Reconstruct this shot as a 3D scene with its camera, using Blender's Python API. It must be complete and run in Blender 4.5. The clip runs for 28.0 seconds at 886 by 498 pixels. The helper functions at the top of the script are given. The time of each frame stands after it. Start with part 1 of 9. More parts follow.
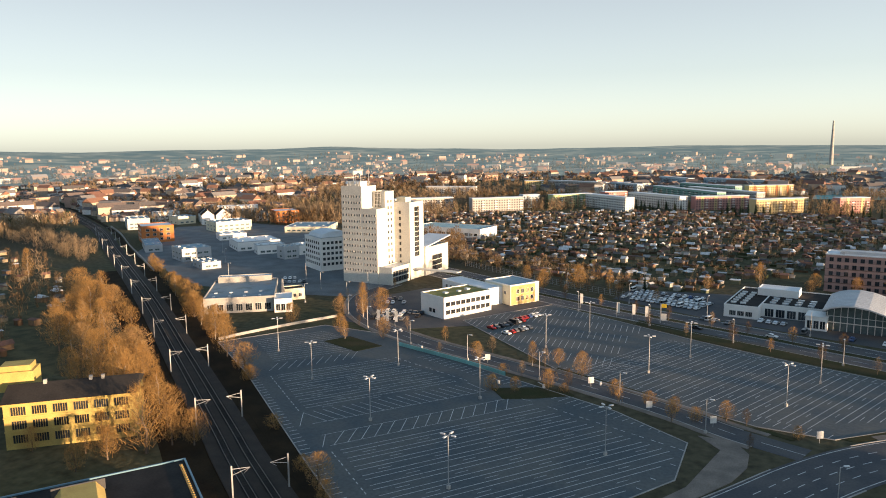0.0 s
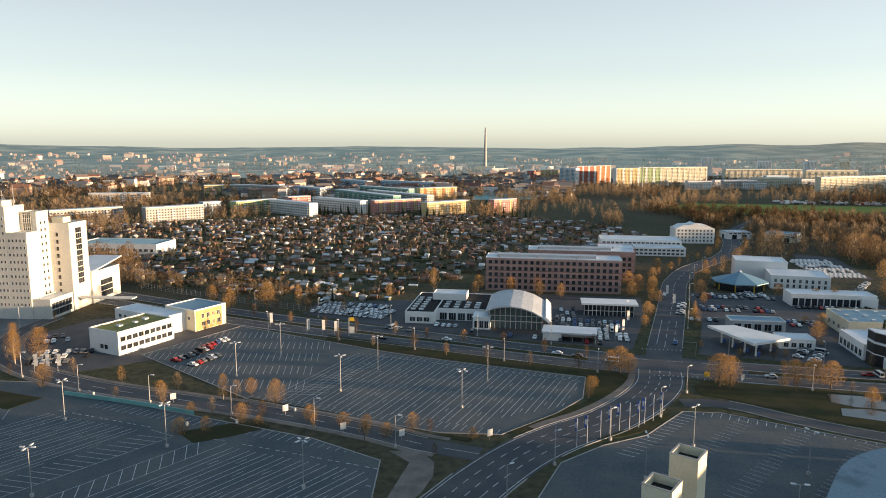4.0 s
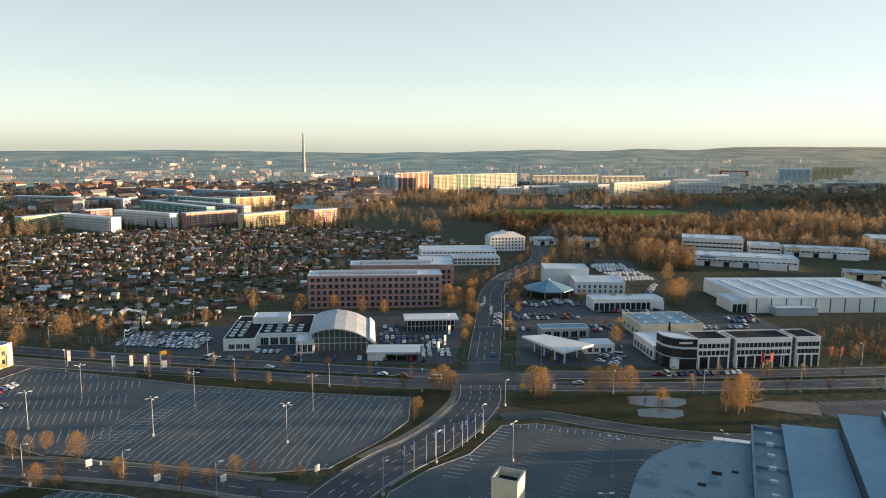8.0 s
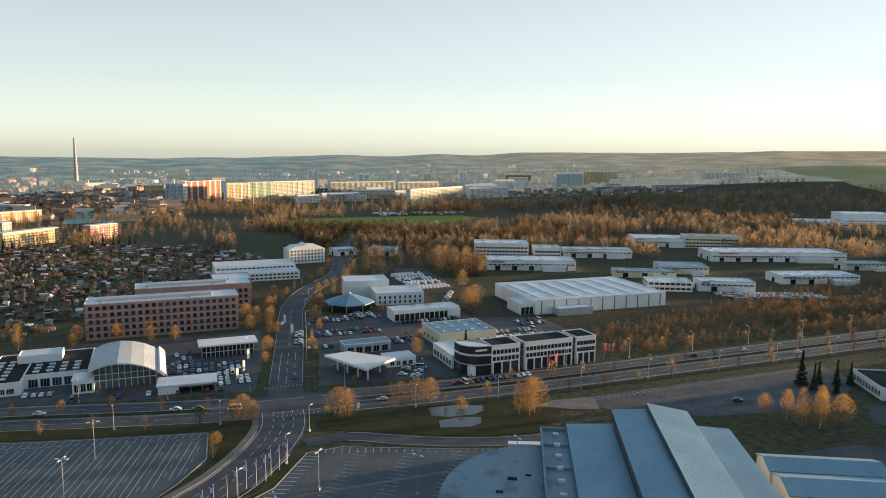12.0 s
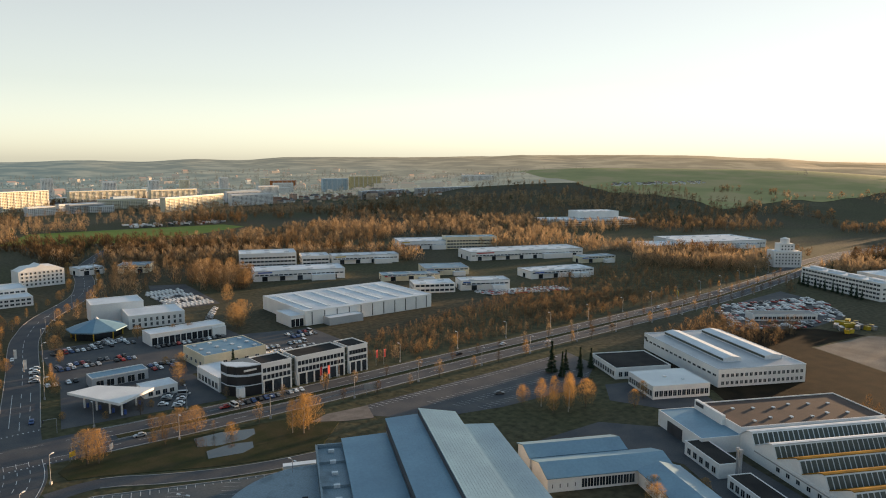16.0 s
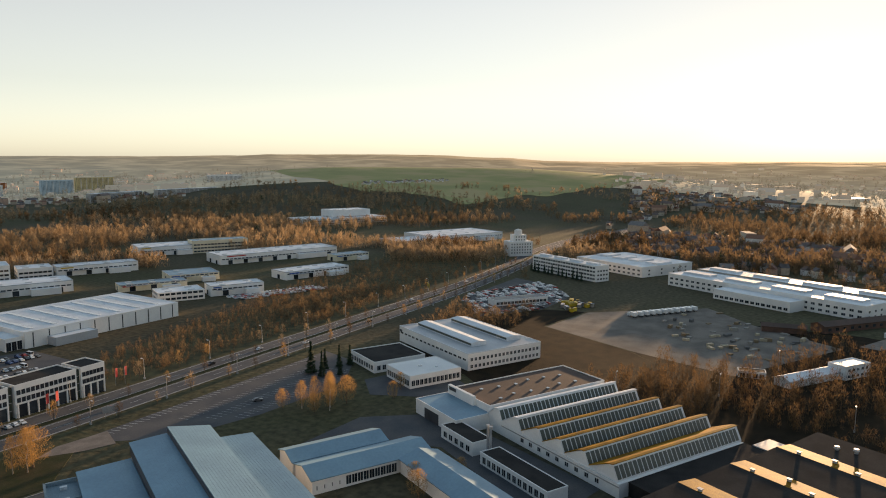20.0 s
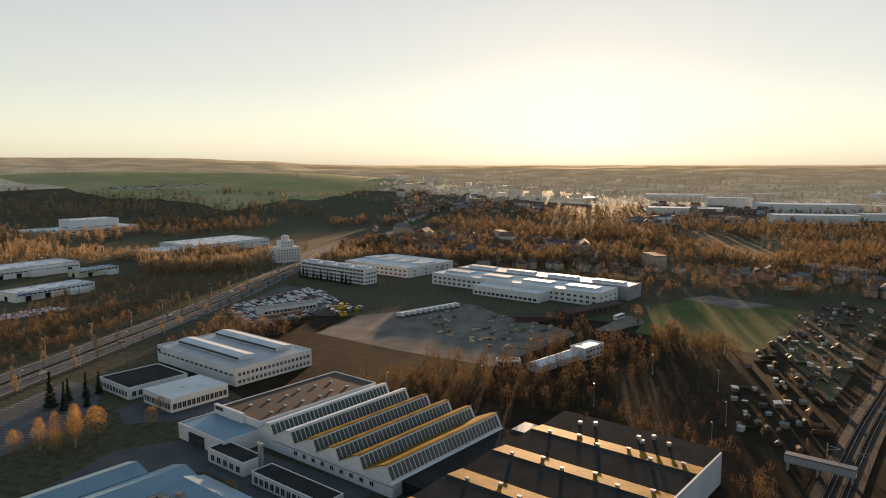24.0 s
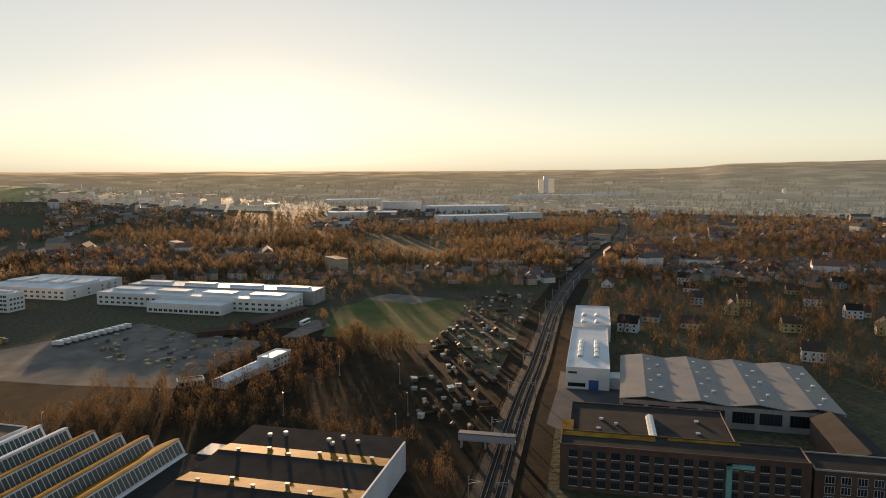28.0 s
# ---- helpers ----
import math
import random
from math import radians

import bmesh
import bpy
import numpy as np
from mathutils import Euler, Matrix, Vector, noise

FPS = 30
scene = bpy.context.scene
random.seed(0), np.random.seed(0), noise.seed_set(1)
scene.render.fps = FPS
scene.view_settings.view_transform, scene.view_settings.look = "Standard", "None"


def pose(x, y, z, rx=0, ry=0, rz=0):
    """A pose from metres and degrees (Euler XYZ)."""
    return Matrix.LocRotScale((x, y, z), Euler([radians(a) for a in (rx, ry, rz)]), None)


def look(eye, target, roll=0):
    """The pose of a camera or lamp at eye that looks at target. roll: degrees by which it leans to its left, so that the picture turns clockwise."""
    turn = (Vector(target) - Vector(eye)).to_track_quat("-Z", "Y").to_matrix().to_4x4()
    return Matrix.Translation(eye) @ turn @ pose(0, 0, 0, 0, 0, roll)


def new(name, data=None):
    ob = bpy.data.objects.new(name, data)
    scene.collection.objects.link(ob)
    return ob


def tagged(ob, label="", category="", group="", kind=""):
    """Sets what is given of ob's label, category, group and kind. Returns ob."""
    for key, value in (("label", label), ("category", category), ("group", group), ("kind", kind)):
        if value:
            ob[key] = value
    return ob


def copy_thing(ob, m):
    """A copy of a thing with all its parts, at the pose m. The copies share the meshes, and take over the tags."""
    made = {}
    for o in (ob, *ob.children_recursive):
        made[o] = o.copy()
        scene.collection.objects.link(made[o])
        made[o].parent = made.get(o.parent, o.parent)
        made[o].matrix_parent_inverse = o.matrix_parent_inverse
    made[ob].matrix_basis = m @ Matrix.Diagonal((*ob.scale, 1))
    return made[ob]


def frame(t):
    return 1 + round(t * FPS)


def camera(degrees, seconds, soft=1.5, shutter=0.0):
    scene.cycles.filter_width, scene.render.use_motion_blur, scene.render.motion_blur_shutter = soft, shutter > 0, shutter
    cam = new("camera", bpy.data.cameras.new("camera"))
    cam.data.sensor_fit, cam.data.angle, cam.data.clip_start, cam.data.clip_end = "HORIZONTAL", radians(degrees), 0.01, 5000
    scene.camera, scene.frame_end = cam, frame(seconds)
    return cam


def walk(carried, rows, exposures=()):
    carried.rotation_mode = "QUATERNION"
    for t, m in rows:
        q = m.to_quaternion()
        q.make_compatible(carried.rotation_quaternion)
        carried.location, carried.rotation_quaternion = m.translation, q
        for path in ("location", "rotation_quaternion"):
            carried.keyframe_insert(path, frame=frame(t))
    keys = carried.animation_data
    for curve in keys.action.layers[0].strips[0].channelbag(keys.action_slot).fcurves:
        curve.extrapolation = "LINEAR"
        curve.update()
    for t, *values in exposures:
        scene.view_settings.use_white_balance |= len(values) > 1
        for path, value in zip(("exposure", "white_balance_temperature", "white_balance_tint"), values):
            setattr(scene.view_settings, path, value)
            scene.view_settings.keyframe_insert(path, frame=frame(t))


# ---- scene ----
cam = camera(64.566, 28.0, soft=1.0)
# seconds, eye x y z, yaw to the left of +y, pitch, roll
PATH = [
    (0.0, 0.63, -3.2, 75.54, 34.0, -8.309, -0.627),
    (0.5, 0.43, -3.01, 76.73, 30.728, -8.393, -0.515),
    (1.0, 0.2, -2.81, 77.9, 27.222, -8.449, -0.408),
    (1.5, 0.17, -2.4, 79.02, 24.02, -8.5, -0.307),
    (2.0, 0.13, -2.17, 80.05, 20.604, -8.515, -0.157),
    (2.5, -0.13, -2.19, 80.99, 17.43, -8.526, -0.055),
    (3.0, -0.19, -2.0, 82.03, 14.213, -8.535, 0.033),
    (3.5, -0.3, -1.81, 83.09, 11.291, -8.55, 0.074),
    (4.0, -0.13, -1.42, 84.22, 8.522, -8.534, 0.171),
    (4.5, -0.15, -1.2, 85.15, 6.527, -8.503, 0.213),
    (6.5, -0.29, -0.54, 89.16, -0.409, -8.369, 0.364),
    (7.0, -0.25, -0.42, 90.15, -2.343, -8.305, 0.416),
    (7.5, -0.15, -0.24, 91.04, -4.131, -8.244, 0.463),
    (8.0, 0.0, 0.0, 92.0, -6.079, -8.182, 0.501),
    (8.5, 0.09, 0.13, 93.0, -7.968, -8.158, 0.511),
    (9.0, 0.17, 0.24, 93.91, -9.946, -8.082, 0.548),
    (9.5, 0.28, 0.15, 94.82, -11.796, -8.02, 0.577),
    (10.0, 0.27, 0.02, 95.57, -13.862, -7.944, 0.596),
    (10.5, 0.3, 0.1, 96.36, -15.884, -7.9, 0.592),
    (11.0, 0.53, 0.32, 96.95, -18.037, -7.845, 0.592),
    (11.5, 0.91, 0.7, 97.43, -20.1, -7.77, 0.531),
    (12.0, 1.07, 1.02, 97.87, -22.392, -7.686, 0.557),
    (12.5, 1.21, 1.41, 98.45, -24.595, -7.629, 0.57),
    (14.5, 2.05, 2.17, 100.27, -34.114, -7.319, 0.481),
    (15.0, 2.52, 2.53, 100.33, -36.559, -7.243, 0.384),
    (15.5, 2.96, 2.85, 100.49, -38.83, -7.224, 0.343),
    (16.0, 3.24, 3.11, 100.66, -41.252, -7.218, 0.326),
    (16.5, 3.48, 3.21, 100.81, -43.497, -7.233, 0.264),
    (17.0, 3.82, 3.31, 100.77, -45.995, -7.238, 0.263),
    (17.5, 4.05, 3.5, 100.71, -48.333, -7.24, 0.28),
    (18.0, 4.27, 3.7, 100.45, -50.819, -7.212, 0.274),
    (18.5, 4.52, 3.86, 100.33, -53.262, -7.207, 0.294),
    (19.0, 4.58, 4.04, 100.27, -56.004, -7.187, 0.294),
    (19.5, 4.65, 4.19, 100.16, -58.541, -7.168, 0.322),
    (20.0, 4.86, 4.21, 100.09, -61.267, -7.159, 0.292),
    (20.5, 4.98, 4.2, 100.03, -63.8, -7.138, 0.236),
    (21.0, 5.22, 4.14, 100.03, -66.517, -7.078, 0.222),
    (21.5, 5.26, 3.98, 99.96, -69.036, -6.982, 0.233),
    (23.5, 6.44, 3.7, 101.12, -77.752, -6.859, 0.174),
    (24.0, 6.75, 3.68, 101.21, -80.1, -6.817, 0.181),
    (24.5, 7.02, 3.57, 101.26, -82.274, -6.758, 0.176),
    (25.0, 7.34, 3.41, 101.37, -85.264, -6.7, 0.193),
    (25.5, 7.48, 3.2, 101.5, -88.048, -6.64, 0.179),
    (26.0, 7.65, 3.13, 101.42, -91.296, -6.552, 0.14),
    (26.5, 8.04, 2.94, 101.32, -94.563, -6.476, 0.105),
    (27.0, 8.27, 2.76, 101.28, -98.304, -6.392, 0.072),
    (27.5, 8.64, 2.43, 101.24, -101.835, -6.328, 0.018),
    (28.0, 9.19, 2.14, 101.23, -105.611, -6.268, 0.011),
]


def aim(ex, ey, ez, yaw, pitch, roll):
    a, b = radians(yaw), radians(pitch)
    way = Vector((-math.sin(a) * math.cos(b), math.cos(a) * math.cos(b), math.sin(b)))
    eye = Vector((ex, ey, ez))
    return look(eye, eye + way * 100, roll)


EXPOSURES = [(0.0, 1.42, 6850, 14), (7.0, 1.45, 6750, 11), (12.0, 1.42, 6850, 11), (17.0, 1.42, 7500, 15), (24.0, 1.05, 7700, 17), (28.0, 1.0, 7750, 17)]
walk(cam, [(row[0], aim(*row[1:])) for row in PATH], EXPOSURES)

# ---- light ----
SUN_AZ, SUN_EL = -1.2, 3.1  # degrees from +x towards +y, and above the horizon
world = bpy.data.worlds.new("sky")
scene.world = world
world.use_nodes = True
wn = world.node_tree
wn.nodes.clear()
sky = wn.nodes.new("ShaderNodeTexSky")
sky.sky_type, sky.sun_disc = "NISHITA", False
sky.sun_elevation, sky.sun_rotation = radians(SUN_EL), radians(90 - SUN_AZ)
sky.altitude, sky.air_density, sky.dust_density, sky.ozone_density = 300, 1.0, 3.0, 1.0
high = wn.nodes.new("ShaderNodeTexSky")
high.sky_type, high.sun_disc = "NISHITA", False
high.sun_elevation, high.sun_rotation = radians(62), radians(90 - SUN_AZ)
high.altitude, high.air_density, high.dust_density, high.ozone_density = 500, 1.0, 0.9, 1.0
part_low = wn.nodes.new("ShaderNodeMixRGB")
part_low.blend_type, part_low.inputs[0].default_value, part_low.inputs[2].default_value = "MULTIPLY", 1.0, (0.11, 0.12, 0.125, 1)
part_high = wn.nodes.new("ShaderNodeMixRGB")
part_high.blend_type, part_high.inputs[0].default_value, part_high.inputs[2].default_value = "MULTIPLY", 1.0, (1.08, 1.23, 1.07, 1)
wn.links.new(sky.outputs[0], part_low.inputs[1])
wn.links.new(high.outputs[0], part_high.inputs[1])
veil = wn.nodes.new("ShaderNodeMixRGB")
veil.blend_type, veil.inputs[0].default_value = "ADD", 1.0
wn.links.new(part_high.outputs[0], veil.inputs[2])
pale = wn.nodes.new("ShaderNodeHueSaturation")
# the pale haze lies low; overhead the winter sky is clear blue
way_up, height_of, clear = wn.nodes.new("ShaderNodeTexCoord"), wn.nodes.new("ShaderNodeSeparateXYZ"), wn.nodes.new("ShaderNodeMapRange")
clear.inputs[1].default_value, clear.inputs[2].default_value, clear.inputs[3].default_value, clear.inputs[4].default_value = 0.2, 0.6, 0.5, 1.15
wn.links.new(way_up.outputs["Generated"], height_of.inputs[0])
wn.links.new(height_of.outputs[2], clear.inputs[0])
wn.links.new(clear.outputs[0], pale.inputs["Saturation"])
back = wn.nodes.new("ShaderNodeBackground")
back.inputs["Strength"].default_value = 0.05
wout = wn.nodes.new("ShaderNodeOutputWorld")
wn.links.new(part_low.outputs[0], veil.inputs[1])
wn.links.new(veil.outputs[0], pale.inputs["Color"])
wn.links.new(pale.outputs[0], back.inputs["Color"])
wn.links.new(back.outputs[0], wout.inputs["Surface"])

sun = new("sun", bpy.data.lights.new("sun", "SUN"))
sun.data.energy, sun.data.angle, sun.data.color = 5.0, radians(1.0), (1.0, 0.70, 0.43)
_a, _e = radians(SUN_AZ), radians(SUN_EL)
sun.matrix_world = look((900 * math.cos(_a) * math.cos(_e), 900 * math.sin(_a) * math.cos(_e), 900 * math.sin(_e)), (0, 0, 0))

# ---- materials ----
def mat(name, c1, c2=None, rough=0.75, metal=0.0, scale=1.0, bump=0.15, vary=0.0, spec=0.4, sheen=0.0, dirt=0.25, mid=(0.38, 0.62)):
    """A surface of two mixed tones: broad patches, fine grain with relief, and a shift from object to object."""
    m = bpy.data.materials.new(name)
    m.use_nodes = True
    n, l = m.node_tree.nodes, m.node_tree.links
    b = n["Principled BSDF"]
    c2 = c2 or tuple(v * 0.75 for v in c1)
    geo = n.new("ShaderNodeNewGeometry")
    wide, fine = n.new("ShaderNodeTexNoise"), n.new("ShaderNodeTexNoise")
    wide.inputs["Scale"].default_value, wide.inputs["Detail"].default_value = 0.12 * scale, 5
    fine.inputs["Scale"].default_value, fine.inputs["Detail"].default_value = 2.2 * scale, 6
    for tex in (wide, fine):
        l.new(geo.outputs["Position"], tex.inputs["Vector"])
    ramp = n.new("ShaderNodeMapRange")
    ramp.inputs[1].default_value, ramp.inputs[2].default_value = mid
    l.new(wide.outputs[0], ramp.inputs[0])
    mix = n.new("ShaderNodeMixRGB")
    mix.inputs[1].default_value, mix.inputs[2].default_value = (*c1, 1), (*c2, 1)
    l.new(ramp.outputs[0], mix.inputs[0])
    grain = n.new("ShaderNodeMapRange")
    grain.inputs[1].default_value, grain.inputs[2].default_value = 0.25, 0.75
    grain.inputs[3].default_value, grain.inputs[4].default_value = 1 - dirt, 1 + dirt * 0.6
    l.new(fine.outputs[0], grain.inputs[0])
    mul = n.new("ShaderNodeMixRGB")
    mul.blend_type, mul.inputs[0].default_value = "MULTIPLY", 1.0
    l.new(mix.outputs[0], mul.inputs[1])
    l.new(grain.outputs[0], mul.inputs[2])
    last = mul.outputs[0]
    if vary:
        info, hsv, rnd = n.new("ShaderNodeObjectInfo"), n.new("ShaderNodeHueSaturation"), n.new("ShaderNodeMapRange")
        rnd.inputs[3].default_value, rnd.inputs[4].default_value = 1 - vary, 1 + vary
        l.new(info.outputs["Random"], rnd.inputs[0])
        l.new(rnd.outputs[0], hsv.inputs["Value"])
        l.new(last, hsv.inputs["Color"])
        last = hsv.outputs[0]
    l.new(last, b.inputs["Base Color"])
    b.inputs["Roughness"].default_value, b.inputs["Metallic"].default_value = rough, metal
    b.inputs["Specular IOR Level"].default_value = spec
    b.inputs["Sheen Weight"].default_value = sheen
    if bump:
        bp = n.new("ShaderNodeBump")
        bp.inputs["Strength"].default_value, bp.inputs["Distance"].default_value = bump, 0.1
        l.new(fine.outputs[0], bp.inputs["Height"])
        l.new(bp.outputs[0], b.inputs["Normal"])
    return m


def island(name, tones, rough=0.8, translucent=0.0, spec=0.2, bump=0.0):
    """A surface whose pieces each take one of several tones."""
    m = bpy.data.materials.new(name)
    m.use_nodes = True
    n, l = m.node_tree.nodes, m.node_tree.links
    b = n["Principled BSDF"]
    geo, ramp = n.new("ShaderNodeNewGeometry"), n.new("ShaderNodeValToRGB")
    ramp.color_ramp.interpolation = "LINEAR" if translucent else "CONSTANT"
    els = ramp.color_ramp.elements
    for i, tone in enumerate(tones):
        e = els[i] if i < 2 else els.new(0.5)
        e.position, e.color = i / len(tones), (*tone, 1)
    l.new(geo.outputs["Random Per Island"], ramp.inputs[0])
    noise_tex, grain, mul = n.new("ShaderNodeTexNoise"), n.new("ShaderNodeMapRange"), n.new("ShaderNodeMixRGB")
    noise_tex.inputs["Scale"].default_value, noise_tex.inputs["Detail"].default_value = 0.7, 4
    grain.inputs[1].default_value, grain.inputs[2].default_value, grain.inputs[3].default_value, grain.inputs[4].default_value = 0.3, 0.7, 0.75, 1.15
    l.new(geo.outputs["Position"], noise_tex.inputs["Vector"])
    l.new(noise_tex.outputs[0], grain.inputs[0])
    mul.blend_type, mul.inputs[0].default_value = "MULTIPLY", 1.0
    l.new(ramp.outputs[0], mul.inputs[1])
    l.new(grain.outputs[0], mul.inputs[2])
    l.new(mul.outputs[0], b.inputs["Base Color"])
    b.inputs["Roughness"].default_value, b.inputs["Specular IOR Level"].default_value = rough, spec
    if translucent:
        t, mixer = n.new("ShaderNodeBsdfTranslucent"), n.new("ShaderNodeMixShader")
        l.new(mul.outputs[0], t.inputs["Color"])
        mixer.inputs[0].default_value = translucent
        l.new(b.outputs[0], mixer.inputs[1])
        l.new(t.outputs[0], mixer.inputs[2])
        l.new(mixer.outputs[0], n["Material Output"].inputs["Surface"])
    return m


ASPHALT = mat("asphalt", (0.060, 0.064, 0.072), (0.090, 0.088, 0.088), rough=0.85, scale=0.8, bump=0.2, spec=0.3)
LOT_ASPHALT = mat("lot_asphalt", (0.070, 0.088, 0.098), (0.112, 0.116, 0.112), rough=0.85, scale=0.5, bump=0.2, spec=0.3)
PAVING = mat("paving", (0.15, 0.125, 0.105), (0.22, 0.18, 0.15), rough=0.9, scale=1.5)
KERB = mat("kerb_stone", (0.38, 0.36, 0.34), rough=0.9, scale=3)
PAINT = mat("road_paint", (0.66, 0.66, 0.64), (0.42, 0.42, 0.42), rough=0.6, scale=4, bump=0)
GRASS = mat("winter_grass", (0.036, 0.041, 0.017), (0.058, 0.050, 0.025), rough=0.95, scale=1.2, bump=0.6, spec=0.1)
LAWN = mat("green_lawn", (0.075, 0.105, 0.028), (0.115, 0.115, 0.040), rough=0.95, scale=0.5, bump=0.5, spec=0.1)
MEADOWGRASS = mat("bright_field_grass", (0.11, 0.19, 0.035), (0.15, 0.20, 0.05), rough=0.95, scale=0.3, bump=0.3, spec=0.1)
# Leaf litter toned near black, so its colour also holds the shade.
LITTER = mat("shade_toned_litter", (0.020, 0.015, 0.010), (0.034, 0.024, 0.014), rough=0.95, scale=1.0, bump=0.8, spec=0.05)
PLOTS = mat("dark_garden_soil", (0.065, 0.062, 0.038), (0.11, 0.10, 0.055), rough=0.95, scale=1.5, bump=0.8, spec=0.05)
GRAVEL = mat("gravel", (0.12, 0.105, 0.09), (0.19, 0.165, 0.14), rough=0.95, scale=0.6, bump=0.5)
BALLAST = mat("track_ballast", (0.024, 0.019, 0.015), (0.036, 0.028, 0.022), rough=0.95, scale=2, bump=0.8)
WHITE = mat("white_render", (0.78, 0.77, 0.74), (0.70, 0.69, 0.67), rough=0.85, scale=0.8, bump=0.05, dirt=0.08)
OFFWHITE = mat("cream_render", (0.72, 0.66, 0.50), (0.64, 0.58, 0.43), rough=0.85, scale=1, bump=0.05, dirt=0.1)
YELLOWWALL = mat("yellow_plaster", (0.52, 0.38, 0.12), (0.42, 0.30, 0.095), rough=0.9, scale=2, bump=0.2, dirt=0.2)
CONCRETE = mat("concrete", (0.40, 0.39, 0.37), (0.31, 0.30, 0.28), rough=0.85, scale=1.5)
GREYMETAL = mat("grey_cladding", (0.42, 0.44, 0.46), (0.36, 0.38, 0.40), rough=0.5, metal=0.1, scale=0.6, bump=0.03, dirt=0.1)
FOYERROOF = mat("stained_membrane_roof", (0.17, 0.24, 0.28), (0.10, 0.15, 0.18), rough=0.6, scale=1.2, bump=0.05, dirt=0.3, mid=(0.52, 0.66))
PALEROOF = mat("pale_roof_sheet", (0.66, 0.70, 0.73), (0.55, 0.59, 0.62), rough=0.55, metal=0.0, scale=0.6, bump=0.05, dirt=0.12)
BLUEROOF = mat("blue_grey_roof_sheet", (0.155, 0.285, 0.365), (0.125, 0.235, 0.31), rough=0.5, metal=0.15, scale=0.5, bump=0.05, dirt=0.12)
DARKROOF = mat("bitumen_roof", (0.022, 0.021, 0.021), (0.038, 0.035, 0.033), rough=0.9, scale=1.0, bump=0.15, spec=0.12)
# Gold base colour stands for low sun gleam on the roof felt.
SHEENROOF = mat("worn_gleam_roof_felt", (0.36, 0.18, 0.022), (0.19, 0.095, 0.014), rough=0.65, scale=1.6, bump=0.04, spec=0.02, dirt=0.45)
ROOFGREY = mat("grey_roof_felt", (0.15, 0.15, 0.155), (0.21, 0.18, 0.15), rough=0.55, scale=0.7, bump=0.08, spec=0.45)
BROWNROOF = mat("rust_brown_roof", (0.085, 0.048, 0.036), (0.06, 0.036, 0.028), rough=0.8, scale=0.8)
MOSSROOF = mat("mossy_gravel_roof", (0.20, 0.20, 0.05), (0.30, 0.24, 0.09), rough=0.95, scale=1.5, bump=0.5)
REDBRICK = mat("red_brick", (0.38, 0.25, 0.225), (0.32, 0.21, 0.19), rough=0.9, scale=2, bump=0.2)
ORANGEBRICK = mat("orange_render", (0.52, 0.19, 0.06), (0.45, 0.15, 0.05), rough=0.9, scale=1)
CHIMBRICK = mat("chimney_brick", (0.42, 0.28, 0.10), (0.34, 0.22, 0.08), rough=0.9, scale=3, bump=0.3)
DARKBRICK = mat("dark_brick", (0.13, 0.075, 0.055), (0.09, 0.055, 0.042), rough=0.9, scale=2, bump=0.2)
BLACKPANEL = mat("black_panel", (0.022, 0.022, 0.025), (0.03, 0.03, 0.032), rough=0.3, scale=1, bump=0, spec=0.5)
GLASS = mat("window_glass", (0.022, 0.028, 0.034), (0.035, 0.042, 0.050), rough=0.12, scale=0.5, bump=0, spec=0.6, vary=0.4)
SHOPGLASS = mat("clear_showroom_glass", (0.10, 0.135, 0.14), (0.07, 0.095, 0.10), rough=0.12, scale=0.4, bump=0, spec=0.6)
SKYLIGHT = mat("skylight_panel", (0.62, 0.66, 0.68), rough=0.25, scale=1, bump=0, spec=0.6)
GREENGLASS = mat("weathered_sawtooth_glass", (0.055, 0.065, 0.045), (0.035, 0.045, 0.035), rough=0.3, scale=3, bump=0.1, spec=0.5)
FRAME = mat("white_window_frame", (0.70, 0.70, 0.68), rough=0.6, scale=3, bump=0)
DARKFRAME = mat("dark_frame", (0.06, 0.06, 0.065), rough=0.5, scale=3, bump=0)
STEEL = mat("galvanised_steel", (0.42, 0.43, 0.44), (0.34, 0.35, 0.36), rough=0.5, metal=0.5, scale=3, bump=0.02)
LAMPHEAD = mat("lamp_head_white", (0.75, 0.76, 0.76), rough=0.4, scale=3, bump=0)
BARK = mat("dark_bark", (0.10, 0.075, 0.055), (0.15, 0.11, 0.08), rough=0.95, scale=5, bump=0.5)
BIRCHBARK = mat("birch_bark", (0.46, 0.40, 0.33), (0.25, 0.21, 0.17), rough=0.9, scale=6, bump=0.3)
RUBBER = mat("tyre_rubber", (0.02, 0.02, 0.02), rough=0.9, scale=5, bump=0)
CARGLASS = mat("car_glass", (0.02, 0.024, 0.028), rough=0.08, scale=2, bump=0, spec=0.7)
TEALPANEL = mat("teal_panel", (0.20, 0.46, 0.44), rough=0.5, scale=1, bump=0)
YELLOWPAINT = mat("yellow_paint", (0.68, 0.46, 0.04), rough=0.5, scale=2, bump=0)
REDPAINT = mat("red_paint", (0.55, 0.04, 0.04), rough=0.5, scale=2, bump=0)
BLUEPAINT = mat("blue_paint", (0.05, 0.12, 0.38), rough=0.5, scale=2, bump=0)
GREENPAINT = mat("green_paint", (0.06, 0.30, 0.22), rough=0.5, scale=2, bump=0)
PINKWALL = mat("pink_render", (0.55, 0.27, 0.24), (0.48, 0.24, 0.22), rough=0.9, scale=1, bump=0.05, dirt=0.1)
TWIG = island("orange_brown_twigs", [(0.36, 0.215, 0.08), (0.47, 0.29, 0.11), (0.28, 0.17, 0.07), (0.41, 0.235, 0.08)], translucent=0.45)
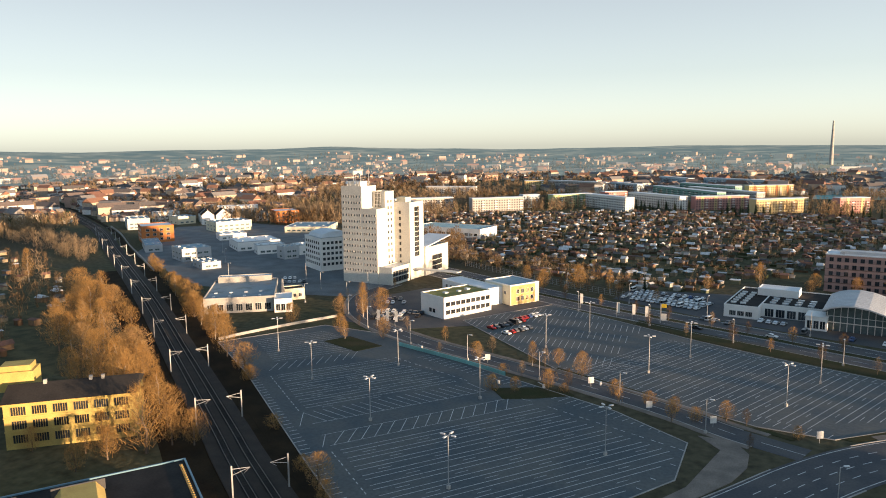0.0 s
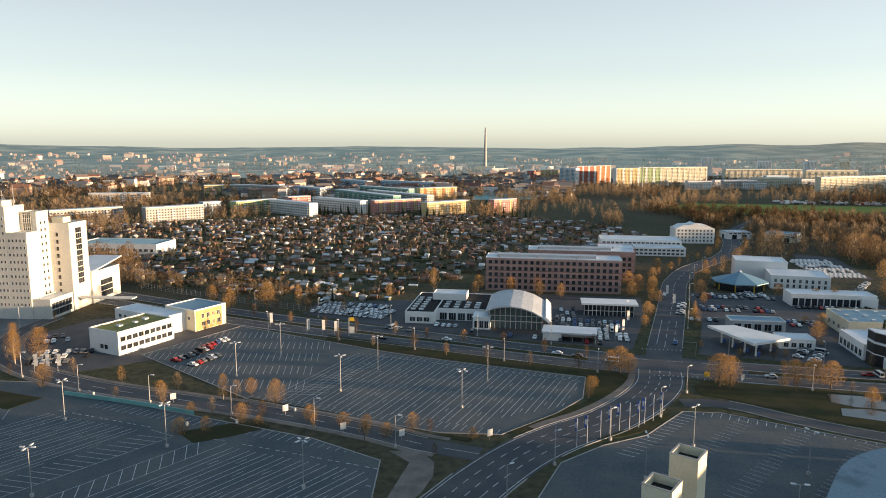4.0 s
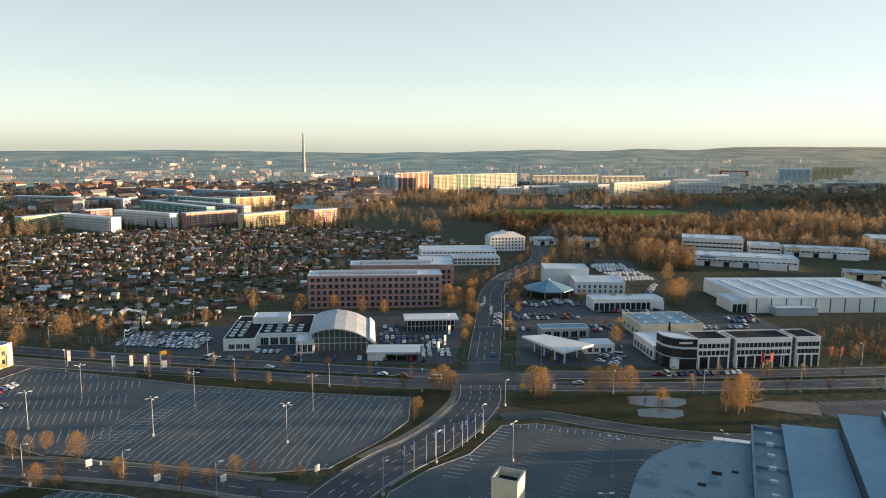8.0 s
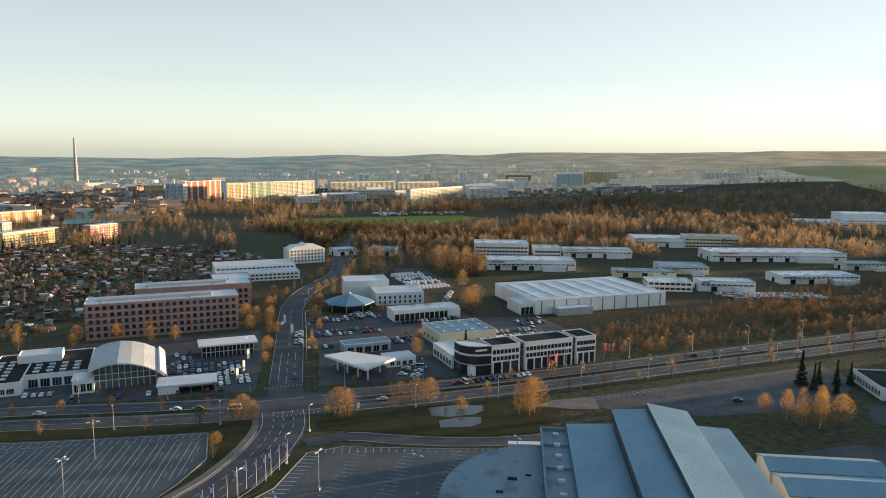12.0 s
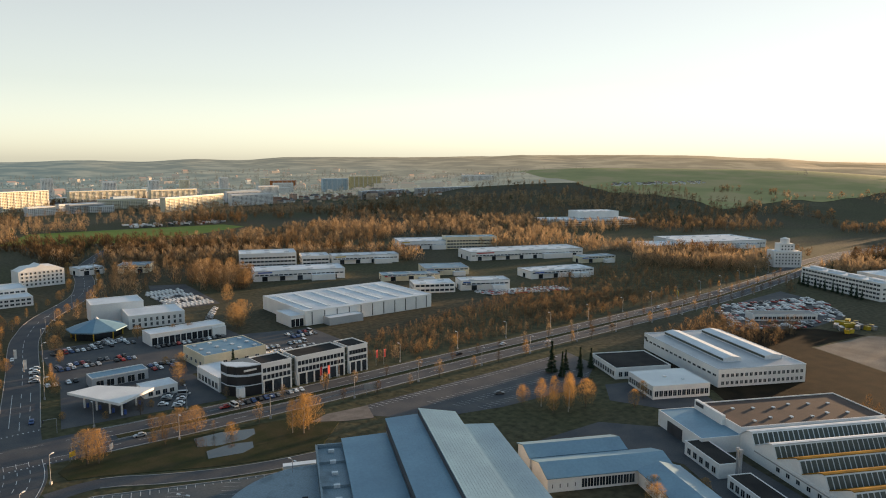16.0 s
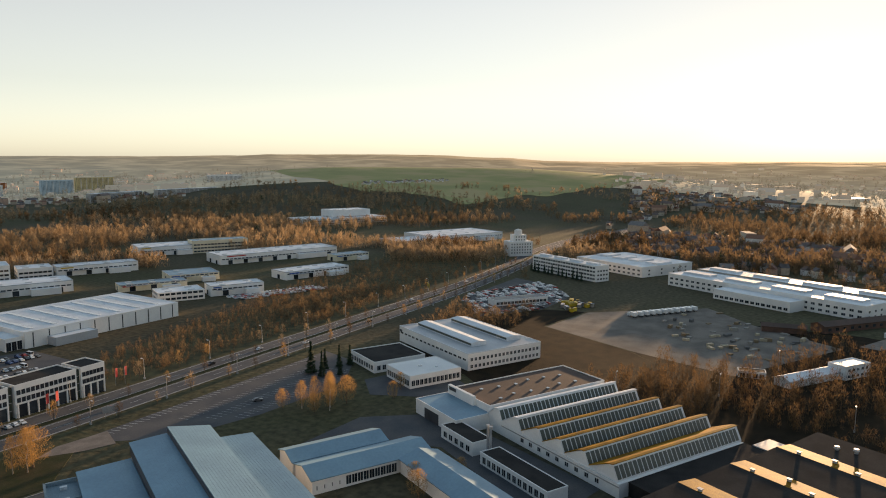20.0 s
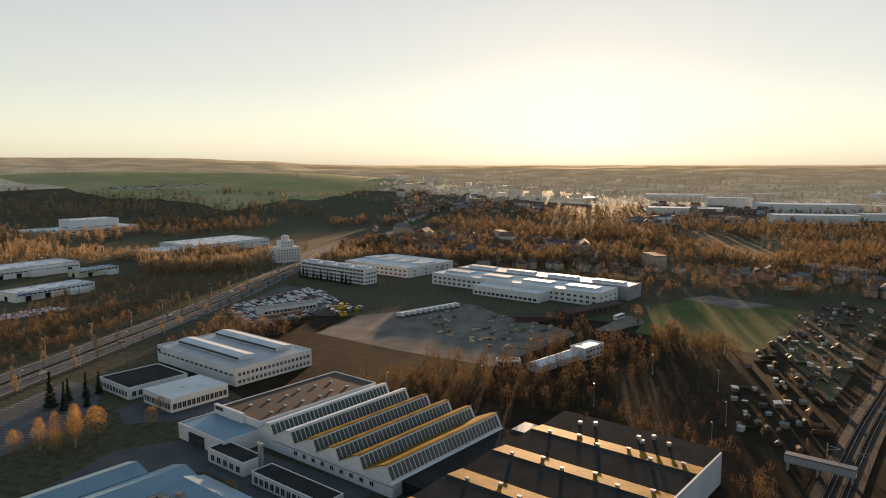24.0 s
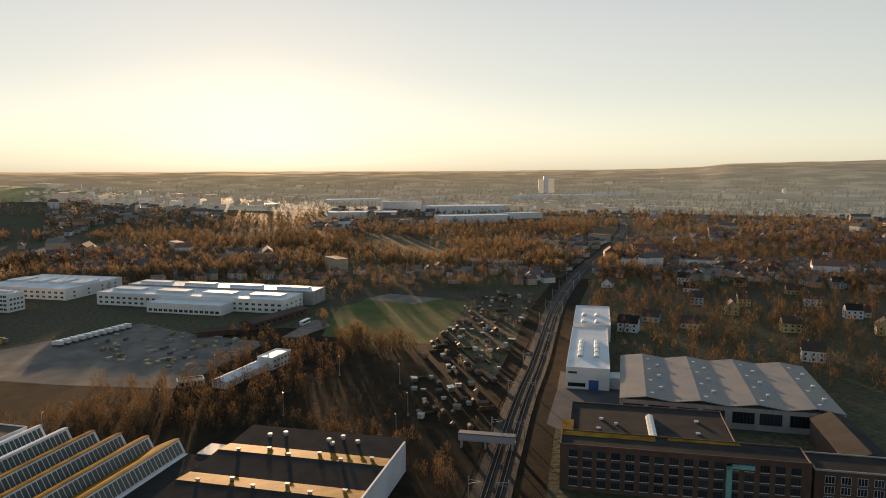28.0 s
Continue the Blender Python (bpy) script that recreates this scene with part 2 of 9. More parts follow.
DRYLEAF = island("rusty_dry_leaves", [(0.33, 0.20, 0.09), (0.40, 0.25, 0.115), (0.26, 0.155, 0.07), (0.37, 0.25, 0.115)], translucent=0.4)
GREYTWIG = island("grey_brown_twigs", [(0.27, 0.20, 0.13), (0.35, 0.26, 0.17), (0.21, 0.155, 0.105), (0.33, 0.24, 0.145)], translucent=0.4, spec=0.04)
TANTWIG = island("tan_twigs", [(0.34, 0.235, 0.14), (0.42, 0.30, 0.18), (0.25, 0.175, 0.105), (0.36, 0.255, 0.15)], translucent=0.45, spec=0.04)
RUSTTWIG = island("rust_brown_twigs", [(0.17, 0.10, 0.055), (0.23, 0.135, 0.07), (0.12, 0.075, 0.045), (0.26, 0.15, 0.07)], translucent=0.4, spec=0.04)
BROWNTWIG = island("brown_twigs", [(0.19, 0.13, 0.075), (0.25, 0.17, 0.095), (0.15, 0.105, 0.065), (0.22, 0.145, 0.08)], translucent=0.4, spec=0.04)
DARKTWIG = island("dark_brown_twigs", [(0.10, 0.068, 0.04), (0.15, 0.10, 0.058), (0.075, 0.052, 0.033), (0.17, 0.105, 0.05)], translucent=0.4, spec=0.04)
NEEDLE = island("dark_green_needles", [(0.018, 0.035, 0.016), (0.03, 0.055, 0.022), (0.022, 0.042, 0.022)], translucent=0.1)
HOUSEWALL = island("town_house_walls", [(0.72, 0.70, 0.66), (0.58, 0.52, 0.43), (0.76, 0.75, 0.73), (0.48, 0.38, 0.29), (0.66, 0.63, 0.58), (0.50, 0.33, 0.25), (0.74, 0.66, 0.50)])
HOUSEROOF = island("town_house_roofs", [(0.19, 0.10, 0.075), (0.11, 0.10, 0.10), (0.24, 0.13, 0.09), (0.15, 0.12, 0.11), (0.20, 0.19, 0.185), (0.17, 0.14, 0.12)])
HUTWALL = island("hut_walls", [(0.20, 0.13, 0.08), (0.45, 0.42, 0.36), (0.12, 0.075, 0.045), (0.30, 0.24, 0.16), (0.10, 0.11, 0.08), (0.16, 0.11, 0.07)])
HUTROOF = island("hut_roofs", [(0.28, 0.29, 0.29), (0.12, 0.11, 0.105), (0.58, 0.59, 0.60), (0.15, 0.085, 0.065), (0.40, 0.41, 0.42), (0.09, 0.085, 0.085), (0.65, 0.66, 0.66)])
CARTONES = island("far_car_paint", [(0.70, 0.70, 0.70), (0.05, 0.05, 0.055), (0.35, 0.36, 0.38), (0.75, 0.75, 0.74), (0.10, 0.12, 0.18), (0.40, 0.05, 0.04), (0.22, 0.23, 0.24)], rough=0.3, spec=0.6)
CARPAINTS = [mat("car_paint_" + w, c, c, rough=0.28, metal=0.2, scale=1, bump=0, dirt=0.03, spec=0.6) for w, c in (
    ("white", (0.75, 0.75, 0.74)), ("silver", (0.42, 0.43, 0.44)), ("black", (0.02, 0.02, 0.022)), ("grey", (0.14, 0.145, 0.15)), ("blue", (0.05, 0.09, 0.20)), ("red", (0.36, 0.03, 0.025)), ("pearl", (0.66, 0.67, 0.68)))]

# ---- building helpers ----
def mesh_from(bm, name, mats):
    me = bpy.data.meshes.new(name)
    bm.to_mesh(me)
    bm.free()
    for m in mats if isinstance(mats, (list, tuple)) else [mats]:
        me.materials.append(m)
    return me


def part(name, bm, material, parent, label="", at=None):
    """One mesh object under a thing or a part; bm is a bmesh or a ready mesh."""
    me = bm if isinstance(bm, bpy.types.Mesh) else mesh_from(bm, name, material)
    ob = new(name, me)
    ob.parent = parent
    if at is not None:
        ob.matrix_basis = at
    if label:
        tagged(ob, label)
    return ob


def thing(name, m, label, category, group="", kind="", bm=None, material=None):
    """A top-level thing: an Empty at its base, or a mesh."""
    data = None if bm is None else (bm if isinstance(bm, bpy.types.Mesh) else mesh_from(bm, name, material))
    ob = new(name, data)
    ob.matrix_basis = m
    return tagged(ob, label, category, group, kind)


def box(bm, x0, x1, y0, y1, z0, z1, mi=0, faces=None):
    v = [bm.verts.new(p) for p in ((x0, y0, z0), (x1, y0, z0), (x1, y1, z0), (x0, y1, z0), (x0, y0, z1), (x1, y0, z1), (x1, y1, z1), (x0, y1, z1))]
    for q in ((0, 3, 2, 1), (4, 5, 6, 7), (0, 1, 5, 4), (1, 2, 6, 5), (2, 3, 7, 6), (3, 0, 4, 7)):
        bm.faces.new([v[i] for i in q]).material_index = mi
    return v


def boxes(*rows, mi=0):
    bm = bmesh.new()
    for r in rows:
        box(bm, *r, mi=mi)
    return bm


def prism(bm, pts, y0, y1, mi=0, axis="y"):
    """A solid with the outline pts (a, z) drawn out from y0 to y1 along an axis."""
    def at(a, z, y):
        return (a, y, z) if axis == "y" else (y, a, z)
    f = [bm.verts.new(at(a, z, y0)) for a, z in pts]
    b = [bm.verts.new(at(a, z, y1)) for a, z in pts]
    k = len(pts)
    bm.faces.new(f).material_index = mi
    bm.faces.new(b[::-1]).material_index = mi
    for i in range(k):
        bm.faces.new((f[i], b[i], b[(i + 1) % k], f[(i + 1) % k])).material_index = mi


def slab(bm, pts, z0, z1, mi=0):
    """A flat solid over the outline pts (x, y)."""
    k = len(pts)
    lo = [bm.verts.new((x, y, z0)) for x, y in pts]
    hi = [bm.verts.new((x, y, z1)) for x, y in pts]
    bm.faces.new(hi).material_index = mi
    bm.faces.new(lo[::-1]).material_index = mi
    for i in range(k):
        bm.faces.new((lo[i], lo[(i + 1) % k], hi[(i + 1) % k], hi[i])).material_index = mi


def tube(bm, p0, p1, r0, r1, k=6, mi=0):
    p0, p1 = Vector(p0), Vector(p1)
    d = (p1 - p0).normalized()
    a = d.orthogonal().normalized()
    b = d.cross(a)
    lo, hi = [], []
    for i in range(k):
        w = a * math.cos(2 * math.pi * i / k) + b * math.sin(2 * math.pi * i / k)
        lo.append(bm.verts.new(p0 + w * r0))
        hi.append(bm.verts.new(p1 + w * r1))
    for i in range(k):
        bm.faces.new((lo[i], lo[(i + 1) % k], hi[(i + 1) % k], hi[i])).material_index = mi
    bm.faces.new(hi).material_index = mi
    bm.faces.new(lo[::-1]).material_index = mi


def recalc(bm):
    bmesh.ops.recalc_face_normals(bm, faces=bm.faces[:])
    return bm


WINDOWS = {}


def window_mesh(w, h, frame=None, glass=None, bars=1):
    """A window on a wall that faces -y: a proud frame with mullions, the pane set back in it."""
    key = (round(w, 2), round(h, 2), (frame or FRAME).name, (glass or GLASS).name, bars)
    if key not in WINDOWS:
        bm = bmesh.new()
        e, half = min(0.1, w * 0.07), 0.04
        xs = [-w / 2 - e, -w / 2]
        for i in range(1, bars + 1):
            xs += [-w / 2 + w * i / (bars + 1) - half, -w / 2 + w * i / (bars + 1) + half]
        xs += [w / 2, w / 2 + e]
        zs = [-e, 0, h, h + e]
        got = {}

        def corner(i, j, y):
            if (i, j, y) not in got:
                got[(i, j, y)] = bm.verts.new((xs[i], y, zs[j]))
            return got[(i, j, y)]

        def depth(i, j):
            if not (0 <= i < len(xs) - 1 and 0 <= j < 3):
                return 0.02
            return -0.03 if j == 1 and i % 2 == 1 else -0.1

        for i in range(len(xs) - 1):
            for j in range(3):
                y = depth(i, j)
                bm.faces.new((corner(i, j, y), corner(i + 1, j, y), corner(i + 1, j + 1, y), corner(i, j + 1, y))).material_index = int(y > -0.05)
                for (p, q), (r, t) in (((i, j), (i - 1, j)), ((i, j), (i + 1, j)), ((i, j), (i, j - 1)), ((i, j), (i, j + 1))):
                    o = depth(r, t)
                    if o > y:
                        (u0, v0), (u1, v1) = {(-1, 0): ((i, j), (i, j + 1)), (1, 0): ((i + 1, j), (i + 1, j + 1)), (0, -1): ((i, j), (i + 1, j)), (0, 1): ((i, j + 1), (i + 1, j + 1))}[(r - p, t - q)]
                        bm.faces.new((corner(u0, v0, y), corner(u1, v1, y), corner(u1, v1, o), corner(u0, v0, o)))
        WINDOWS[key] = mesh_from(bm, "window", [frame or FRAME, glass or GLASS])
    return WINDOWS[key]


def faces_of(w, d):
    """Poses of a wall's lower left corner, seen from outside, and its length: front, right, back, left."""
    return {"f": (pose(0, 0, 0), w), "r": (pose(w, 0, 0, 0, 0, 90), d), "b": (pose(w, d, 0, 0, 0, 180), w), "l": (pose(0, d, 0, 0, 0, -90), d)}


def window_rows(parent, w, d, rows, frame=None, glass=None, at=None):
    """Rows of windows: (face, first sill, rows, storey, columns, margin, width, height, bars)."""
    for face, z0, n, dz, cols, margin, ww, wh, *bars in rows:
        m, length = faces_of(w, d)[face]
        me = window_mesh(ww, wh, frame, glass, bars[0] if bars else 1)
        for r in range(n):
            for c in range(cols):
                x = margin + (length - 2 * margin) * ((c + 0.5) / cols)
                part("window", me, None, parent, at=(at or Matrix()) @ m @ pose(x, 0, z0 + r * dz))


def volume(parent, x, y, w, d, h, wall, roof, parapet=0.5, z=0.0, rows=(), frame=None, glass=None, coping=None, wall_label="", roof_label=""):
    """One flat-roofed volume of a building: wall ring, roof deck sunk behind a parapet, coping and windows."""
    at = pose(x, y, 0)
    bm = bmesh.new()
    box(bm, 0, w, 0, d, z, h)
    part("wall", bm, wall, parent, wall_label, at=at)
    bm = bmesh.new()
    t = 0.3
    box(bm, t, w - t, t, d - t, h + 0.004, h + 0.12)
    part("roof", bm, roof, parent, roof_label, at=at)
    if parapet:
        bm = boxes((-0.06, w + 0.06, -0.06, t, h, h + parapet), (-0.06, w + 0.06, d - t, d + 0.06, h, h + parapet), (-0.06, t, t, d - t, h, h + parapet), (w - t, w + 0.06, t, d - t, h, h + parapet))
        part("parapet", bm, coping or wall, parent, at=at)
    window_rows(parent, w, d, rows, frame, glass, at)


def door(parent, m, w=1.2, h=2.2, material=None):
    bm = boxes((-w / 2, w / 2, -0.06, 0.05, 0, h), (-w / 2 - 0.1, -w / 2, -0.1, 0.05, 0, h + 0.1), (w / 2, w / 2 + 0.1, -0.1, 0.05, 0, h + 0.1))
    d = part("door", bm, material or DARKFRAME, parent, at=m)
    part("handle", boxes((w * 0.3, w * 0.36, -0.16, -0.06, 1.0, 1.15)), STEEL, d)
    return d


def roof_units(parent, w, d, z, spots, material=None):
    for x, y, a, b, c in spots:
        bm = boxes((-a / 2, a / 2, -b / 2, b / 2, 0, c), (-a / 2 - 0.1, a / 2 + 0.1, -b / 2 - 0.1, b / 2 + 0.1, c, c + 0.12))
        part("roof_hatch", bm, material or SKYLIGHT, parent, at=pose(x, y, z))

# ---- ground, hills, roads ----
def lerp_profile(table, a):
    for (a0, z0), (a1, z1) in zip(table, table[1:]):
        if a0 >= a >= a1:
            k = (a0 - a) / (a0 - a1)
            k = k * k * (3 - 2 * k)
            return z0 + (z1 - z0) * k
    return table[-1][1]


HILLS = [(180, 75), (68, 75), (61, 63), (54, 70), (48, 70), (43, 82), (38, 67), (34, 62), (28, 52), (23, 56), (19, 58), (15, 66), (11, 62), (5, 58), (0, 53), (-4, 64), (-6, 62), (-10, 74), (-14, 87), (-18, 80), (-22, 99), (-25, 92), (-29, 115),
         (-33, 117), (-38, 118), (-44, 126), (-48, 136), (-53, 138), (-57, 140), (-60, 136), (-66, 122), (-70, 103), (-75, 97), (-81, 100), (-88, 105), (-99, 106), (-108, 108), (-117, 115), (-122, 121), (-125, 130), (-128, 152), (-134, 162), (-142, 178), (-165, 120), (-180, 75)]


def polar_sheet(radii, height, steps=180):
    """A sheet of rings round the origin."""
    verts, quads = [], []
    for r in radii:
        for i in range(steps):
            a = 2 * math.pi * i / steps
            x, y = r * math.cos(a), r * math.sin(a)
            verts.append((x, y, height(x, y, r)))
    for k in range(len(radii) - 1):
        for i in range(steps):
            j = (i + 1) % steps
            quads.append((k * steps + i, (k + 1) * steps + i, (k + 1) * steps + j, k * steps + j))
    return verts, quads


def ease(k):
    k = max(0.0, min(1.0, k))
    return k * k * (3 - 2 * k)


def long_hill(yaw, r):
    """The broad green rise in front of the far ridge."""
    return 80 * ease((r - 1150) / 1150) * ease((-26 - yaw) / 28) * ease((yaw + 98) / 34) * (1 - ease((r - 2200) / 900))


def far_height(x, y, r):
    yaw = math.degrees(math.atan2(-x, y))
    top = lerp_profile(HILLS, yaw)
    k = max(0.0, min(1.0, (r - 2300) / 2350))
    n = noise.fractal(Vector((x / 900, y / 900, 3.1)), 1.0, 2.0, 4)
    fold = noise.fractal(Vector((x / 420, y / 420, 8.3)), 1.0, 2.0, 4)
    crest = 2.5 * noise.fractal(Vector((x / 120, y / 120, 5.7)), 1.0, 2.0, 3)
    calm = 1 - 0.72 * ease((-62 - yaw) / 14) * ease((yaw + 140) / 18)
    back = (top + crest) * ease(k) + (9 * n + 13 * fold) * calm * math.sin(math.pi * min(1.0, k * 1.02))
    return max(back, 0.0) + long_hill(yaw, r) * (1 - ease(k * 3))


def ground_material():
    m = bpy.data.materials.new("winter_ground")
    m.use_nodes = True
    n, l = m.node_tree.nodes, m.node_tree.links
    b, geo = n["Principled BSDF"], n.new("ShaderNodeNewGeometry")
    patch, wide, fine = n.new("ShaderNodeTexVoronoi"), n.new("ShaderNodeTexNoise"), n.new("ShaderNodeTexNoise")
    patch.inputs["Scale"].default_value = 0.006
    wide.inputs["Scale"].default_value, wide.inputs["Detail"].default_value = 0.004, 8
    fine.inputs["Scale"].default_value, fine.inputs["Detail"].default_value = 0.35, 8
    for tex in (patch, wide, fine):
        l.new(geo.outputs["Position"], tex.inputs["Vector"])
    ramp = n.new("ShaderNodeValToRGB")
    els = ramp.color_ramp.elements
    for i, (p, c) in enumerate(((0.30, (0.046, 0.042, 0.027)), (0.45, (0.086, 0.074, 0.047)), (0.55, (0.068, 0.070, 0.034)), (0.70, (0.12, 0.102, 0.064)))):
        e = els[i] if i < 2 else els.new(p)
        e.position, e.color = p, (*c, 1)
    l.new(wide.outputs[0], ramp.inputs[0])
    tone, mix, grain, mul = n.new("ShaderNodeValToRGB"), n.new("ShaderNodeMixRGB"), n.new("ShaderNodeMapRange"), n.new("ShaderNodeMixRGB")
    tone.color_ramp.elements[0].color, tone.color_ramp.elements[1].color = (0.052, 0.047, 0.030, 1), (0.10, 0.090, 0.052, 1)
    l.new(patch.outputs["Color"], tone.inputs[0])
    mix.inputs[0].default_value = 0.4
    l.new(ramp.outputs[0], mix.inputs[1])
    l.new(tone.outputs[0], mix.inputs[2])
    grain.inputs[1].default_value, grain.inputs[2].default_value, grain.inputs[3].default_value, grain.inputs[4].default_value = 0.3, 0.7, 0.6, 1.3
    l.new(fine.outputs[0], grain.inputs[0])
    mul.blend_type, mul.inputs[0].default_value = "MULTIPLY", 1.0
    l.new(mix.outputs[0], mul.inputs[1])
    l.new(grain.outputs[0], mul.inputs[2])
    l.new(mul.outputs[0], b.inputs["Base Color"])
    b.inputs["Roughness"].default_value, b.inputs["Specular IOR Level"].default_value, b.inputs["Sheen Weight"].default_value = 0.95, 0.1, 0.0
    b.inputs["Sheen Roughness"].default_value, b.inputs["Sheen Tint"].default_value = 0.45, (0.9, 0.7, 0.45, 1)
    bp = n.new("ShaderNodeBump")
    bp.inputs["Strength"].default_value, bp.inputs["Distance"].default_value = 0.6, 0.5
    l.new(fine.outputs[0], bp.inputs["Height"])
    l.new(bp.outputs[0], b.inputs["Normal"])
    return m


def hill_material(name, tones, size, glow):
    """The far backdrop: woods, fields and roofs beyond two kilometres, winter haze painted in as emission."""
    m = bpy.data.materials.new(name)
    m.use_nodes = True
    n, l = m.node_tree.nodes, m.node_tree.links
    b, geo, wide, ramp = n["Principled BSDF"], n.new("ShaderNodeNewGeometry"), n.new("ShaderNodeTexNoise"), n.new("ShaderNodeValToRGB")
    tall = n.new("ShaderNodeMapping")
    tall.inputs["Scale"].default_value = (1, 1, 6)
    wide.inputs["Scale"].default_value, wide.inputs["Detail"].default_value = size, 8
    l.new(geo.outputs["Position"], tall.inputs[0])
    l.new(tall.outputs[0], wide.inputs["Vector"])
    els = ramp.color_ramp.elements
    for i, c in enumerate(tones):
        e = els[i] if i < 2 else els.new(0.5)
        e.position, e.color = 0.38 + 0.24 * i / (len(tones) - 1), (*c, 1)
    l.new(wide.outputs[0], ramp.inputs[0])
    l.new(ramp.outputs[0], b.inputs["Base Color"])
    b.inputs["Roughness"].default_value, b.inputs["Specular IOR Level"].default_value = 1.0, 0.08
    # Haze tint by world x, bluish to warm sunward, fed into the emission.
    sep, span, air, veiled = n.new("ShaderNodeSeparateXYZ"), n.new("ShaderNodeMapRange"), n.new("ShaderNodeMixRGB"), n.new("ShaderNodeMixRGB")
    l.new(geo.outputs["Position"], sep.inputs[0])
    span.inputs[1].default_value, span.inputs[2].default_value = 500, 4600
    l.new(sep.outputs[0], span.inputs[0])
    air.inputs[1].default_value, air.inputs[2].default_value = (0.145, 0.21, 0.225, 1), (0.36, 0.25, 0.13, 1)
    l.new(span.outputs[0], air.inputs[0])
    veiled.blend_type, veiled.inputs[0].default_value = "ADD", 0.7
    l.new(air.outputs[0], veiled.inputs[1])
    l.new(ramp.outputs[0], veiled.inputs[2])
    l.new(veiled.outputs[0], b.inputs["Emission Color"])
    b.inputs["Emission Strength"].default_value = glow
    return m


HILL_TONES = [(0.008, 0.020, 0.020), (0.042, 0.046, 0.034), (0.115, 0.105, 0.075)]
# Emission here stands for the bright air before far woods and tower.
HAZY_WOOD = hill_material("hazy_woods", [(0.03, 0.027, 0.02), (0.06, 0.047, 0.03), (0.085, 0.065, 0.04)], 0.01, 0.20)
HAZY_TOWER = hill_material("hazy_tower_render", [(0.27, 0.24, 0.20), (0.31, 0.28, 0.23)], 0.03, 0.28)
# The hill field glows faintly to carry painted haze.
HAZYGRASS = hill_material("hazy_field_grass", [(0.075, 0.105, 0.028), (0.10, 0.125, 0.036), (0.15, 0.14, 0.06)], 0.009, 0.10)


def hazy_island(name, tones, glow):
    """Far houses, each in one of several tones, the same bright haze painted in as emission."""
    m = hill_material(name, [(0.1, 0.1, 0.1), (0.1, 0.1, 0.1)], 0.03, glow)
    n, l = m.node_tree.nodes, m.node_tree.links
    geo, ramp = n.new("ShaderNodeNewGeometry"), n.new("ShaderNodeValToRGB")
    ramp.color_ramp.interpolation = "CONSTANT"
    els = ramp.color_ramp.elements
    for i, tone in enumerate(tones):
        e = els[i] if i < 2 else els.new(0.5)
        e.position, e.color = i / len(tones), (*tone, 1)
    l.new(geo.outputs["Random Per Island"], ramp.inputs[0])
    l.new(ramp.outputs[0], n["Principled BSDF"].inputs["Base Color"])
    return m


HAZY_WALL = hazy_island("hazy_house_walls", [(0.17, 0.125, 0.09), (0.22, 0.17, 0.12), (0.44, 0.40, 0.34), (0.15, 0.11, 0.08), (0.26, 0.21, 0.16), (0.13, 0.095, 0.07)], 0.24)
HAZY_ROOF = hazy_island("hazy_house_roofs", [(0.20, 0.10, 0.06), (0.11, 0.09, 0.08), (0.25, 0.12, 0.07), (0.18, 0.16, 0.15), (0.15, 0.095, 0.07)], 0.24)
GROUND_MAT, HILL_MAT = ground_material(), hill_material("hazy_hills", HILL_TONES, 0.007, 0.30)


def sheet(name, radii, material, label, steps):
    verts, quads = polar_sheet(radii, far_height, steps)
    me = bpy.data.meshes.new(name)
    me.from_pydata(verts, [], quads)
    me.polygons.foreach_set("use_smooth", [True] * len(quads))
    me.materials.append(material)
    return tagged(new(name, me), label, "ground" if name == "ground" else "hills", kind="structure")


sheet("ground", [0.1, 60, 120, 200, 300, 420, 560, 720, 900, 1100, 1200, 1300, 1400, 1500, 1600, 1700, 1800], GROUND_MAT, "brown winter grass and soil over the whole valley", 360)
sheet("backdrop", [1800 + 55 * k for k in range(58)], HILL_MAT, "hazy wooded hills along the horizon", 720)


def smooth_line(pts, step=6.0):
    """A curve through the points, resampled evenly."""
    p = [Vector((*q, 0)) if len(q) == 2 else Vector(q) for q in pts]
    out = []
    for i in range(len(p) - 1):
        a, b, c, d = p[max(i - 1, 0)], p[i], p[i + 1], p[min(i + 2, len(p) - 1)]
        k = max(1, round((c - b).length / step))
        for j in range(k):
            t = j / k
            out.append(0.5 * (2 * b + (c - a) * t + (2 * a - 5 * b + 4 * c - d) * t * t + (3 * b - a - 3 * c + d) * t ** 3))
    return out + [p[-1]]


def sides(line, off):
    res = []
    for i, q in enumerate(line):
        d = (line[min(i + 1, len(line) - 1)] - line[max(i - 1, 0)]).normalized()
        res.append(q + Vector((-d.y, d.x, 0)) * off)
    return res


def ribbon(bm, line, o0, o1, z0, z1, mi=0):
    """A strip between two offsets (left is positive) of a line, with its own thickness."""
    a, b = sides(line, o0), sides(line, o1)
    rows = [[bm.verts.new((q.x, q.y, z)) for q, z in ((u, z0), (u, z1), (v, z1), (v, z0))] for u, v in zip(a, b)]
    for p, q in zip(rows, rows[1:]):
        for i in range(3):
            bm.faces.new((p[i], q[i], q[i + 1], p[i + 1])).material_index = mi


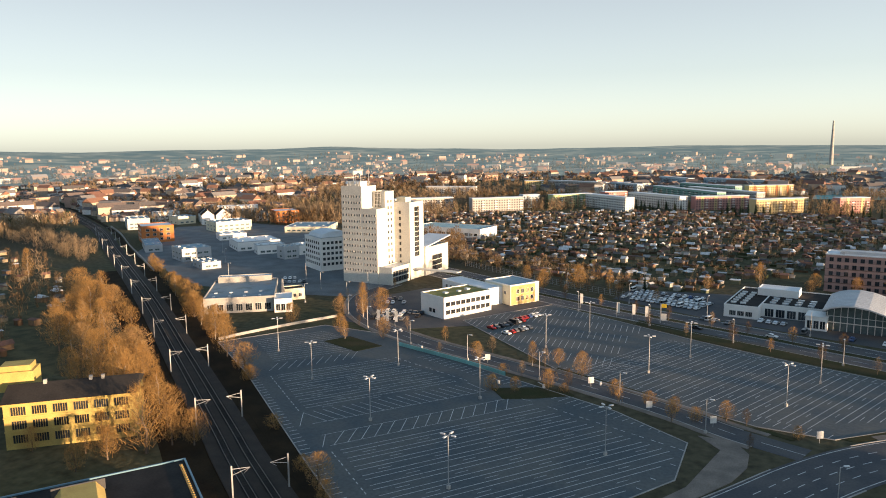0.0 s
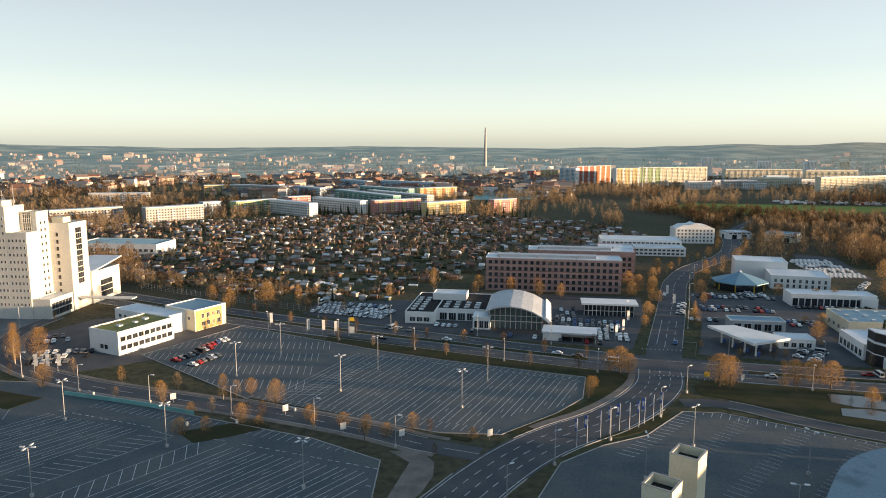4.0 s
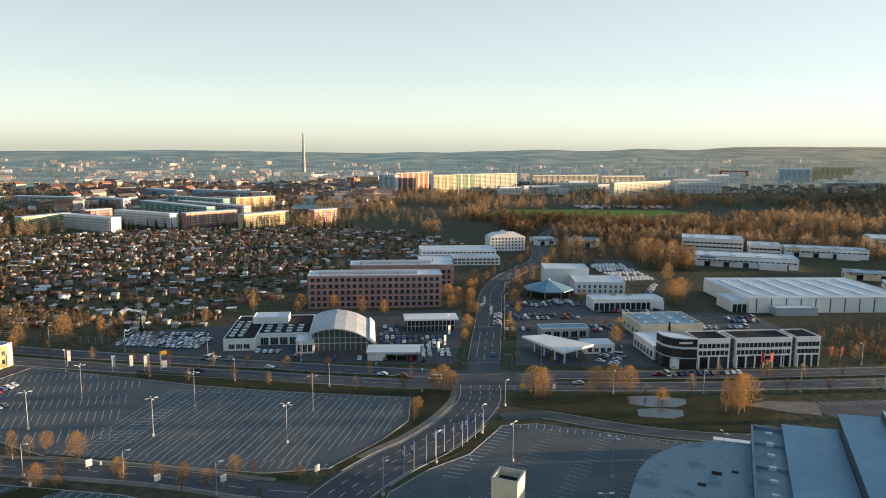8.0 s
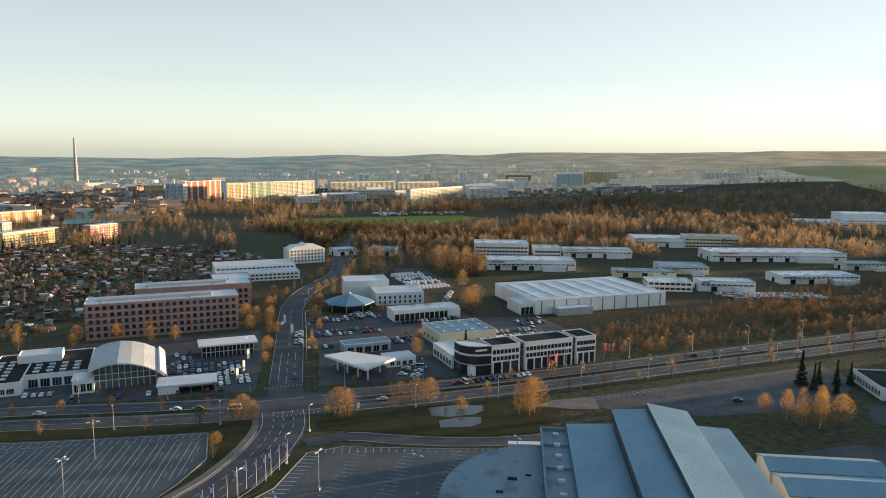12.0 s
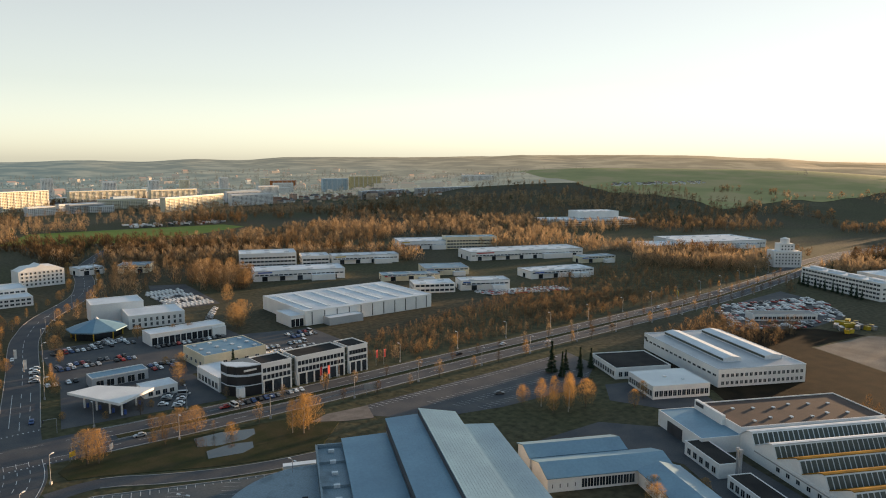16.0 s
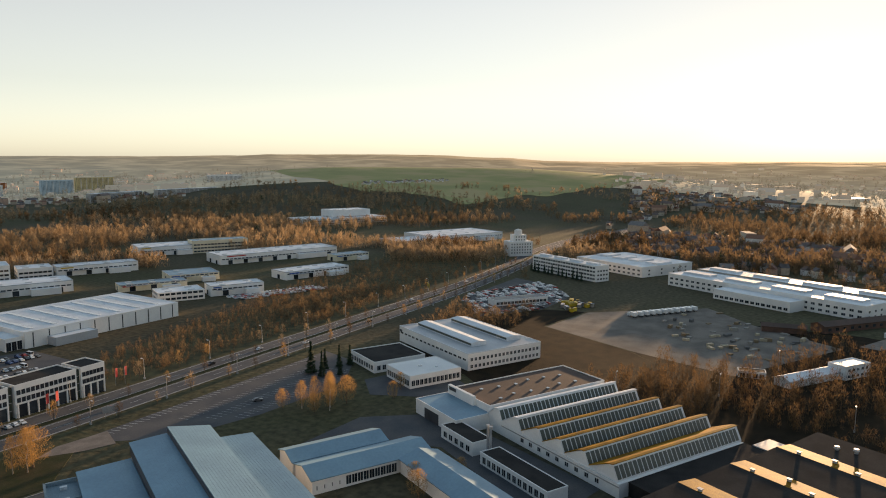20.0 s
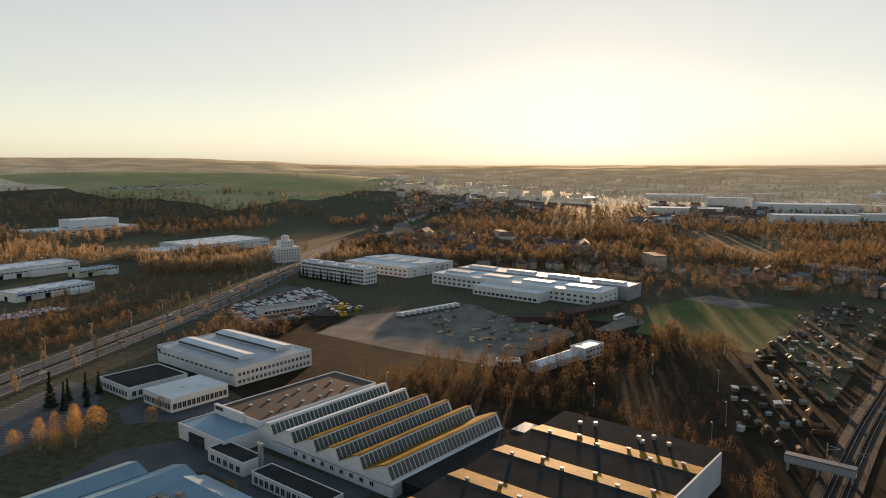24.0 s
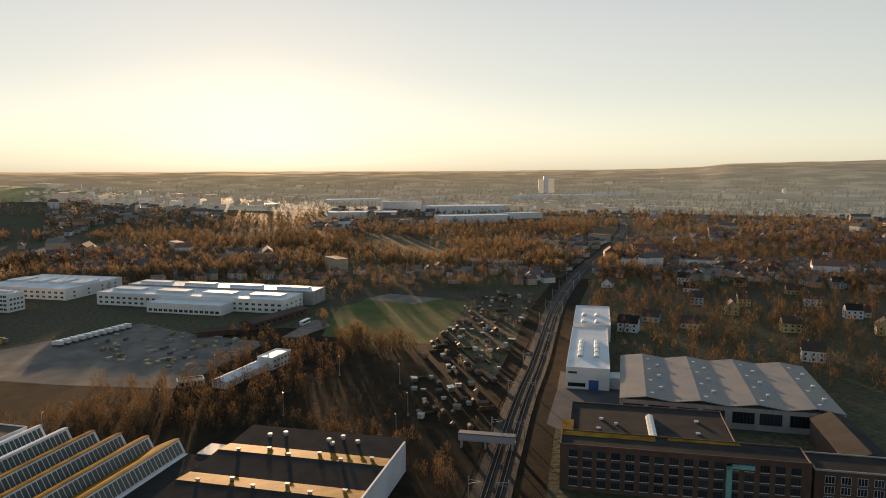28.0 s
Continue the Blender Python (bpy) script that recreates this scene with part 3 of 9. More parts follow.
def dashes(bm, line, off, width, z, on=0.0, gap=0.0):
    """A painted line along an offset, full or broken."""
    if not on:
        return ribbon(bm, line, off - width / 2, off + width / 2, z - 0.01, z)
    s = sides(line, off)
    run = 0.0
    for p, q in zip(s, s[1:]):
        seg = (q - p).length
        if run % (on + gap) < on:
            d = (q - p).normalized()
            w = Vector((-d.y, d.x, 0)) * width / 2
            e = p + d * min(seg, on)
            bm.faces.new([bm.verts.new((v.x, v.y, z)) for v in (p + w, p - w, e - w, e + w)])
        run += seg


def surface(name, pts, z, material, label, category, edge=None):
    bm = bmesh.new()
    slab(bm, pts, -0.3, z)
    ob = thing(name, Matrix(), label, category, kind="structure", bm=recalc(bm), material=material)
    if edge:
        loop = [Vector((*p, 0)) for p in pts] + [Vector((*pts[0], 0))]
        bm = bmesh.new()
        for p, q in zip(loop, loop[1:]):
            d = (q - p).normalized()
            w = Vector((-d.y, d.x, 0)) * 0.15
            slab(bm, [(p - w).to_tuple()[:2], (q - w).to_tuple()[:2], (q + w).to_tuple()[:2], (p + w).to_tuple()[:2]], -0.2, edge)
        part("kerb", recalc(bm), KERB, ob)
    return ob


def runs_of(points, keep):
    """The unbroken stretches of a line whose points are kept."""
    out, run = [], []
    for q in points:
        if keep(q):
            run.append(q)
        else:
            out, run = out + [run], []
    return [r for r in out + [run] if len(r) > 1]


def strip(name, pts, width, z, material, label, category, step=6.0, kerbs=0.0, mouths=()):
    """A road along pts; kerbs stop inside the mouths, which are circles (x, y, r) at junctions."""
    line = smooth_line(pts, step)
    bm = bmesh.new()
    ribbon(bm, line, -width / 2, width / 2, -0.2, z)
    ob = thing(name, Matrix(), label, category, kind="structure", bm=recalc(bm), material=material)
    if kerbs:
        for s in (-1, 1):
            bm = bmesh.new()
            for run in runs_of(sides(line, s * width / 2), lambda q: all(math.hypot(q.x - x, q.y - y) > r for x, y, r in mouths)):
                ribbon(bm, run, -0.15, 0.15, -0.2, kerbs)
            part("kerb", recalc(bm), KERB, ob)
    return ob, line


def paint(parent, name="road_marking"):
    bm = bmesh.new()
    return bm, lambda: part(name, recalc(bm), PAINT, parent, "worn white road paint")


AVENUE = [(-420, 428), (-330, 382), (-230, 343), (-146, 314), (-75, 295), (-44, 287.5), (-12, 279), (28, 270), (60, 266.5), (100, 262.5), (160, 259.5), (240, 258.5), (350, 257), (440, 256), (524, 258), (648, 269), (720, 281), (790, 287), (860, 286), (943, 276), (1025, 262), (1110, 250), (1210, 246), (1400, 230)]
JUNCTION = (45, 268, 25)
avenue, avenue_line = strip("road_avenue", AVENUE, 24.5, 0.05, ASPHALT, "dark asphalt dual carriageway with a planted middle strip", "road", kerbs=0.15, mouths=[JUNCTION])
bm, done = paint(avenue)
for o in (-11.7, -2.6, 2.6, 11.7):
    for run in runs_of(avenue_line, lambda q: math.hypot(q.x - 45, q.y - 268) > 22):
        dashes(bm, run, o, 0.16, 0.07)
for o in (-7.1, 7.1):
    dashes(bm, avenue_line, o, 0.16, 0.07, 6, 6)
done()
for run in runs_of([q for q in avenue_line if -330 < q.x < 760], lambda q: math.hypot(q.x - 45, q.y - 268) > 27):
    bm = bmesh.new()
    ribbon(bm, run, -1.9, 1.9, -0.2, 0.17)
    median = thing("verge_median", Matrix(), "narrow grassy middle strip of the avenue", "verge", kind="structure", bm=recalc(bm), material=GRASS)
    for o in (-2.0, 2.0):
        bm = bmesh.new()
        ribbon(bm, run, o - 0.1, o + 0.1, -0.2, 0.19)
        part("kerb", recalc(bm), KERB, median)
CROSS = [(46, 268), (49, 290), (64, 365), (76, 428), (84, 456), (99, 494), (135, 555), (155, 618), (175, 700), (230, 820)]
cross, cross_line = strip("road_cross_street", CROSS, 14, 0.06, ASPHALT, "dark asphalt side street running to the housing blocks", "road", kerbs=0.16, mouths=[JUNCTION])
bm, done = paint(cross)
dashes(bm, cross_line[5:], 0, 0.2, 0.08, 6, 6)
dashes(bm, cross_line[6:14], 3.4, 0.2, 0.08)
dashes(bm, cross_line[6:14], -3.4, 0.2, 0.08, 6, 6)
done()
ENTRY = [(43, 262), (40, 245), (31, 226), (19, 209), (6, 196), (-5, 182), (-14, 166), (-22, 148), (-34, 122), (-46, 96)]
entry, entry_line = strip("road_entry", ENTRY, 17, 0.064, ASPHALT, "curved asphalt entry road with lane markings", "road", kerbs=0.17, step=3, mouths=[JUNCTION, (-20, 182, 14), (46, 231, 9), (6, 172, 9)])
bm, done = paint(entry)
for o in (-7.6, 7.6):
    dashes(bm, entry_line, o, 0.2, 0.085)
for o in (-3.6, 0, 3.6):
    dashes(bm, entry_line, o, 0.2, 0.085, 3, 3)
done()
bm = bmesh.new()
ribbon(bm, [q for q in entry_line if 193 < q.y < 256], -8.7, -11.2, -0.2, 0.15)
thing("pavement_entry", Matrix(), "pale paved footway beside the entry road", "pavement", kind="structure", bm=recalc(bm), material=PAVING)
ACCESS = [(-17, 180), (-34, 184), (-48, 189.5), (-66, 195), (-90, 200.5), (-121, 206), (-156, 213), (-190, 225), (-215, 243), (-232, 268), (-236, 300)]
access, access_line = strip("road_access", ACCESS, 8.5, 0.068, ASPHALT, "two-lane asphalt access road between the parking lots", "road", kerbs=0.17, mouths=[(-17, 180, 12), (-101, 203, 6)])
for o in (-6.0, 5.4):
    bm = bmesh.new()
    ribbon(bm, access_line[2:-4], o - 1.0, o + 1.0, -0.2, 0.14)
    thing("pavement_access", Matrix(), "pale paved footway along the access road", "pavement", kind="structure", bm=recalc(bm), material=PAVING)
strip("road_forecourt_lane", [(45, 229), (60, 229.5), (76, 220), (92, 212), (108, 206.5), (124, 203)], 7, 0.06, ASPHALT, "asphalt lane between the forecourt and the grass", "road", kerbs=0.15, mouths=[(45, 229, 12)])
bm, done = paint(access)
dashes(bm, access_line, 0, 0.18, 0.09, 6, 6)
done()

LOT_1 = [(-224, 170), (-206, 212), (-176, 214), (-118, 196), (-66, 183), (-43, 172), (-40, 150), (-52, 122), (-70, 88), (-94, 98), (-122, 114), (-184, 150)]
LOT_2 = [(-160, 250), (-140, 298), (-95, 281), (-65, 269.5), (-40, 262), (-18, 257), (2, 252.5), (15, 250), (13, 228), (4, 213), (-12, 194), (-30, 192.5), (-68, 202), (-97, 209.5)]
LOT_3 = [(5, 178), (17, 191), (30, 200), (44, 221), (56, 221.5), (73, 214), (90, 206.5), (104, 201), (126, 196), (122, 184), (100, 140), (60, 112), (10, 118), (-3, 150)]
lot_1 = surface("parking_lot_front", LOT_1, 0.045, LOT_ASPHALT, "empty blue-grey asphalt parking lot with white bay lines", "parking lot", 0.16)
lot_2 = surface("parking_lot_middle", LOT_2, 0.045, LOT_ASPHALT, "empty asphalt parking lot beside the avenue", "parking lot", 0.16)
lot_3 = surface("parking_lot_hall", LOT_3, 0.045, LOT_ASPHALT, "dark asphalt forecourt in front of the exhibition hall", "parking lot", 0.16)

EXTRA_YARDS = []
# Worn yard asphalt, its base colour lightened to paint in distance haze.
SHOPYARD = mat("worn_hazed_yard", (0.14, 0.16, 0.17), (0.10, 0.11, 0.115), rough=0.85, scale=0.7, bump=0.15, dirt=0.35)
for nm, poly, lab in (("parking_lot_avenue", [(150, 234), (292, 232), (284, 208), (262, 196), (240, 192), (205, 196), (172, 206)], "asphalt overflow parking lot beside the avenue"), ("works_yard", [(180, 164), (222, 160), (250, 122), (262, 132), (246, 172), (262, 186), (276, 180), (284, 150), (262, 118), (236, 120), (208, 60), (180, 68), (212, 118), (206, 142)], "worn asphalt works yard and lane"),
                      ("dealer_yard", [(-120, 352), (-120, 326), (-70, 308), (-2, 294), (36, 289), (48, 345), (52, 392), (-40, 392), (-70, 366)], "asphalt car dealer yard full of cars"), ("station_yard", [(62, 286), (124, 278), (126, 322), (172, 320), (214, 300), (216, 366), (176, 378), (176, 410), (80, 412), (74, 340)], "asphalt forecourt of the petrol station"),
                      ("office_yard", [(-208, 222), (-176, 222), (-150, 246), (-132, 300), (-150, 320), (-215, 300), (-225, 262)], "asphalt yard of the office tower"), ("back_yard", [(170, 470), (205, 470), (215, 560), (190, 572), (176, 520)], "asphalt storage yard packed with cars"), ("shop_yard", [(-268, 250), (-236, 262), (-232, 290), (-300, 330), (-330, 420), (-480, 480), (-560, 480), (-600, 420), (-560, 380), (-470, 290), (-330, 240)], "asphalt yards between the shops"),
                      ("hall_yard", [(330, -150), (300, -134), (262, -112), (240, -118), (258, -140), (300, -168)], "dark yard before the white hall")):
    surface(nm, poly, 0.035, SHOPYARD if nm == "shop_yard" else ASPHALT, lab, "yard")
    EXTRA_YARDS.append(poly)
for poly, m, nm, lab in (([(403, 150), (455, 140), (510, 72), (470, 40), (433, -8), (352, 38), (372, 90)], GRAVEL, "ground_yard", "pale gravel storage yard"), ([(529, -62), (579, -111), (524, -165), (402, -100), (440, -40)], LAWN, "ground_pitch", "worn green football pitch"),
                         ([(560, -85), (579, -111), (545, -148), (528, -120)], GRAVEL, "ground_cinder", "pale gravel corner of the pitch"), ([(455, 236), (560, 236), (540, 195), (497, 168), (450, 170), (408, 198)], ASPHALT, "ground_car_yard", "asphalt car dealer yard")):
    bm = bmesh.new()
    slab(bm, poly, -0.3, 0.03 if m is not GRAVEL or nm == "ground_yard" else 0.06)
    thing(nm, Matrix(), lab, "ground", kind="structure", bm=recalc(bm), material=m)
    EXTRA_YARDS.append(poly)

# ---- buildings ----
def building(name, x, y, ang, label, category="building", group=""):
    return thing(name, pose(x, y, 0, 0, 0, ang), label, category, group)


def simple(name, x, y, ang, w, d, h, wall, roof, label, rows=(), parapet=0.5, frame=None, units=(), group="", coping=None, glass=None):
    b = building(name, x, y, ang, label, group=group)
    volume(b, 0, 0, w, d, h, wall, roof, parapet, rows=rows, frame=frame, coping=coping, glass=glass)
    roof_units(b, w, d, h + 0.1, units)
    return b


def grid_units(w, d, nx, ny, a=1.6, b=1.6, c=0.5):
    return [(w * (i + 0.5) / nx, d * (j + 0.5) / ny, a, b, c) for i in range(nx) for j in range(ny)]


def seams(parent, x0, x1, y0, y1, z, pitch, along="x", material=None, height=0.08):
    """Standing seams of a sheet roof."""
    bm = bmesh.new()
    n = int(((x1 - x0) if along == "y" else (y1 - y0)) / pitch)
    for i in range(1, n):
        if along == "y":
            box(bm, x0 + i * pitch - 0.05, x0 + i * pitch + 0.05, y0, y1, z, z + height)
        else:
            box(bm, x0, x1, y0 + i * pitch - 0.05, y0 + i * pitch + 0.05, z, z + height)
    part("roof_seam", bm, material or PALEROOF, parent)


def pilasters(parent, w, d, h, n, face, material, wide=0.5, z0=0.3):
    m, length = faces_of(w, d)[face]
    me = mesh_from(boxes((-wide / 2, wide / 2, -0.12, 0.05, z0, h)), "pilaster", material)
    for i in range(n):
        part("pilaster", me, None, parent, at=m @ pose(length * (i + 0.5) / n, 0, 0))


# white high-rise with its wings
TOWERGLASS = mat("pale_tower_glass", (0.10, 0.125, 0.14), (0.06, 0.08, 0.09), rough=0.15, scale=0.5, bump=0, spec=0.6, vary=0.3)
TOWERWALL = mat("tower_panel_render", (0.62, 0.60, 0.54), (0.55, 0.535, 0.485), rough=0.85, scale=0.6, bump=0.06, dirt=0.16)
hi = building("high_rise", -268, 293, 4, "tall stepped white office tower with rows of small windows")
volume(hi, 0, 0, 14, 14, 53, TOWERWALL, PALEROOF, 1.2, rows=[("f", 6.4, 13, 3.45, 7, 0.5, 0.95, 1.3, 0), ("l", 6.4, 13, 3.45, 3, 1, 0.95, 1.3, 0)], frame=FRAME, glass=TOWERGLASS)
volume(hi, 14.02, 0, 10, 10.4, 41, TOWERWALL, PALEROOF, 1.0, rows=[("f", 6.4, 10, 3.45, 5, 0.3, 0.95, 1.3, 0)], frame=FRAME, glass=TOWERGLASS)
volume(hi, 14.02, 10.42, 8.5, 9, 50, TOWERWALL, PALEROOF, 1.0, rows=[("r", 6, 12, 3.5, 2, 1.5, 0.9, 1.4, 0)], frame=DARKFRAME)
volume(hi, 20, 19.44, 13, 15, 43.5, TOWERWALL, PALEROOF, 1.0, rows=[("r", 13, 10, 2.9, 3, 5.0, 1.3, 2.4, 0), ("f", 9, 9, 3.6, 1, 4, 1.0, 1.8, 0)], frame=DARKFRAME)
volume(hi, 20, 34.46, 14, 27, 16, TOWERWALL, PALEROOF, 0.8, rows=[("r", 2, 3, 3.2, 6, 8, 2.0, 2.6)], frame=DARKFRAME)
volume(hi, 24.04, 0.5, 9, 18, 9, TOWERWALL, PALEROOF, 0.8, rows=[("r", 1.4, 2, 3.4, 6, 1, 2.2, 2.6)], frame=DARKFRAME)
part("canopy", boxes((34, 62, 22, 27, 5.6, 6.1)), TOWERWALL, hi)
for k in range(6):
    x, y, z = 2 + 2 * k % 11, 3 + (k * 5) % 9, 53.1
    bm = bmesh.new()
    tube(bm, (0, 0, 0), (0, 0, 4.5 + (k * 2.7) % 7), 0.2, 0.1)
    box(bm, -0.6, 0.6, -0.2, 0.2, 2.2, 3.6)
    part("antenna", bm, STEEL, hi, at=pose(x, y, z))
part("glass_corner", boxes((16.0, 20.0, 9.9, 10.38, 42, 50.6)), GREENGLASS, hi, "green glazed corner stair with steel mullions")
for k in range(5):
    part("mullion", boxes((15.95 + 1.0 * k, 16.1 + 1.0 * k, 9.75, 9.89, 42, 50.8)), FRAME, hi)
for k in range(4):
    part("transom", boxes((15.95, 20.1, 9.77, 9.89, 43.4 + 2.1 * k, 43.6 + 2.1 * k)), FRAME, hi)
for x, y, r in ((3, 2, 0.9), (5.4, 1.6, 0.7), (8.6, 2.2, 0.9), (11, 1.6, 0.6), (1.6, 5, 0.8)):
    bm = bmesh.new()
    tube(bm, (0, 0, 0), (0, 0, 1.6), 0.08, 0.08, 5)
    tube(bm, (0, -0.1, 1.7), (0, -0.45, 1.85), 0.15, r, 10)
    part("dish", bm, LAMPHEAD, hi, at=pose(x, y, 54.2))
bm = bmesh.new()
prism(bm, [(33.6, 16.9), (62.5, 21.0), (62.5, 21.6), (33.6, 17.6)], 19.2, 35.2, axis="x")
part("slanted_roof", recalc(bm), PALEROOF, hi, "pale roof rising to a pointed eave")
part("plant_room", boxes((2, 11, 3, 10, 53.1, 56.5), (1.8, 11.2, 2.8, 10.2, 56.5, 56.8)), TOWERWALL, hi)
part("plant_room", boxes((22, 28, 23, 29, 43.6, 47)), OFFWHITE, hi)

# commercial strip behind the railway
b = simple("office_block", -300, 308, 66, 24, 26, 20, WHITE, PALEROOF, "white office block with a curved pale roof", rows=[("f", 3.5, 5, 3.3, 8, 1, 1.5, 1.5), ("l", 3.5, 5, 3.3, 7, 1, 1.4, 1.5)], frame=DARKFRAME)
bm = bmesh.new()
prism(bm, [(2, 20.5), (22, 20.5), (21, 22.4), (17, 23.7), (12, 24.2), (7, 23.7), (3, 22.4)], 3, 24)
part("curved_roof", recalc(bm), PALEROOF, b)
b = building("showroom_flat", -268, 197, 45, "low flat-roofed white showroom with wide glass front")
volume(b, 0, 0, 32, 46, 6.5, CONCRETE, FOYERROOF, 0.9, rows=[("f", 1, 1, 3, 7, 1, 2.8, 3.2, 2), ("l", 2.5, 1, 3, 8, 2, 3.2, 2.0, 2)], coping=CONCRETE)
volume(b, 2, 42, 27, 6, 9.2, CONCRETE, PALEROOF, 0.5, z=6.6)
kiosk = simple("boiler_house", -258, 238, 55, 10, 8, 5.3, OFFWHITE, DARKROOF, "small cream boiler house with a flue and dark roof", rows=[("f", 1.5, 1, 3, 3, 1, 1.4, 1.6), ("r", 1.5, 1, 3, 2, 1, 1.4, 1.6)])
bm = bmesh.new()
tube(bm, (-0.8, 1, 0), (-0.8, 1, 11), 0.7, 0.6, 8)
part("flue", bm, CONCRETE, kiosk)
volume(b, 32.04, -4, 8, 14, 6, WHITE, PALEROOF, 0.5, rows=[("f", 1, 1, 3, 3, 0.5, 1.8, 3)])
for k in range(8):
    part("rooflight", boxes((-0.7, 0.7, -0.7, 0.7, 0, 0.4)), SKYLIGHT, b, at=pose(4 + (k % 4) * 7, 6 + (k // 4) * 9, 6.6))
orange = simple("corner_house", -520, 330, 63, 25, 26, 13.4, ORANGEBRICK, PALEROOF, "orange-red rendered three-storey house", rows=[("f", 2, 3, 3.7, 4, 2, 2.4, 2.0), ("l", 2, 3, 3.7, 4, 2, 2, 2)])
orange2 = simple("corner_house", -536, 490, 60, 24, 26, 12.2, ORANGEBRICK, PALEROOF, "brick-red house with a hipped roof", rows=[("f", 2, 3, 3.7, 5, 1, 1.6, 1.8)])
SHOPS = [(-414, 339, 62, 32, 30, 6.5, 0), (-389, 336, 60, 20, 14, 6.3, 0), (-528, 410, 72, 34, 26, 8.9, 1), (-477, 373, 60, 22, 20, 5, 0), (-408, 287, 72, 20, 22, 8.4, 2), (-370, 274, 70, 12, 20, 4.1, 2), (-355, 330, 75, 11, 11, 8.3, 2), (-361, 350, 72, 14, 14, 6.7, 0),
         (-471, 440, 30, 40, 40, 5, 1), (-330, 395, 30, 40, 24, 7, 0), (-618, 434, 80, 19, 20, 7.6, 1), (-656, 438, 85, 24, 14, 10.1, 0), (-620, 380, 62, 20, 30, 10, 2), (-640, 500, 50, 44, 18, 12, 0), (-470, 300, 60, 12, 44, 5, 2)]
for x, y, a, w, d, h, k in SHOPS:
    simple("trade_building", x, y, a, w, d, h, (WHITE, OFFWHITE, GREYMETAL)[k], (PALEROOF, BLUEROOF, BLUEROOF)[k], ("white flat-roofed shop building with pale roof", "cream trade building with a blue-grey roof", "grey clad storage shed")[k],
           rows=[("f", 1.2, max(1, int(h / 4)), 3.4, int(w / 5), 1.5, 3.0, 1.3, 1), ("l", 1.2, max(1, int(h / 4)), 3.4, int(d / 7), 1, 2.6, 1.3)], units=grid_units(w, d, 3, 2), group="shops along the railway", glass=SHOPGLASS, coping=GREYMETAL)
b = simple("storage_hall", -360, 486, 2, 66, 30, 7.4, WHITE, BLUEROOF, "long white storage hall with a low blue-grey roof", rows=[("f", 2, 1, 3, 14, 2, 3.0, 2.0, 2)])
seams(b, 0.4, 65.6, 0.4, 29.6, 7.53, 2.2, "y", BLUEROOF)

# green-roofed pair by the access road
b = building("office_pavilion", -168, 247, 72, "white two-storey office with a mossy flat roof")
volume(b, 0, 0, 28, 17, 9.2, WHITE, MOSSROOF, 0.6, rows=[("f", 2.0, 2, 3.6, 9, 0.8, 2.2, 1.7), ("l", 2.0, 1, 3.6, 2, 6, 1.6, 1.6)], frame=DARKFRAME)
roof_units(b, 28, 17, 9.3, [(8, 9, 2, 2, 0.5), (15, 8, 1.6, 1.6, 0.5), (21, 9, 2, 2, 0.6)])
b = building("office_pavilion", -156, 286, 68, "white and cream two-storey office with blue-grey roof")
volume(b, 0, 0, 18, 20, 9.4, OFFWHITE, BLUEROOF, 0.5, rows=[("f", 1.8, 2, 3.6, 4, 3, 1.6, 2.0), ("l", 5, 1, 3.6, 4, 2, 1.4, 1.4)], coping=WHITE)
part("cladding_panel", boxes((0.5, 15.5, -0.03, -0.004, 0.2, 9.2)), mat("ochre_panel", (0.46, 0.32, 0.13), (0.40, 0.27, 0.11), rough=0.7, scale=2), b, "ochre facade panel")
volume(b, -12, 6, 11.96, 34, 8, WHITE, PALEROOF, 0.5, rows=[("l", 1.5, 2, 3.2, 8, 2, 1.6, 1.5)])

# old yellow factory by the railway
b = building("brick_factory", -187, 75, 50, "old yellow plastered factory with a dark pitched roof")
volume(b, 0, 0, 31, 15, 12.2, YELLOWWALL, DARKROOF, 0, rows=[("f", 1.6, 3, 3.7, 6, 1, 3.4, 2.2, 5), ("r", 1.6, 3, 3.7, 2, 1.5, 2.2, 2.0, 3)], frame=YELLOWWALL)
bm = bmesh.new()
prism(bm, [(-0.6, 12.2), (15.6, 12.2), (7.5, 15.0)], -0.5, 31.5, axis="x")
part("roof", recalc(bm), DARKROOF, b)
part("cornice", boxes((-0.3, 31.3, -0.3, 0.1, 11.7, 12.15)), YELLOWWALL, b)
for z in (4.6, 8.3):
    part("string_course", boxes((-0.1, 31.1, -0.16, 0.02, z, z + 0.3)), YELLOWWALL, b)
part("roof_turret", boxes((-4, 5, 10, 17, 12.2, 17.5), (-3.2, 4.2, 10.8, 16.2, 17.5, 19)), YELLOWWALL, b)
for x in (8, 19, 22):
    part("roof_vent", boxes((x, x + 0.8, 6.5, 7.3, 14, 15.8)), CONCRETE, b)
b = thing("brick_chimney", pose(-178, 61, 0), "tall tapered yellow brick factory chimney", "chimney")
bm = bmesh.new()
for k in range(12):
    tube(bm, (0, 0, k * 5), (0, 0, k * 5 + 5), 3.3 - k * 0.11, 3.3 - (k + 1) * 0.11, 16)
part("shaft", bm, CHIMBRICK, b)
bm = bmesh.new()
for z in (12, 26, 40, 53):
    tube(bm, (0, 0, z), (0, 0, z + 0.4), 3.42 - z * 0.022, 3.42 - z * 0.022, 16)
part("iron_band", bm, DARKFRAME, b)
b = building("workshop_shed", -127, 24, 63, "dark bitumen-roofed workshop with glazed ridge lights")
volume(b, 0, 0, 54, 26, 9.5, DARKBRICK, DARKROOF, 0.4, coping=BLUEROOF)
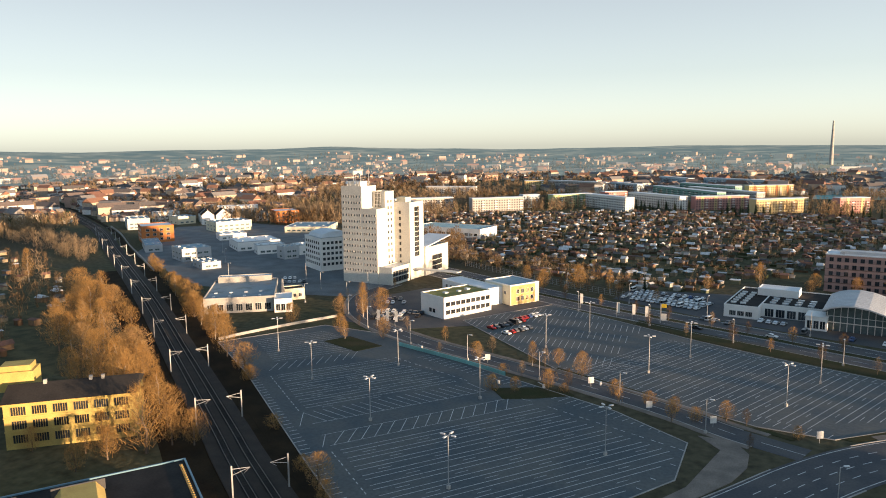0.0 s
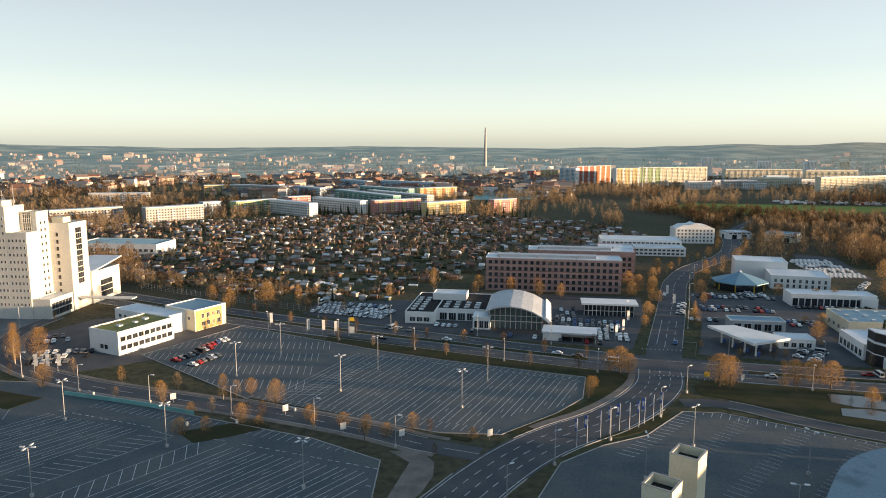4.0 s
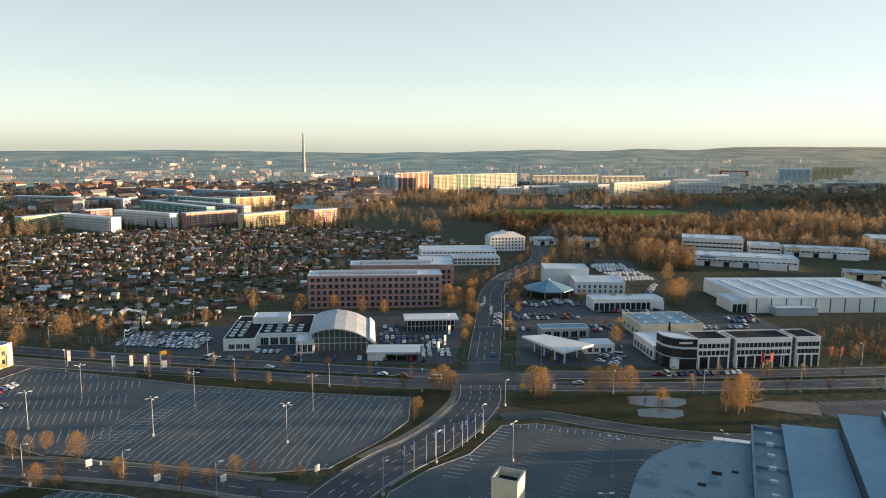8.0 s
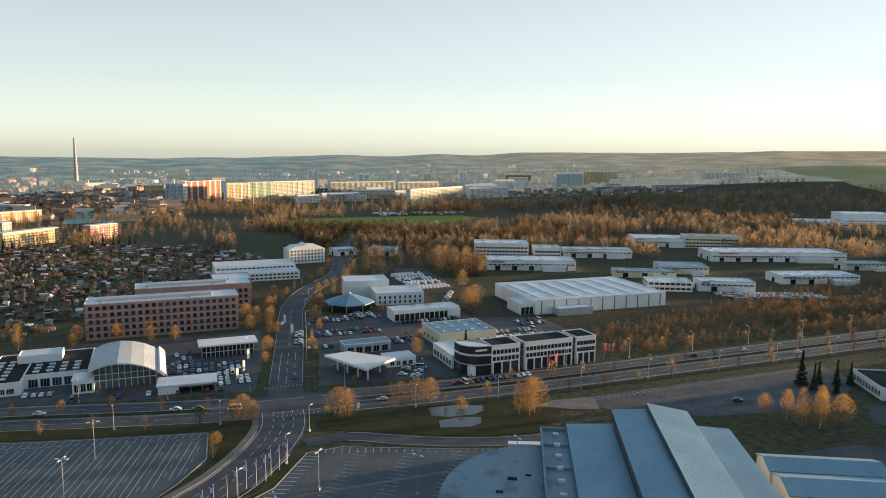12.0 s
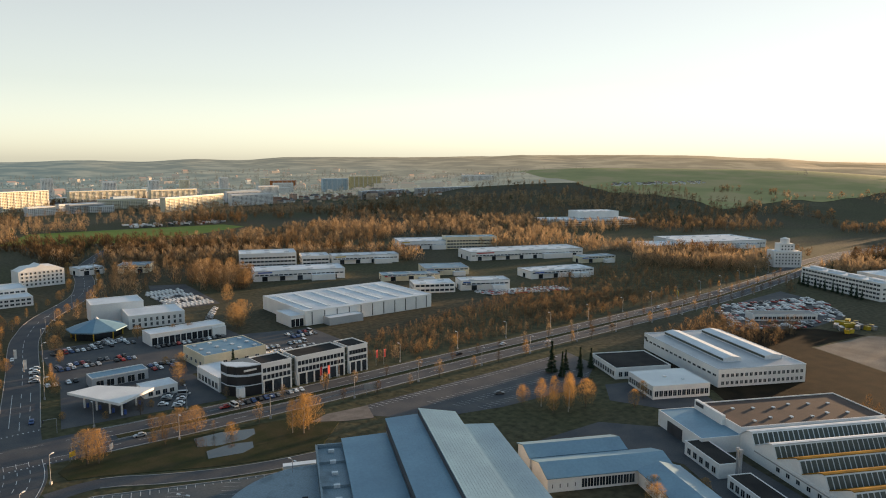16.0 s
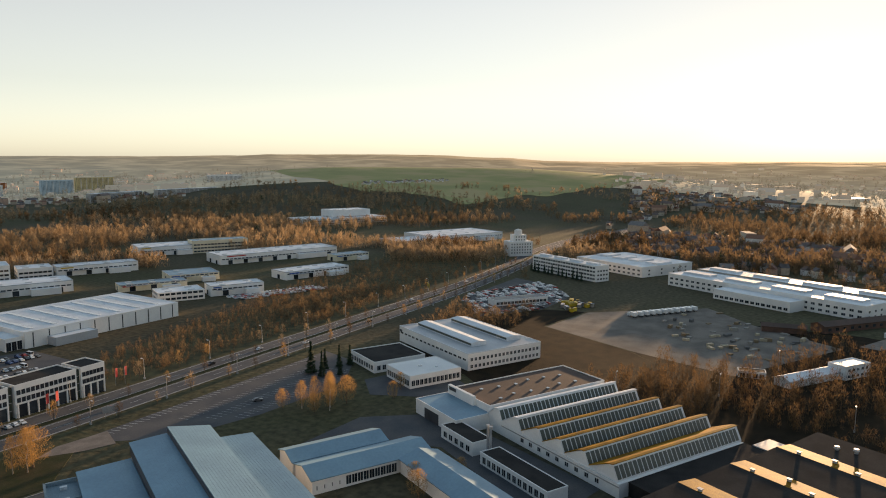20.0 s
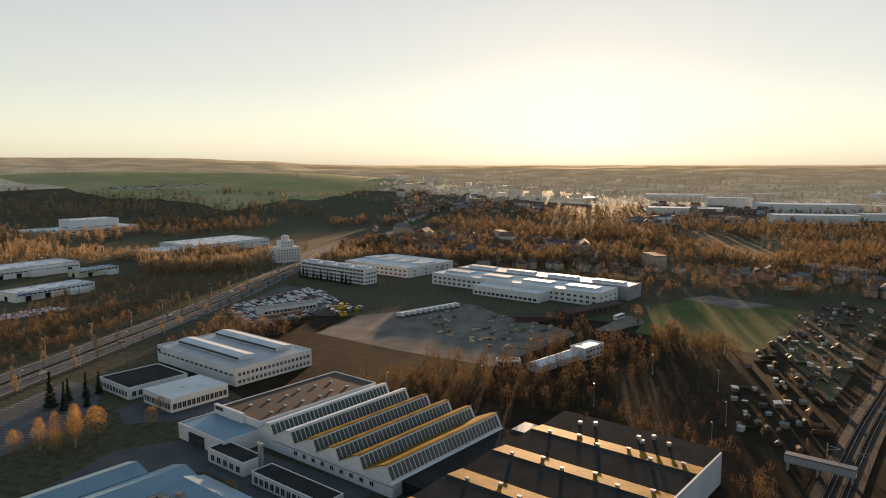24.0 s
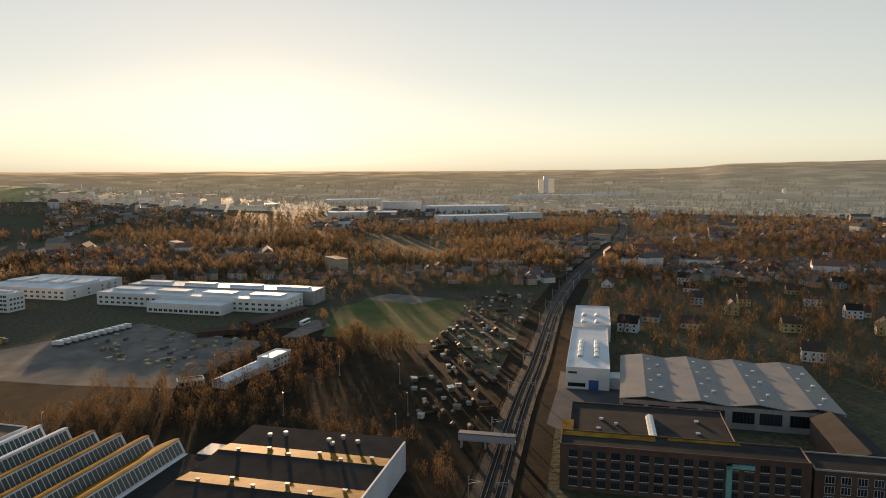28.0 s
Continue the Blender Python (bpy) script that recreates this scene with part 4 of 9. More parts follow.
for x in (14, 29):
    bm = bmesh.new()
    prism(bm, [(x, 9.65), (x + 9, 9.65), (x + 7.5, 11.6), (x + 1.5, 11.6)], 6, 20)
    part("ridge_light", recalc(bm), YELLOWWALL, b)
    part("ridge_frame", boxes((x - 0.2, x + 9.2, 5.7, 6, 9.65, 11.8), (x - 0.2, x + 9.2, 20, 20.3, 9.65, 11.8)), DARKFRAME, b)
bm = bmesh.new()
for i in range(22):
    box(bm, 52.4, 53, 0.6 + i * 1.05, 1.1 + i * 1.05, 9.65, 10.0)
part("gutter_block", bm, CHIMBRICK, b)

# car dealer with the arched hall
b = building("car_dealer", -66, 317, 0, "white flat-roofed car dealer workshop with black roof", group="car dealers")
volume(b, 0, 0, 14, 44, 5.2, WHITE, DARKROOF, 0.5, rows=[("f", 1, 1, 3, 3, 2, 2.6, 2.0, 3)])
volume(b, 14.02, 8, 24, 36, 5.4, WHITE, DARKROOF, 0.5, rows=[("f", 0.3, 1, 3, 5, 1, 3.4, 3.4, 2)])
volume(b, 9, 27, 17, 11, 8.5, WHITE, PALEROOF, 0.4, z=5.6)
roof_units(b, 38, 44, 5.5, [(3 + 4 * (i % 2), 5 + 5 * (i // 2), 2.2, 1.4, 0.5) for i in range(12)] + [(18 + 5 * (i % 4), 12 + 5 * (i // 4), 2.4, 1.4, 0.5) for i in range(12)])
arch = building("arched_showroom", -27, 313, 0, "glass showroom under a silver arched roof", group="car dealers")
prof = [(0, 9.0), (3, 10.6), (7, 11.6), (11, 11.9), (16, 11.3), (21, 9.8), (25.5, 7.4), (28.5, 5.2)]
bm = bmesh.new()
prism(bm, prof + [(a, z - 0.6) for a, z in prof[::-1]], -4.5, 33)
part("arched_roof", recalc(bm), GREYMETAL, arch, "silver sheet metal arched roof")
bm = bmesh.new()
prism(bm, [(26.5, 6.9), (27.3, 7.6), (29.6, 5.4), (28.6, 4.9)], -4.6, 33.2)
part("eave_band", recalc(bm), WHITE, arch)
bm = bmesh.new()
prism(bm, [(1, 0), (26, 0), (26, 6.2), (21, 9.0), (16, 10.6), (11, 11.2), (7, 10.9), (3, 9.9), (1, 8.9)], 1, 32)
part("glass_wall", recalc(bm), SHOPGLASS, arch)
bm = bmesh.new()
for (a0, z0), (a1, z1) in zip(prof, prof[1:]):
    prism(bm, [(a0, z0 + 0.01), (a1, z1 + 0.01), (a1, z1 + 0.12), (a0, z0 + 0.12)], -0.08, 0.08)
seam = mesh_from(recalc(bm), "roof_seam", PALEROOF)
for k in range(1, 12):
    part("roof_seam", seam, None, arch, at=pose(0, -4.5 + 37.5 * k / 12, 0))
me = mesh_from(boxes((-0.12, 0.12, -0.1, 0.1, 0, 1)), "mullion", FRAME)
for i in range(11):
    part("mullion", me, None, arch, at=pose(1.5 + i * 2.4, 0.9, 0) @ Matrix.Diagonal((1, 1, 6.0 + 4.5 * math.sin(math.pi * min(1, (i + 1.5) / 11)), 1)))
part("transom", boxes((1, 26, 0.8, 1.0, 3.4, 3.7), (1, 26, 0.8, 1.0, 6.0, 6.2)), FRAME, arch)
part("entrance_block", boxes((-6, 2, -2.5, 8, 0, 5.6), (-6.2, 2.2, -2.7, 8.2, 5.6, 5.9)), WHITE, arch)
window_rows(arch, 8, 8, [("f", 0.8, 1, 3, 3, 0.5, 1.8, 3.2)], at=pose(-6, -2.5, 0))
b = building("glass_pavilion", 19, 346, 0, "low glass sales pavilion with a flat white roof", group="car dealers")
part("roof", boxes((-1.5, 26, -1.5, 11, 5.6, 6.4)), WHITE, b)
part("wall", boxes((0, 24, 0, 9.5, 0, 5.6)), GLASS, b)
for i in range(13):
    part("mullion", me, None, b, at=pose(i * 2, -0.05, 0) @ Matrix.Diagonal((1, 1, 5.6, 1)))
part("transom", boxes((0, 24, -0.12, 0.0, 2.4, 2.6)), FRAME, b)
b = building("open_garage", -1, 297, -4, "low white used-car shelter with a pale flat roof", group="car dealers")
part("roof", boxes((-0.5, 23, -0.5, 11.5, 3.4, 4.1)), PALEROOF, b)
part("wall", boxes((0, 22.5, 8, 8.3, 0, 3.4), (0, 0.3, 0, 8, 0, 3.4), (22.2, 22.5, 0, 8, 0, 3.4), (0, 8, 0.4, 0.7, 0, 3.4)), WHITE, b)
for i in range(4):
    part("post", boxes((-0.12, 0.12, -0.12, 0.12, 0, 3.4)), STEEL, b, at=pose(8 + i * 4.6, 0.2, 0))

# red brick offices
for nm, x, y, w, d, h, end in (("brick_offices", -35, 399, 77, 17, 19, 0), ("brick_offices", -12, 444, 66, 17, 17.5, 1)):
    b = building(nm, x, y, 0, "long red brick office building with rows of square windows", group="brick offices")
    n = 5 if end == 0 else 4
    volume(b, 0, 0, w, d, h, REDBRICK, PALEROOF, 0.5, rows=[("f", 1.4, n, 3.6, int(w / 3.4), 1, 1.7, 1.9), ("r", 1.4, n, 3.6, 4, 1, 1.7, 1.9), ("l", 1.4, n, 3.6, 4, 1, 1.7, 1.9)], frame=DARKFRAME, coping=PALEROOF)
    part("plant_deck", boxes((6, w - 14, 5, 12, h + 0.12, h + 1.6)), GREYMETAL, b)
    for k in range(6):
        part("roof_vent", boxes((-0.5, 0.5, -0.5, 0.5, 0, 1.6)), STEEL, b, at=pose(w * (k + 0.7) / 7, 3 + (k % 2) * 10, h + 0.12))
    for z in (4.6, 8.2, 11.8):
        part("string_course", boxes((-0.05, w + 0.05, -0.09, 0.02, z, z + 0.25)), DARKBRICK, b)
b = simple("brick_offices", 34, 470, 0, 24, 24, 15.5, REDBRICK, PALEROOF, "rounded end wing of the brick offices", rows=[("r", 1.4, 4, 3.6, 6, 1, 1.7, 1.9), ("f", 1.4, 4, 3.6, 5, 1, 1.7, 1.9)], frame=DARKFRAME)
b = building("school_hall", 42, 545, 0, "long white two-storey hall with ribbon windows")
volume(b, 0, 0, 62, 18, 6, WHITE, PALEROOF, 0.5, rows=[("f", 1.2, 2, 2.7, 18, 1, 2.2, 1.3), ("r", 1.2, 1, 3, 3, 1, 2, 1.4)])
volume(b, 0, 18.04, 62, 26, 9.2, WHITE, PALEROOF, 0.7, rows=[("f", 6.8, 1, 3, 18, 1, 2.4, 1.2), ("r", 2, 2, 3, 5, 2, 2, 1.4)])
b = building("corner_hotel", 109, 620, 6, "white four-storey house with a stepped hipped gable")
volume(b, 0, 0, 33, 18, 12.6, WHITE, PALEROOF, 0.3, rows=[("f", 1.6, 4, 2.9, 10, 1, 1.3, 1.6), ("r", 1.6, 4, 2.9, 5, 1, 1.3, 1.6)])
bm = bmesh.new()
prism(bm, [(0.5, 12.7), (32.5, 12.7), (27, 15.5), (20, 15.8), (16.5, 17.6), (13, 15.8), (6, 15.5)], 1, 17)
part("hipped_roof", recalc(bm), WHITE, b)

# dealer and petrol station across the street
b = building("car_dealer", 118, 458, -8, "white dealer hall with pale sheet roof", group="car dealers")
volume(b, 0, 0, 30, 22, 11.6, WHITE, PALEROOF, 0.5)
volume(b, 17, -25, 32, 24.9, 7.6, WHITE, PALEROOF, 0.5, rows=[("f", 1, 2, 3, 9, 1, 1.2, 2.0), ("r", 1, 1, 3, 5, 1, 2, 2)])
b = building("pyramid_pavilion", 113, 428, 0, "octagonal showroom with a grey-blue pyramid roof", group="car dealers")
bm = bmesh.new()
ring = [(16 * math.cos(math.pi * (k + 0.5) / 4), 16 * math.sin(math.pi * (k + 0.5) / 4)) for k in range(8)]
lo = [bm.verts.new((x, y, 4.4)) for x, y in ring]
up = [bm.verts.new((x, y, 5.0)) for x, y in ring]
apex = bm.verts.new((0, 0, 10))
for k in range(8):
    bm.faces.new((lo[k], lo[(k + 1) % 8], up[(k + 1) % 8], up[k]))
    bm.faces.new((up[k], up[(k + 1) % 8], apex))
bm.faces.new(lo[::-1])
part("pyramid_roof", recalc(bm), BLUEROOF, b)
bm = bmesh.new()
slab(bm, [(x * 0.82, y * 0.82) for x, y in ring], 0, 4.4)
part("glass_wall", recalc(bm), GLASS, b)
for k in range(8):
    x, y = ring[k][0] * 0.84, ring[k][1] * 0.84
    part("column", boxes((x - 0.25, x + 0.25, y - 0.25, y + 0.25, 0, 4.4)), YELLOWPAINT, b)
bm = bmesh.new()
tube(bm, (0, 0, 9.8), (0, 0, 11), 1.4, 0.2, 8)
part("cap", bm, SKYLIGHT, b)
b = simple("car_dealer", 128, 384, 0, 42, 13, 6.2, WHITE, PALEROOF, "low white showroom with a long window front", rows=[("f", 0.4, 1, 3, 13, 0.6, 2.4, 3.8, 1), ("r", 1, 1, 3, 3, 1, 2, 2)], frame=DARKFRAME, group="car dealers")
volume(b, 34, -1.5, 8, 1.46, 5, WHITE, PALEROOF, 0.3)
gas = building("petrol_station", 0, 0, 0, "petrol station with a white angular canopy")
bm = bmesh.new()
slab(bm, [(70, 310), (82, 283), (99, 294), (82, 312)], 5.3, 6.3)
part("canopy", recalc(bm), WHITE, gas)
for x, y in ((75, 305), (78, 299), (81, 292), (84, 287), (88, 300), (92, 295), (83, 306)):
    part("column", boxes((x - 0.3, x + 0.3, y - 0.3, y + 0.3, 0, 5.3)), WHITE, gas)
    part("fuel_pump", boxes((x + 0.8, x + 1.6, y - 0.5, y + 0.5, 0.1, 1.9)), BLUEPAINT, gas)
volume(gas, 97, 300, 14, 10, 4, WHITE, PALEROOF, 0.4, rows=[("f", 0.9, 1, 3, 4, 1, 1.8, 1.8)])
b = simple("car_wash", 84, 328, 0, 24, 9, 4.4, GREYMETAL, BLUEROOF, "grey and white car wash building", rows=[("f", 0.2, 1, 3, 5, 1, 3, 3)], coping=WHITE)
b = simple("trade_hall", 132, 322, 0, 32, 26, 7, OFFWHITE, BLUEROOF, "cream hall with a weathered blue-grey roof", rows=[("f", 2, 1, 3, 5, 2, 2, 1.6), ("l", 2, 1, 3, 4, 2, 2, 1.6)], units=grid_units(32, 26, 4, 3))

# black and white office on the avenue
off = building("glass_office", 138, 275, 0, "three-storey white grid office with a black curved end")
for x, w, cols in ((0, 14.5, 7), (17, 25.5, 13), (44.5, 11, 6)):
    volume(off, x, 0, w, 13, 12.6, WHITE, DARKROOF, 0.6, rows=[("f", 6.0, 2, 3.1, cols, 0.5, 1.3, 1.7)], frame=DARKFRAME)
    n = max(3, cols // 2)
    for i in range(n):
        part("shop_window", window_mesh((w - 1.4) / n - 0.6, 4.8, DARKFRAME, GLASS, 0), None, off, at=pose(x + 0.7 + (w - 1.4) * (i + 0.5) / n, 0, 0.2))
    for i in range(n + 1):
        part("column", boxes((-0.25, 0.25, -0.7, -0.15, 0, 5.4)), WHITE, off, at=pose(x + 0.7 + (w - 1.4) * i / n, 0, 0))
for x in (14.54, 42.54):
    part("glass_joint", boxes((x, x + 1.9, 1.2, 12, 0, 12.4)), GREENGLASS, off)
    for z in (3, 6.2, 9.4):
        part("transom", boxes((x, x + 1.9, 1.1, 1.2, z, z + 0.15)), FRAME, off)
window_rows(off, 55.5, 13, [("r", 1.5, 3, 3.4, 5, 1, 1.3, 1.7)], DARKFRAME)
bm = bmesh.new()
curve = [(-0.04, 0), (-6, 0.6), (-10, 3), (-12.4, 7), (-12.6, 13), (-0.04, 13)]
slab(bm, curve, 0, 13.2)
part("curved_wall", recalc(bm), BLACKPANEL, off, "glossy black curved facade")
for z, hh in ((4.4, 0.35), (8.6, 0.9), (12.9, 0.4)):
    bm = bmesh.new()
    slab(bm, [(x * 1.015, y - 0.12) for x, y in curve[:5]] + [(-12.2, 13), (-5, 8)], z, z + hh)
    part("sill_band", recalc(bm), PALEROOF, off)
part("entrance", boxes((-10.5, -7.6, 0.2, 3, 0, 4.2)), WHITE, off)
part("sign", boxes((-8, -2.2, 0.05, 0.3, 11.0, 11.8)), FRAME, off, "pale unreadable lettering bar")
volume(off, -13.5, 13.1, 12, 24, 6, WHITE, PALEROOF, 0.5, rows=[("l", 1, 1, 3, 6, 1, 2.4, 2.6)])

# big white hall and the trade estate
b = building("warehouse", 216, 372, -3, "very large low white warehouse with a pale ribbed roof", group="trade estate halls")
volume(b, 0, 0, 96, 62, 8.8, WHITE, PALEROOF, 0.3)
seams(b, 0.4, 95.6, 0.4, 61.6, 8.93, 2.6, "x")
for k in range(7):
    part("rooflight_strip", boxes((6 + k * 13, 8 + k * 13, 6, 56, 8.95, 9.2)), SKYLIGHT, b)
pilasters(b, 96, 62, 8.2, 11, "f", DARKFRAME, 0.6)
volume(b, -9, 2, 8.96, 20, 6.5, WHITE, PALEROOF, 0.4, rows=[("f", 0.2, 1, 3, 3, 0.3, 2.2, 4.4)], frame=DARKFRAME)
volume(b, 12, -8, 24, 7.96, 4.4, GREYMETAL, PALEROOF, 0.3)
ESTATE = [(285, 610, -24, 52, 30, 13, 0, 3), (338, 588, -24, 26, 24, 9, 0, 2), (262, 535, -23, 76, 30, 8.2, 0, 1), (365, 578, -24, 66, 20, 8, 0, 1), (484, 626, -28, 60, 40, 9, 0, 1), (530, 598, -28, 60, 22, 13, 1, 3), (485, 510, -22, 128, 36, 8.6, 0, 1),
          (450, 398, -18, 64, 24, 6.4, 0, 1), (333, 412, -29, 32, 22, 6.5, 0, 2), (368, 398, -29, 40, 18, 7.4, 0, 1), (392, 470, -28, 40, 30, 6, 1, 1), (345, 470, -28, 50, 16, 5, 1, 1), (692, 440, -25, 60, 44, 6, 2, 1), (740, 420, -25, 110, 66, 8.6, 0, 1),
          (839, 704, -24, 150, 60, 9, 0, 2), (905, 700, -24, 70, 40, 20, 0, 3), (560, 430, -20, 40, 16, 6, 1, 1), (160, 655, 10, 22, 18, 6, 0, 1), (190, 650, -30, 26, 20, 7, 1, 1)]
for x, y, a, w, d, h, k, n in ESTATE:
    b = simple("trade_hall", x, y, a, w, d, h, (WHITE, OFFWHITE, CONCRETE)[k], (PALEROOF, BLUEROOF, PALEROOF)[k], ("white flat-roofed industrial hall with pale roof", "cream office wing with window rows", "grey low loading shed")[k],
               rows=[("f", 0.15, 1, 3.6, max(2, int(w / 15)), 2, 4.2, 3.8, 0), ("f", 4.6, 1, 3, int(w / 4), 1, 3.0, 0.9, 0), ("l", 0.15, 1, 3.6, max(1, int(d / 16)), 2, 3.8, 3.6, 0)] if n == 1 else [("f", 1.3, n, 3.5, int(w / 3.6), 0.8, 3.0, 1.5, 0), ("l", 1.3, n, 3.5, int(d / 5), 1, 2.6, 1.5)],
               frame=GREYMETAL, coping=GREYMETAL if n == 1 else None, units=grid_units(w, d, max(2, int(w / 16)), 2, 4.5, 1.2, 0.5), group="trade estate halls")
    if n == 1 and w > 38:
        volume(b, w * 0.62, -6, w * 0.26, 5.96, h * 0.55, WHITE, PALEROOF, 0.25)
        part("canopy", boxes((w * 0.1, w * 0.42, -2.4, -0.05, 4.3, 4.6)), GREYMETAL, b)
        part("facade_band", boxes((w * 0.05, w * 0.2, -0.14, -0.08, h - 1.5, h - 0.5)), (YELLOWPAINT, BLUEPAINT, REDPAINT)[int(w) % 3], b, "coloured sign band without lettering")
simple("trade_hall", 441, 202, -39, 42, 11, 4.2, WHITE, ROOFGREY, "long low car dealer shed with a window band", rows=[("f", 1.0, 1, 3, 14, 1, 2.2, 1.8)], parapet=0.3, group="trade estate halls")
mill = building("grain_mill", 684, 296, -45, "tall white stepped mill tower beside the avenue")
volume(mill, 0, 0, 26, 18, 15, WHITE, PALEROOF, 0.5, rows=[("f", 3, 4, 3, 8, 1, 1.2, 1.4)])
volume(mill, 6, 3, 14, 12, 22, WHITE, PALEROOF, 0.5, z=15.2, rows=[("f", 16.5, 2, 3, 4, 1, 1.2, 1.4)])
bm = bmesh.new()
tube(bm, (13, 9, 22.2), (13, 9, 27), 4.2, 4.2, 14)
tube(bm, (13, 9, 27), (13, 9, 28.4), 4.4, 0.4, 14)
part("roof_tank", bm, WHITE, mill)

# exhibition hall in front
FAC = -28.5
hall = building("exhibition_hall", 135, 181, FAC, "large hall with stepped blue-grey sheet metal roofs", group="exhibition halls")
bm = boxes((0, 10.5, -96, 0, 0, 16.6))
part("wall", bm, GREYMETAL, hall)
part("wall", boxes((23.05, 36, -96, -0.5, 0, 12.2)), GREYMETAL, hall)
part("wall", boxes((-14.4, -0.05, -96, -3, 0, 12.2)), GREYMETAL, hall)
for x0, x1, z0, z1, y1, lab in ((-14.9, -0.4, 12.3, 13.0, -2.6, "a"), (-0.35, 10.6, 16.7, 17.4, 0.4, "b"), (10.65, 23.4, 19.3, 17.2, 0.6, "c"), (23.45, 36.5, 13.0, 12.3, -0.2, "d")):
    bm = bmesh.new()
    prism(bm, [(x0, z0 - 0.4), (x1, z1 - 0.4), (x1, z1), (x0, z0)], -96.5, y1)
    part("roof", recalc(bm), BLUEROOF, hall, "blue-grey sheet metal roof")
    bm = bmesh.new()
    for k in range(1, int((x1 - x0) / 0.9)):
        u = k * 0.9 / (x1 - x0)
        x, z = x0 + k * 0.9, z0 + (z1 - z0) * u
        box(bm, x - 0.03, x + 0.03, -96.4, y1 - 0.1, z - 0.02, z + 0.022)
    part("roof_seam", bm, BLUEROOF, hall)
part("wall", boxes((10.7, 23, -96, 0, 0, 16.9)), GREYMETAL, hall)
part("clerestory", boxes((-0.3, -0.05, -96, -0.5, 13.4, 16.4)), DARKFRAME, hall)
part("clerestory", boxes((10.45, 10.62, -96, 0, 17.45, 18.9)), DARKFRAME, hall)
part("gutter", boxes((23.38, 23.9, -96.4, 0.4, 12.6, 13.3)), FRAME, hall)
part("flat_annex", boxes((-23, -14.45, -96, -5, 0, 10.6), (-23.2, -22.6, -96.2, -4.8, 10.6, 11.8), (-23, -14.9, -5.4, -4.8, 10.6, 11.8), (-23, -14.9, -17.4, -17, 10.6, 11.4), (-23, -14.9, -33.4, -33, 10.6, 11.4)), FOYERROOF, hall)
for k in range(8):
    part("roof_hatch", boxes((-0.9, 0.9, -0.5, 0.5, 0, 0.9)), SKYLIGHT, hall, at=pose(-18.5, -9 - 8 * k, 10.62))
bm = bmesh.new()
arc = [(-23.05, -12)] + [(-23.05 - 27 * math.sin(math.pi / 2 * k / 10), -46 + 34 * math.cos(math.pi / 2 * k / 10)) for k in range(1, 11)] + [(-50.05, -90), (-23.05, -90)]
slab(bm, arc, 0, 7.6)
part("curved_foyer", recalc(bm), GREYMETAL, hall)
bm = bmesh.new()
slab(bm, [(-23.1, -11)] + [(-23.1 - 28 * math.sin(math.pi / 2 * k / 10), -46 + 35 * math.cos(math.pi / 2 * k / 10)) for k in range(1, 11)] + [(-51.1, -90), (-23.1, -90)], 7.6, 8.1)
part("foyer_roof", recalc(bm), FOYERROOF, hall, "teal-grey membrane roof with dark water stains")
for x, y, s in ((-33, -36, 2.6), (-28, -33, 1.6), (-36, -44, 2.0)):
    part("roof_stain_tray", boxes((x, x + s, y, y + s * 0.6, 8.1, 8.35)), DARKROOF, hall)
bm = bmesh.new()
for k in range(12):
    box(bm, -23 - 26.9 * math.sin(math.pi / 2 * k / 11) - 0.2, -23 - 26.9 * math.sin(math.pi / 2 * k / 11) + 0.2, -46 + 34.1 * math.cos(math.pi / 2 * k / 11) - 0.1, -46 + 34.1 * math.cos(math.pi / 2 * k / 11) + 0.25, 0, 7.5)
part("foyer_mullion", bm, FRAME, hall)
for k in range(5):
    part("ventilation_unit", boxes((-1.6, 1.6, -1.2, 1.2, 0, 1.8), (-1.2, 1.2, -0.8, 0.8, 1.8, 2.1)), GREYMETAL, hall, at=pose(39.5, -10 - 12 * k, 0))
for nm, x, y, s, h in (("stair_shaft", 31.5, 149.5, 6.2, 18), ("stair_shaft", 24.2, 137.5, 6.2, 16.4)):
    b = thing(nm, pose(x, y, 0, 0, 0, FAC), "cream concrete shaft with a sunken dark roof", "tower", "stair shafts of the hall")
    part("wall", boxes((-s / 2, s / 2, -s / 2, -s / 2 + 0.35, 0, h), (-s / 2, s / 2, s / 2 - 0.35, s / 2, 0, h), (-s / 2, -s / 2 + 0.35, -s / 2 + 0.35, s / 2 - 0.35, 0, h), (s / 2 - 0.35, s / 2, -s / 2 + 0.35, s / 2 - 0.35, 0, h)), OFFWHITE, b)
    part("roof", boxes((-s / 2 + 0.36, s / 2 - 0.36, -s / 2 + 0.36, s / 2 - 0.36, h - 2.2, h - 1.8)), DARKROOF, b)
    part("coping", boxes((-s / 2 - 0.08, s / 2 + 0.08, -s / 2 - 0.08, -s / 2 + 0.4, h, h + 0.12), (-s / 2 - 0.08, s / 2 + 0.08, s / 2 - 0.4, s / 2 + 0.08, h, h + 0.12), (-s / 2 - 0.08, -s / 2 + 0.4, -s / 2 + 0.4, s / 2 - 0.4, h, h + 0.12), (s / 2 - 0.4, s / 2 + 0.08, -s / 2 + 0.4, s / 2 - 0.4, h, h + 0.12)), CONCRETE, b)
low = building("hall_annex", 171, 152, FAC, "low L-shaped annex with pitched blue-grey roofs", group="exhibition halls")


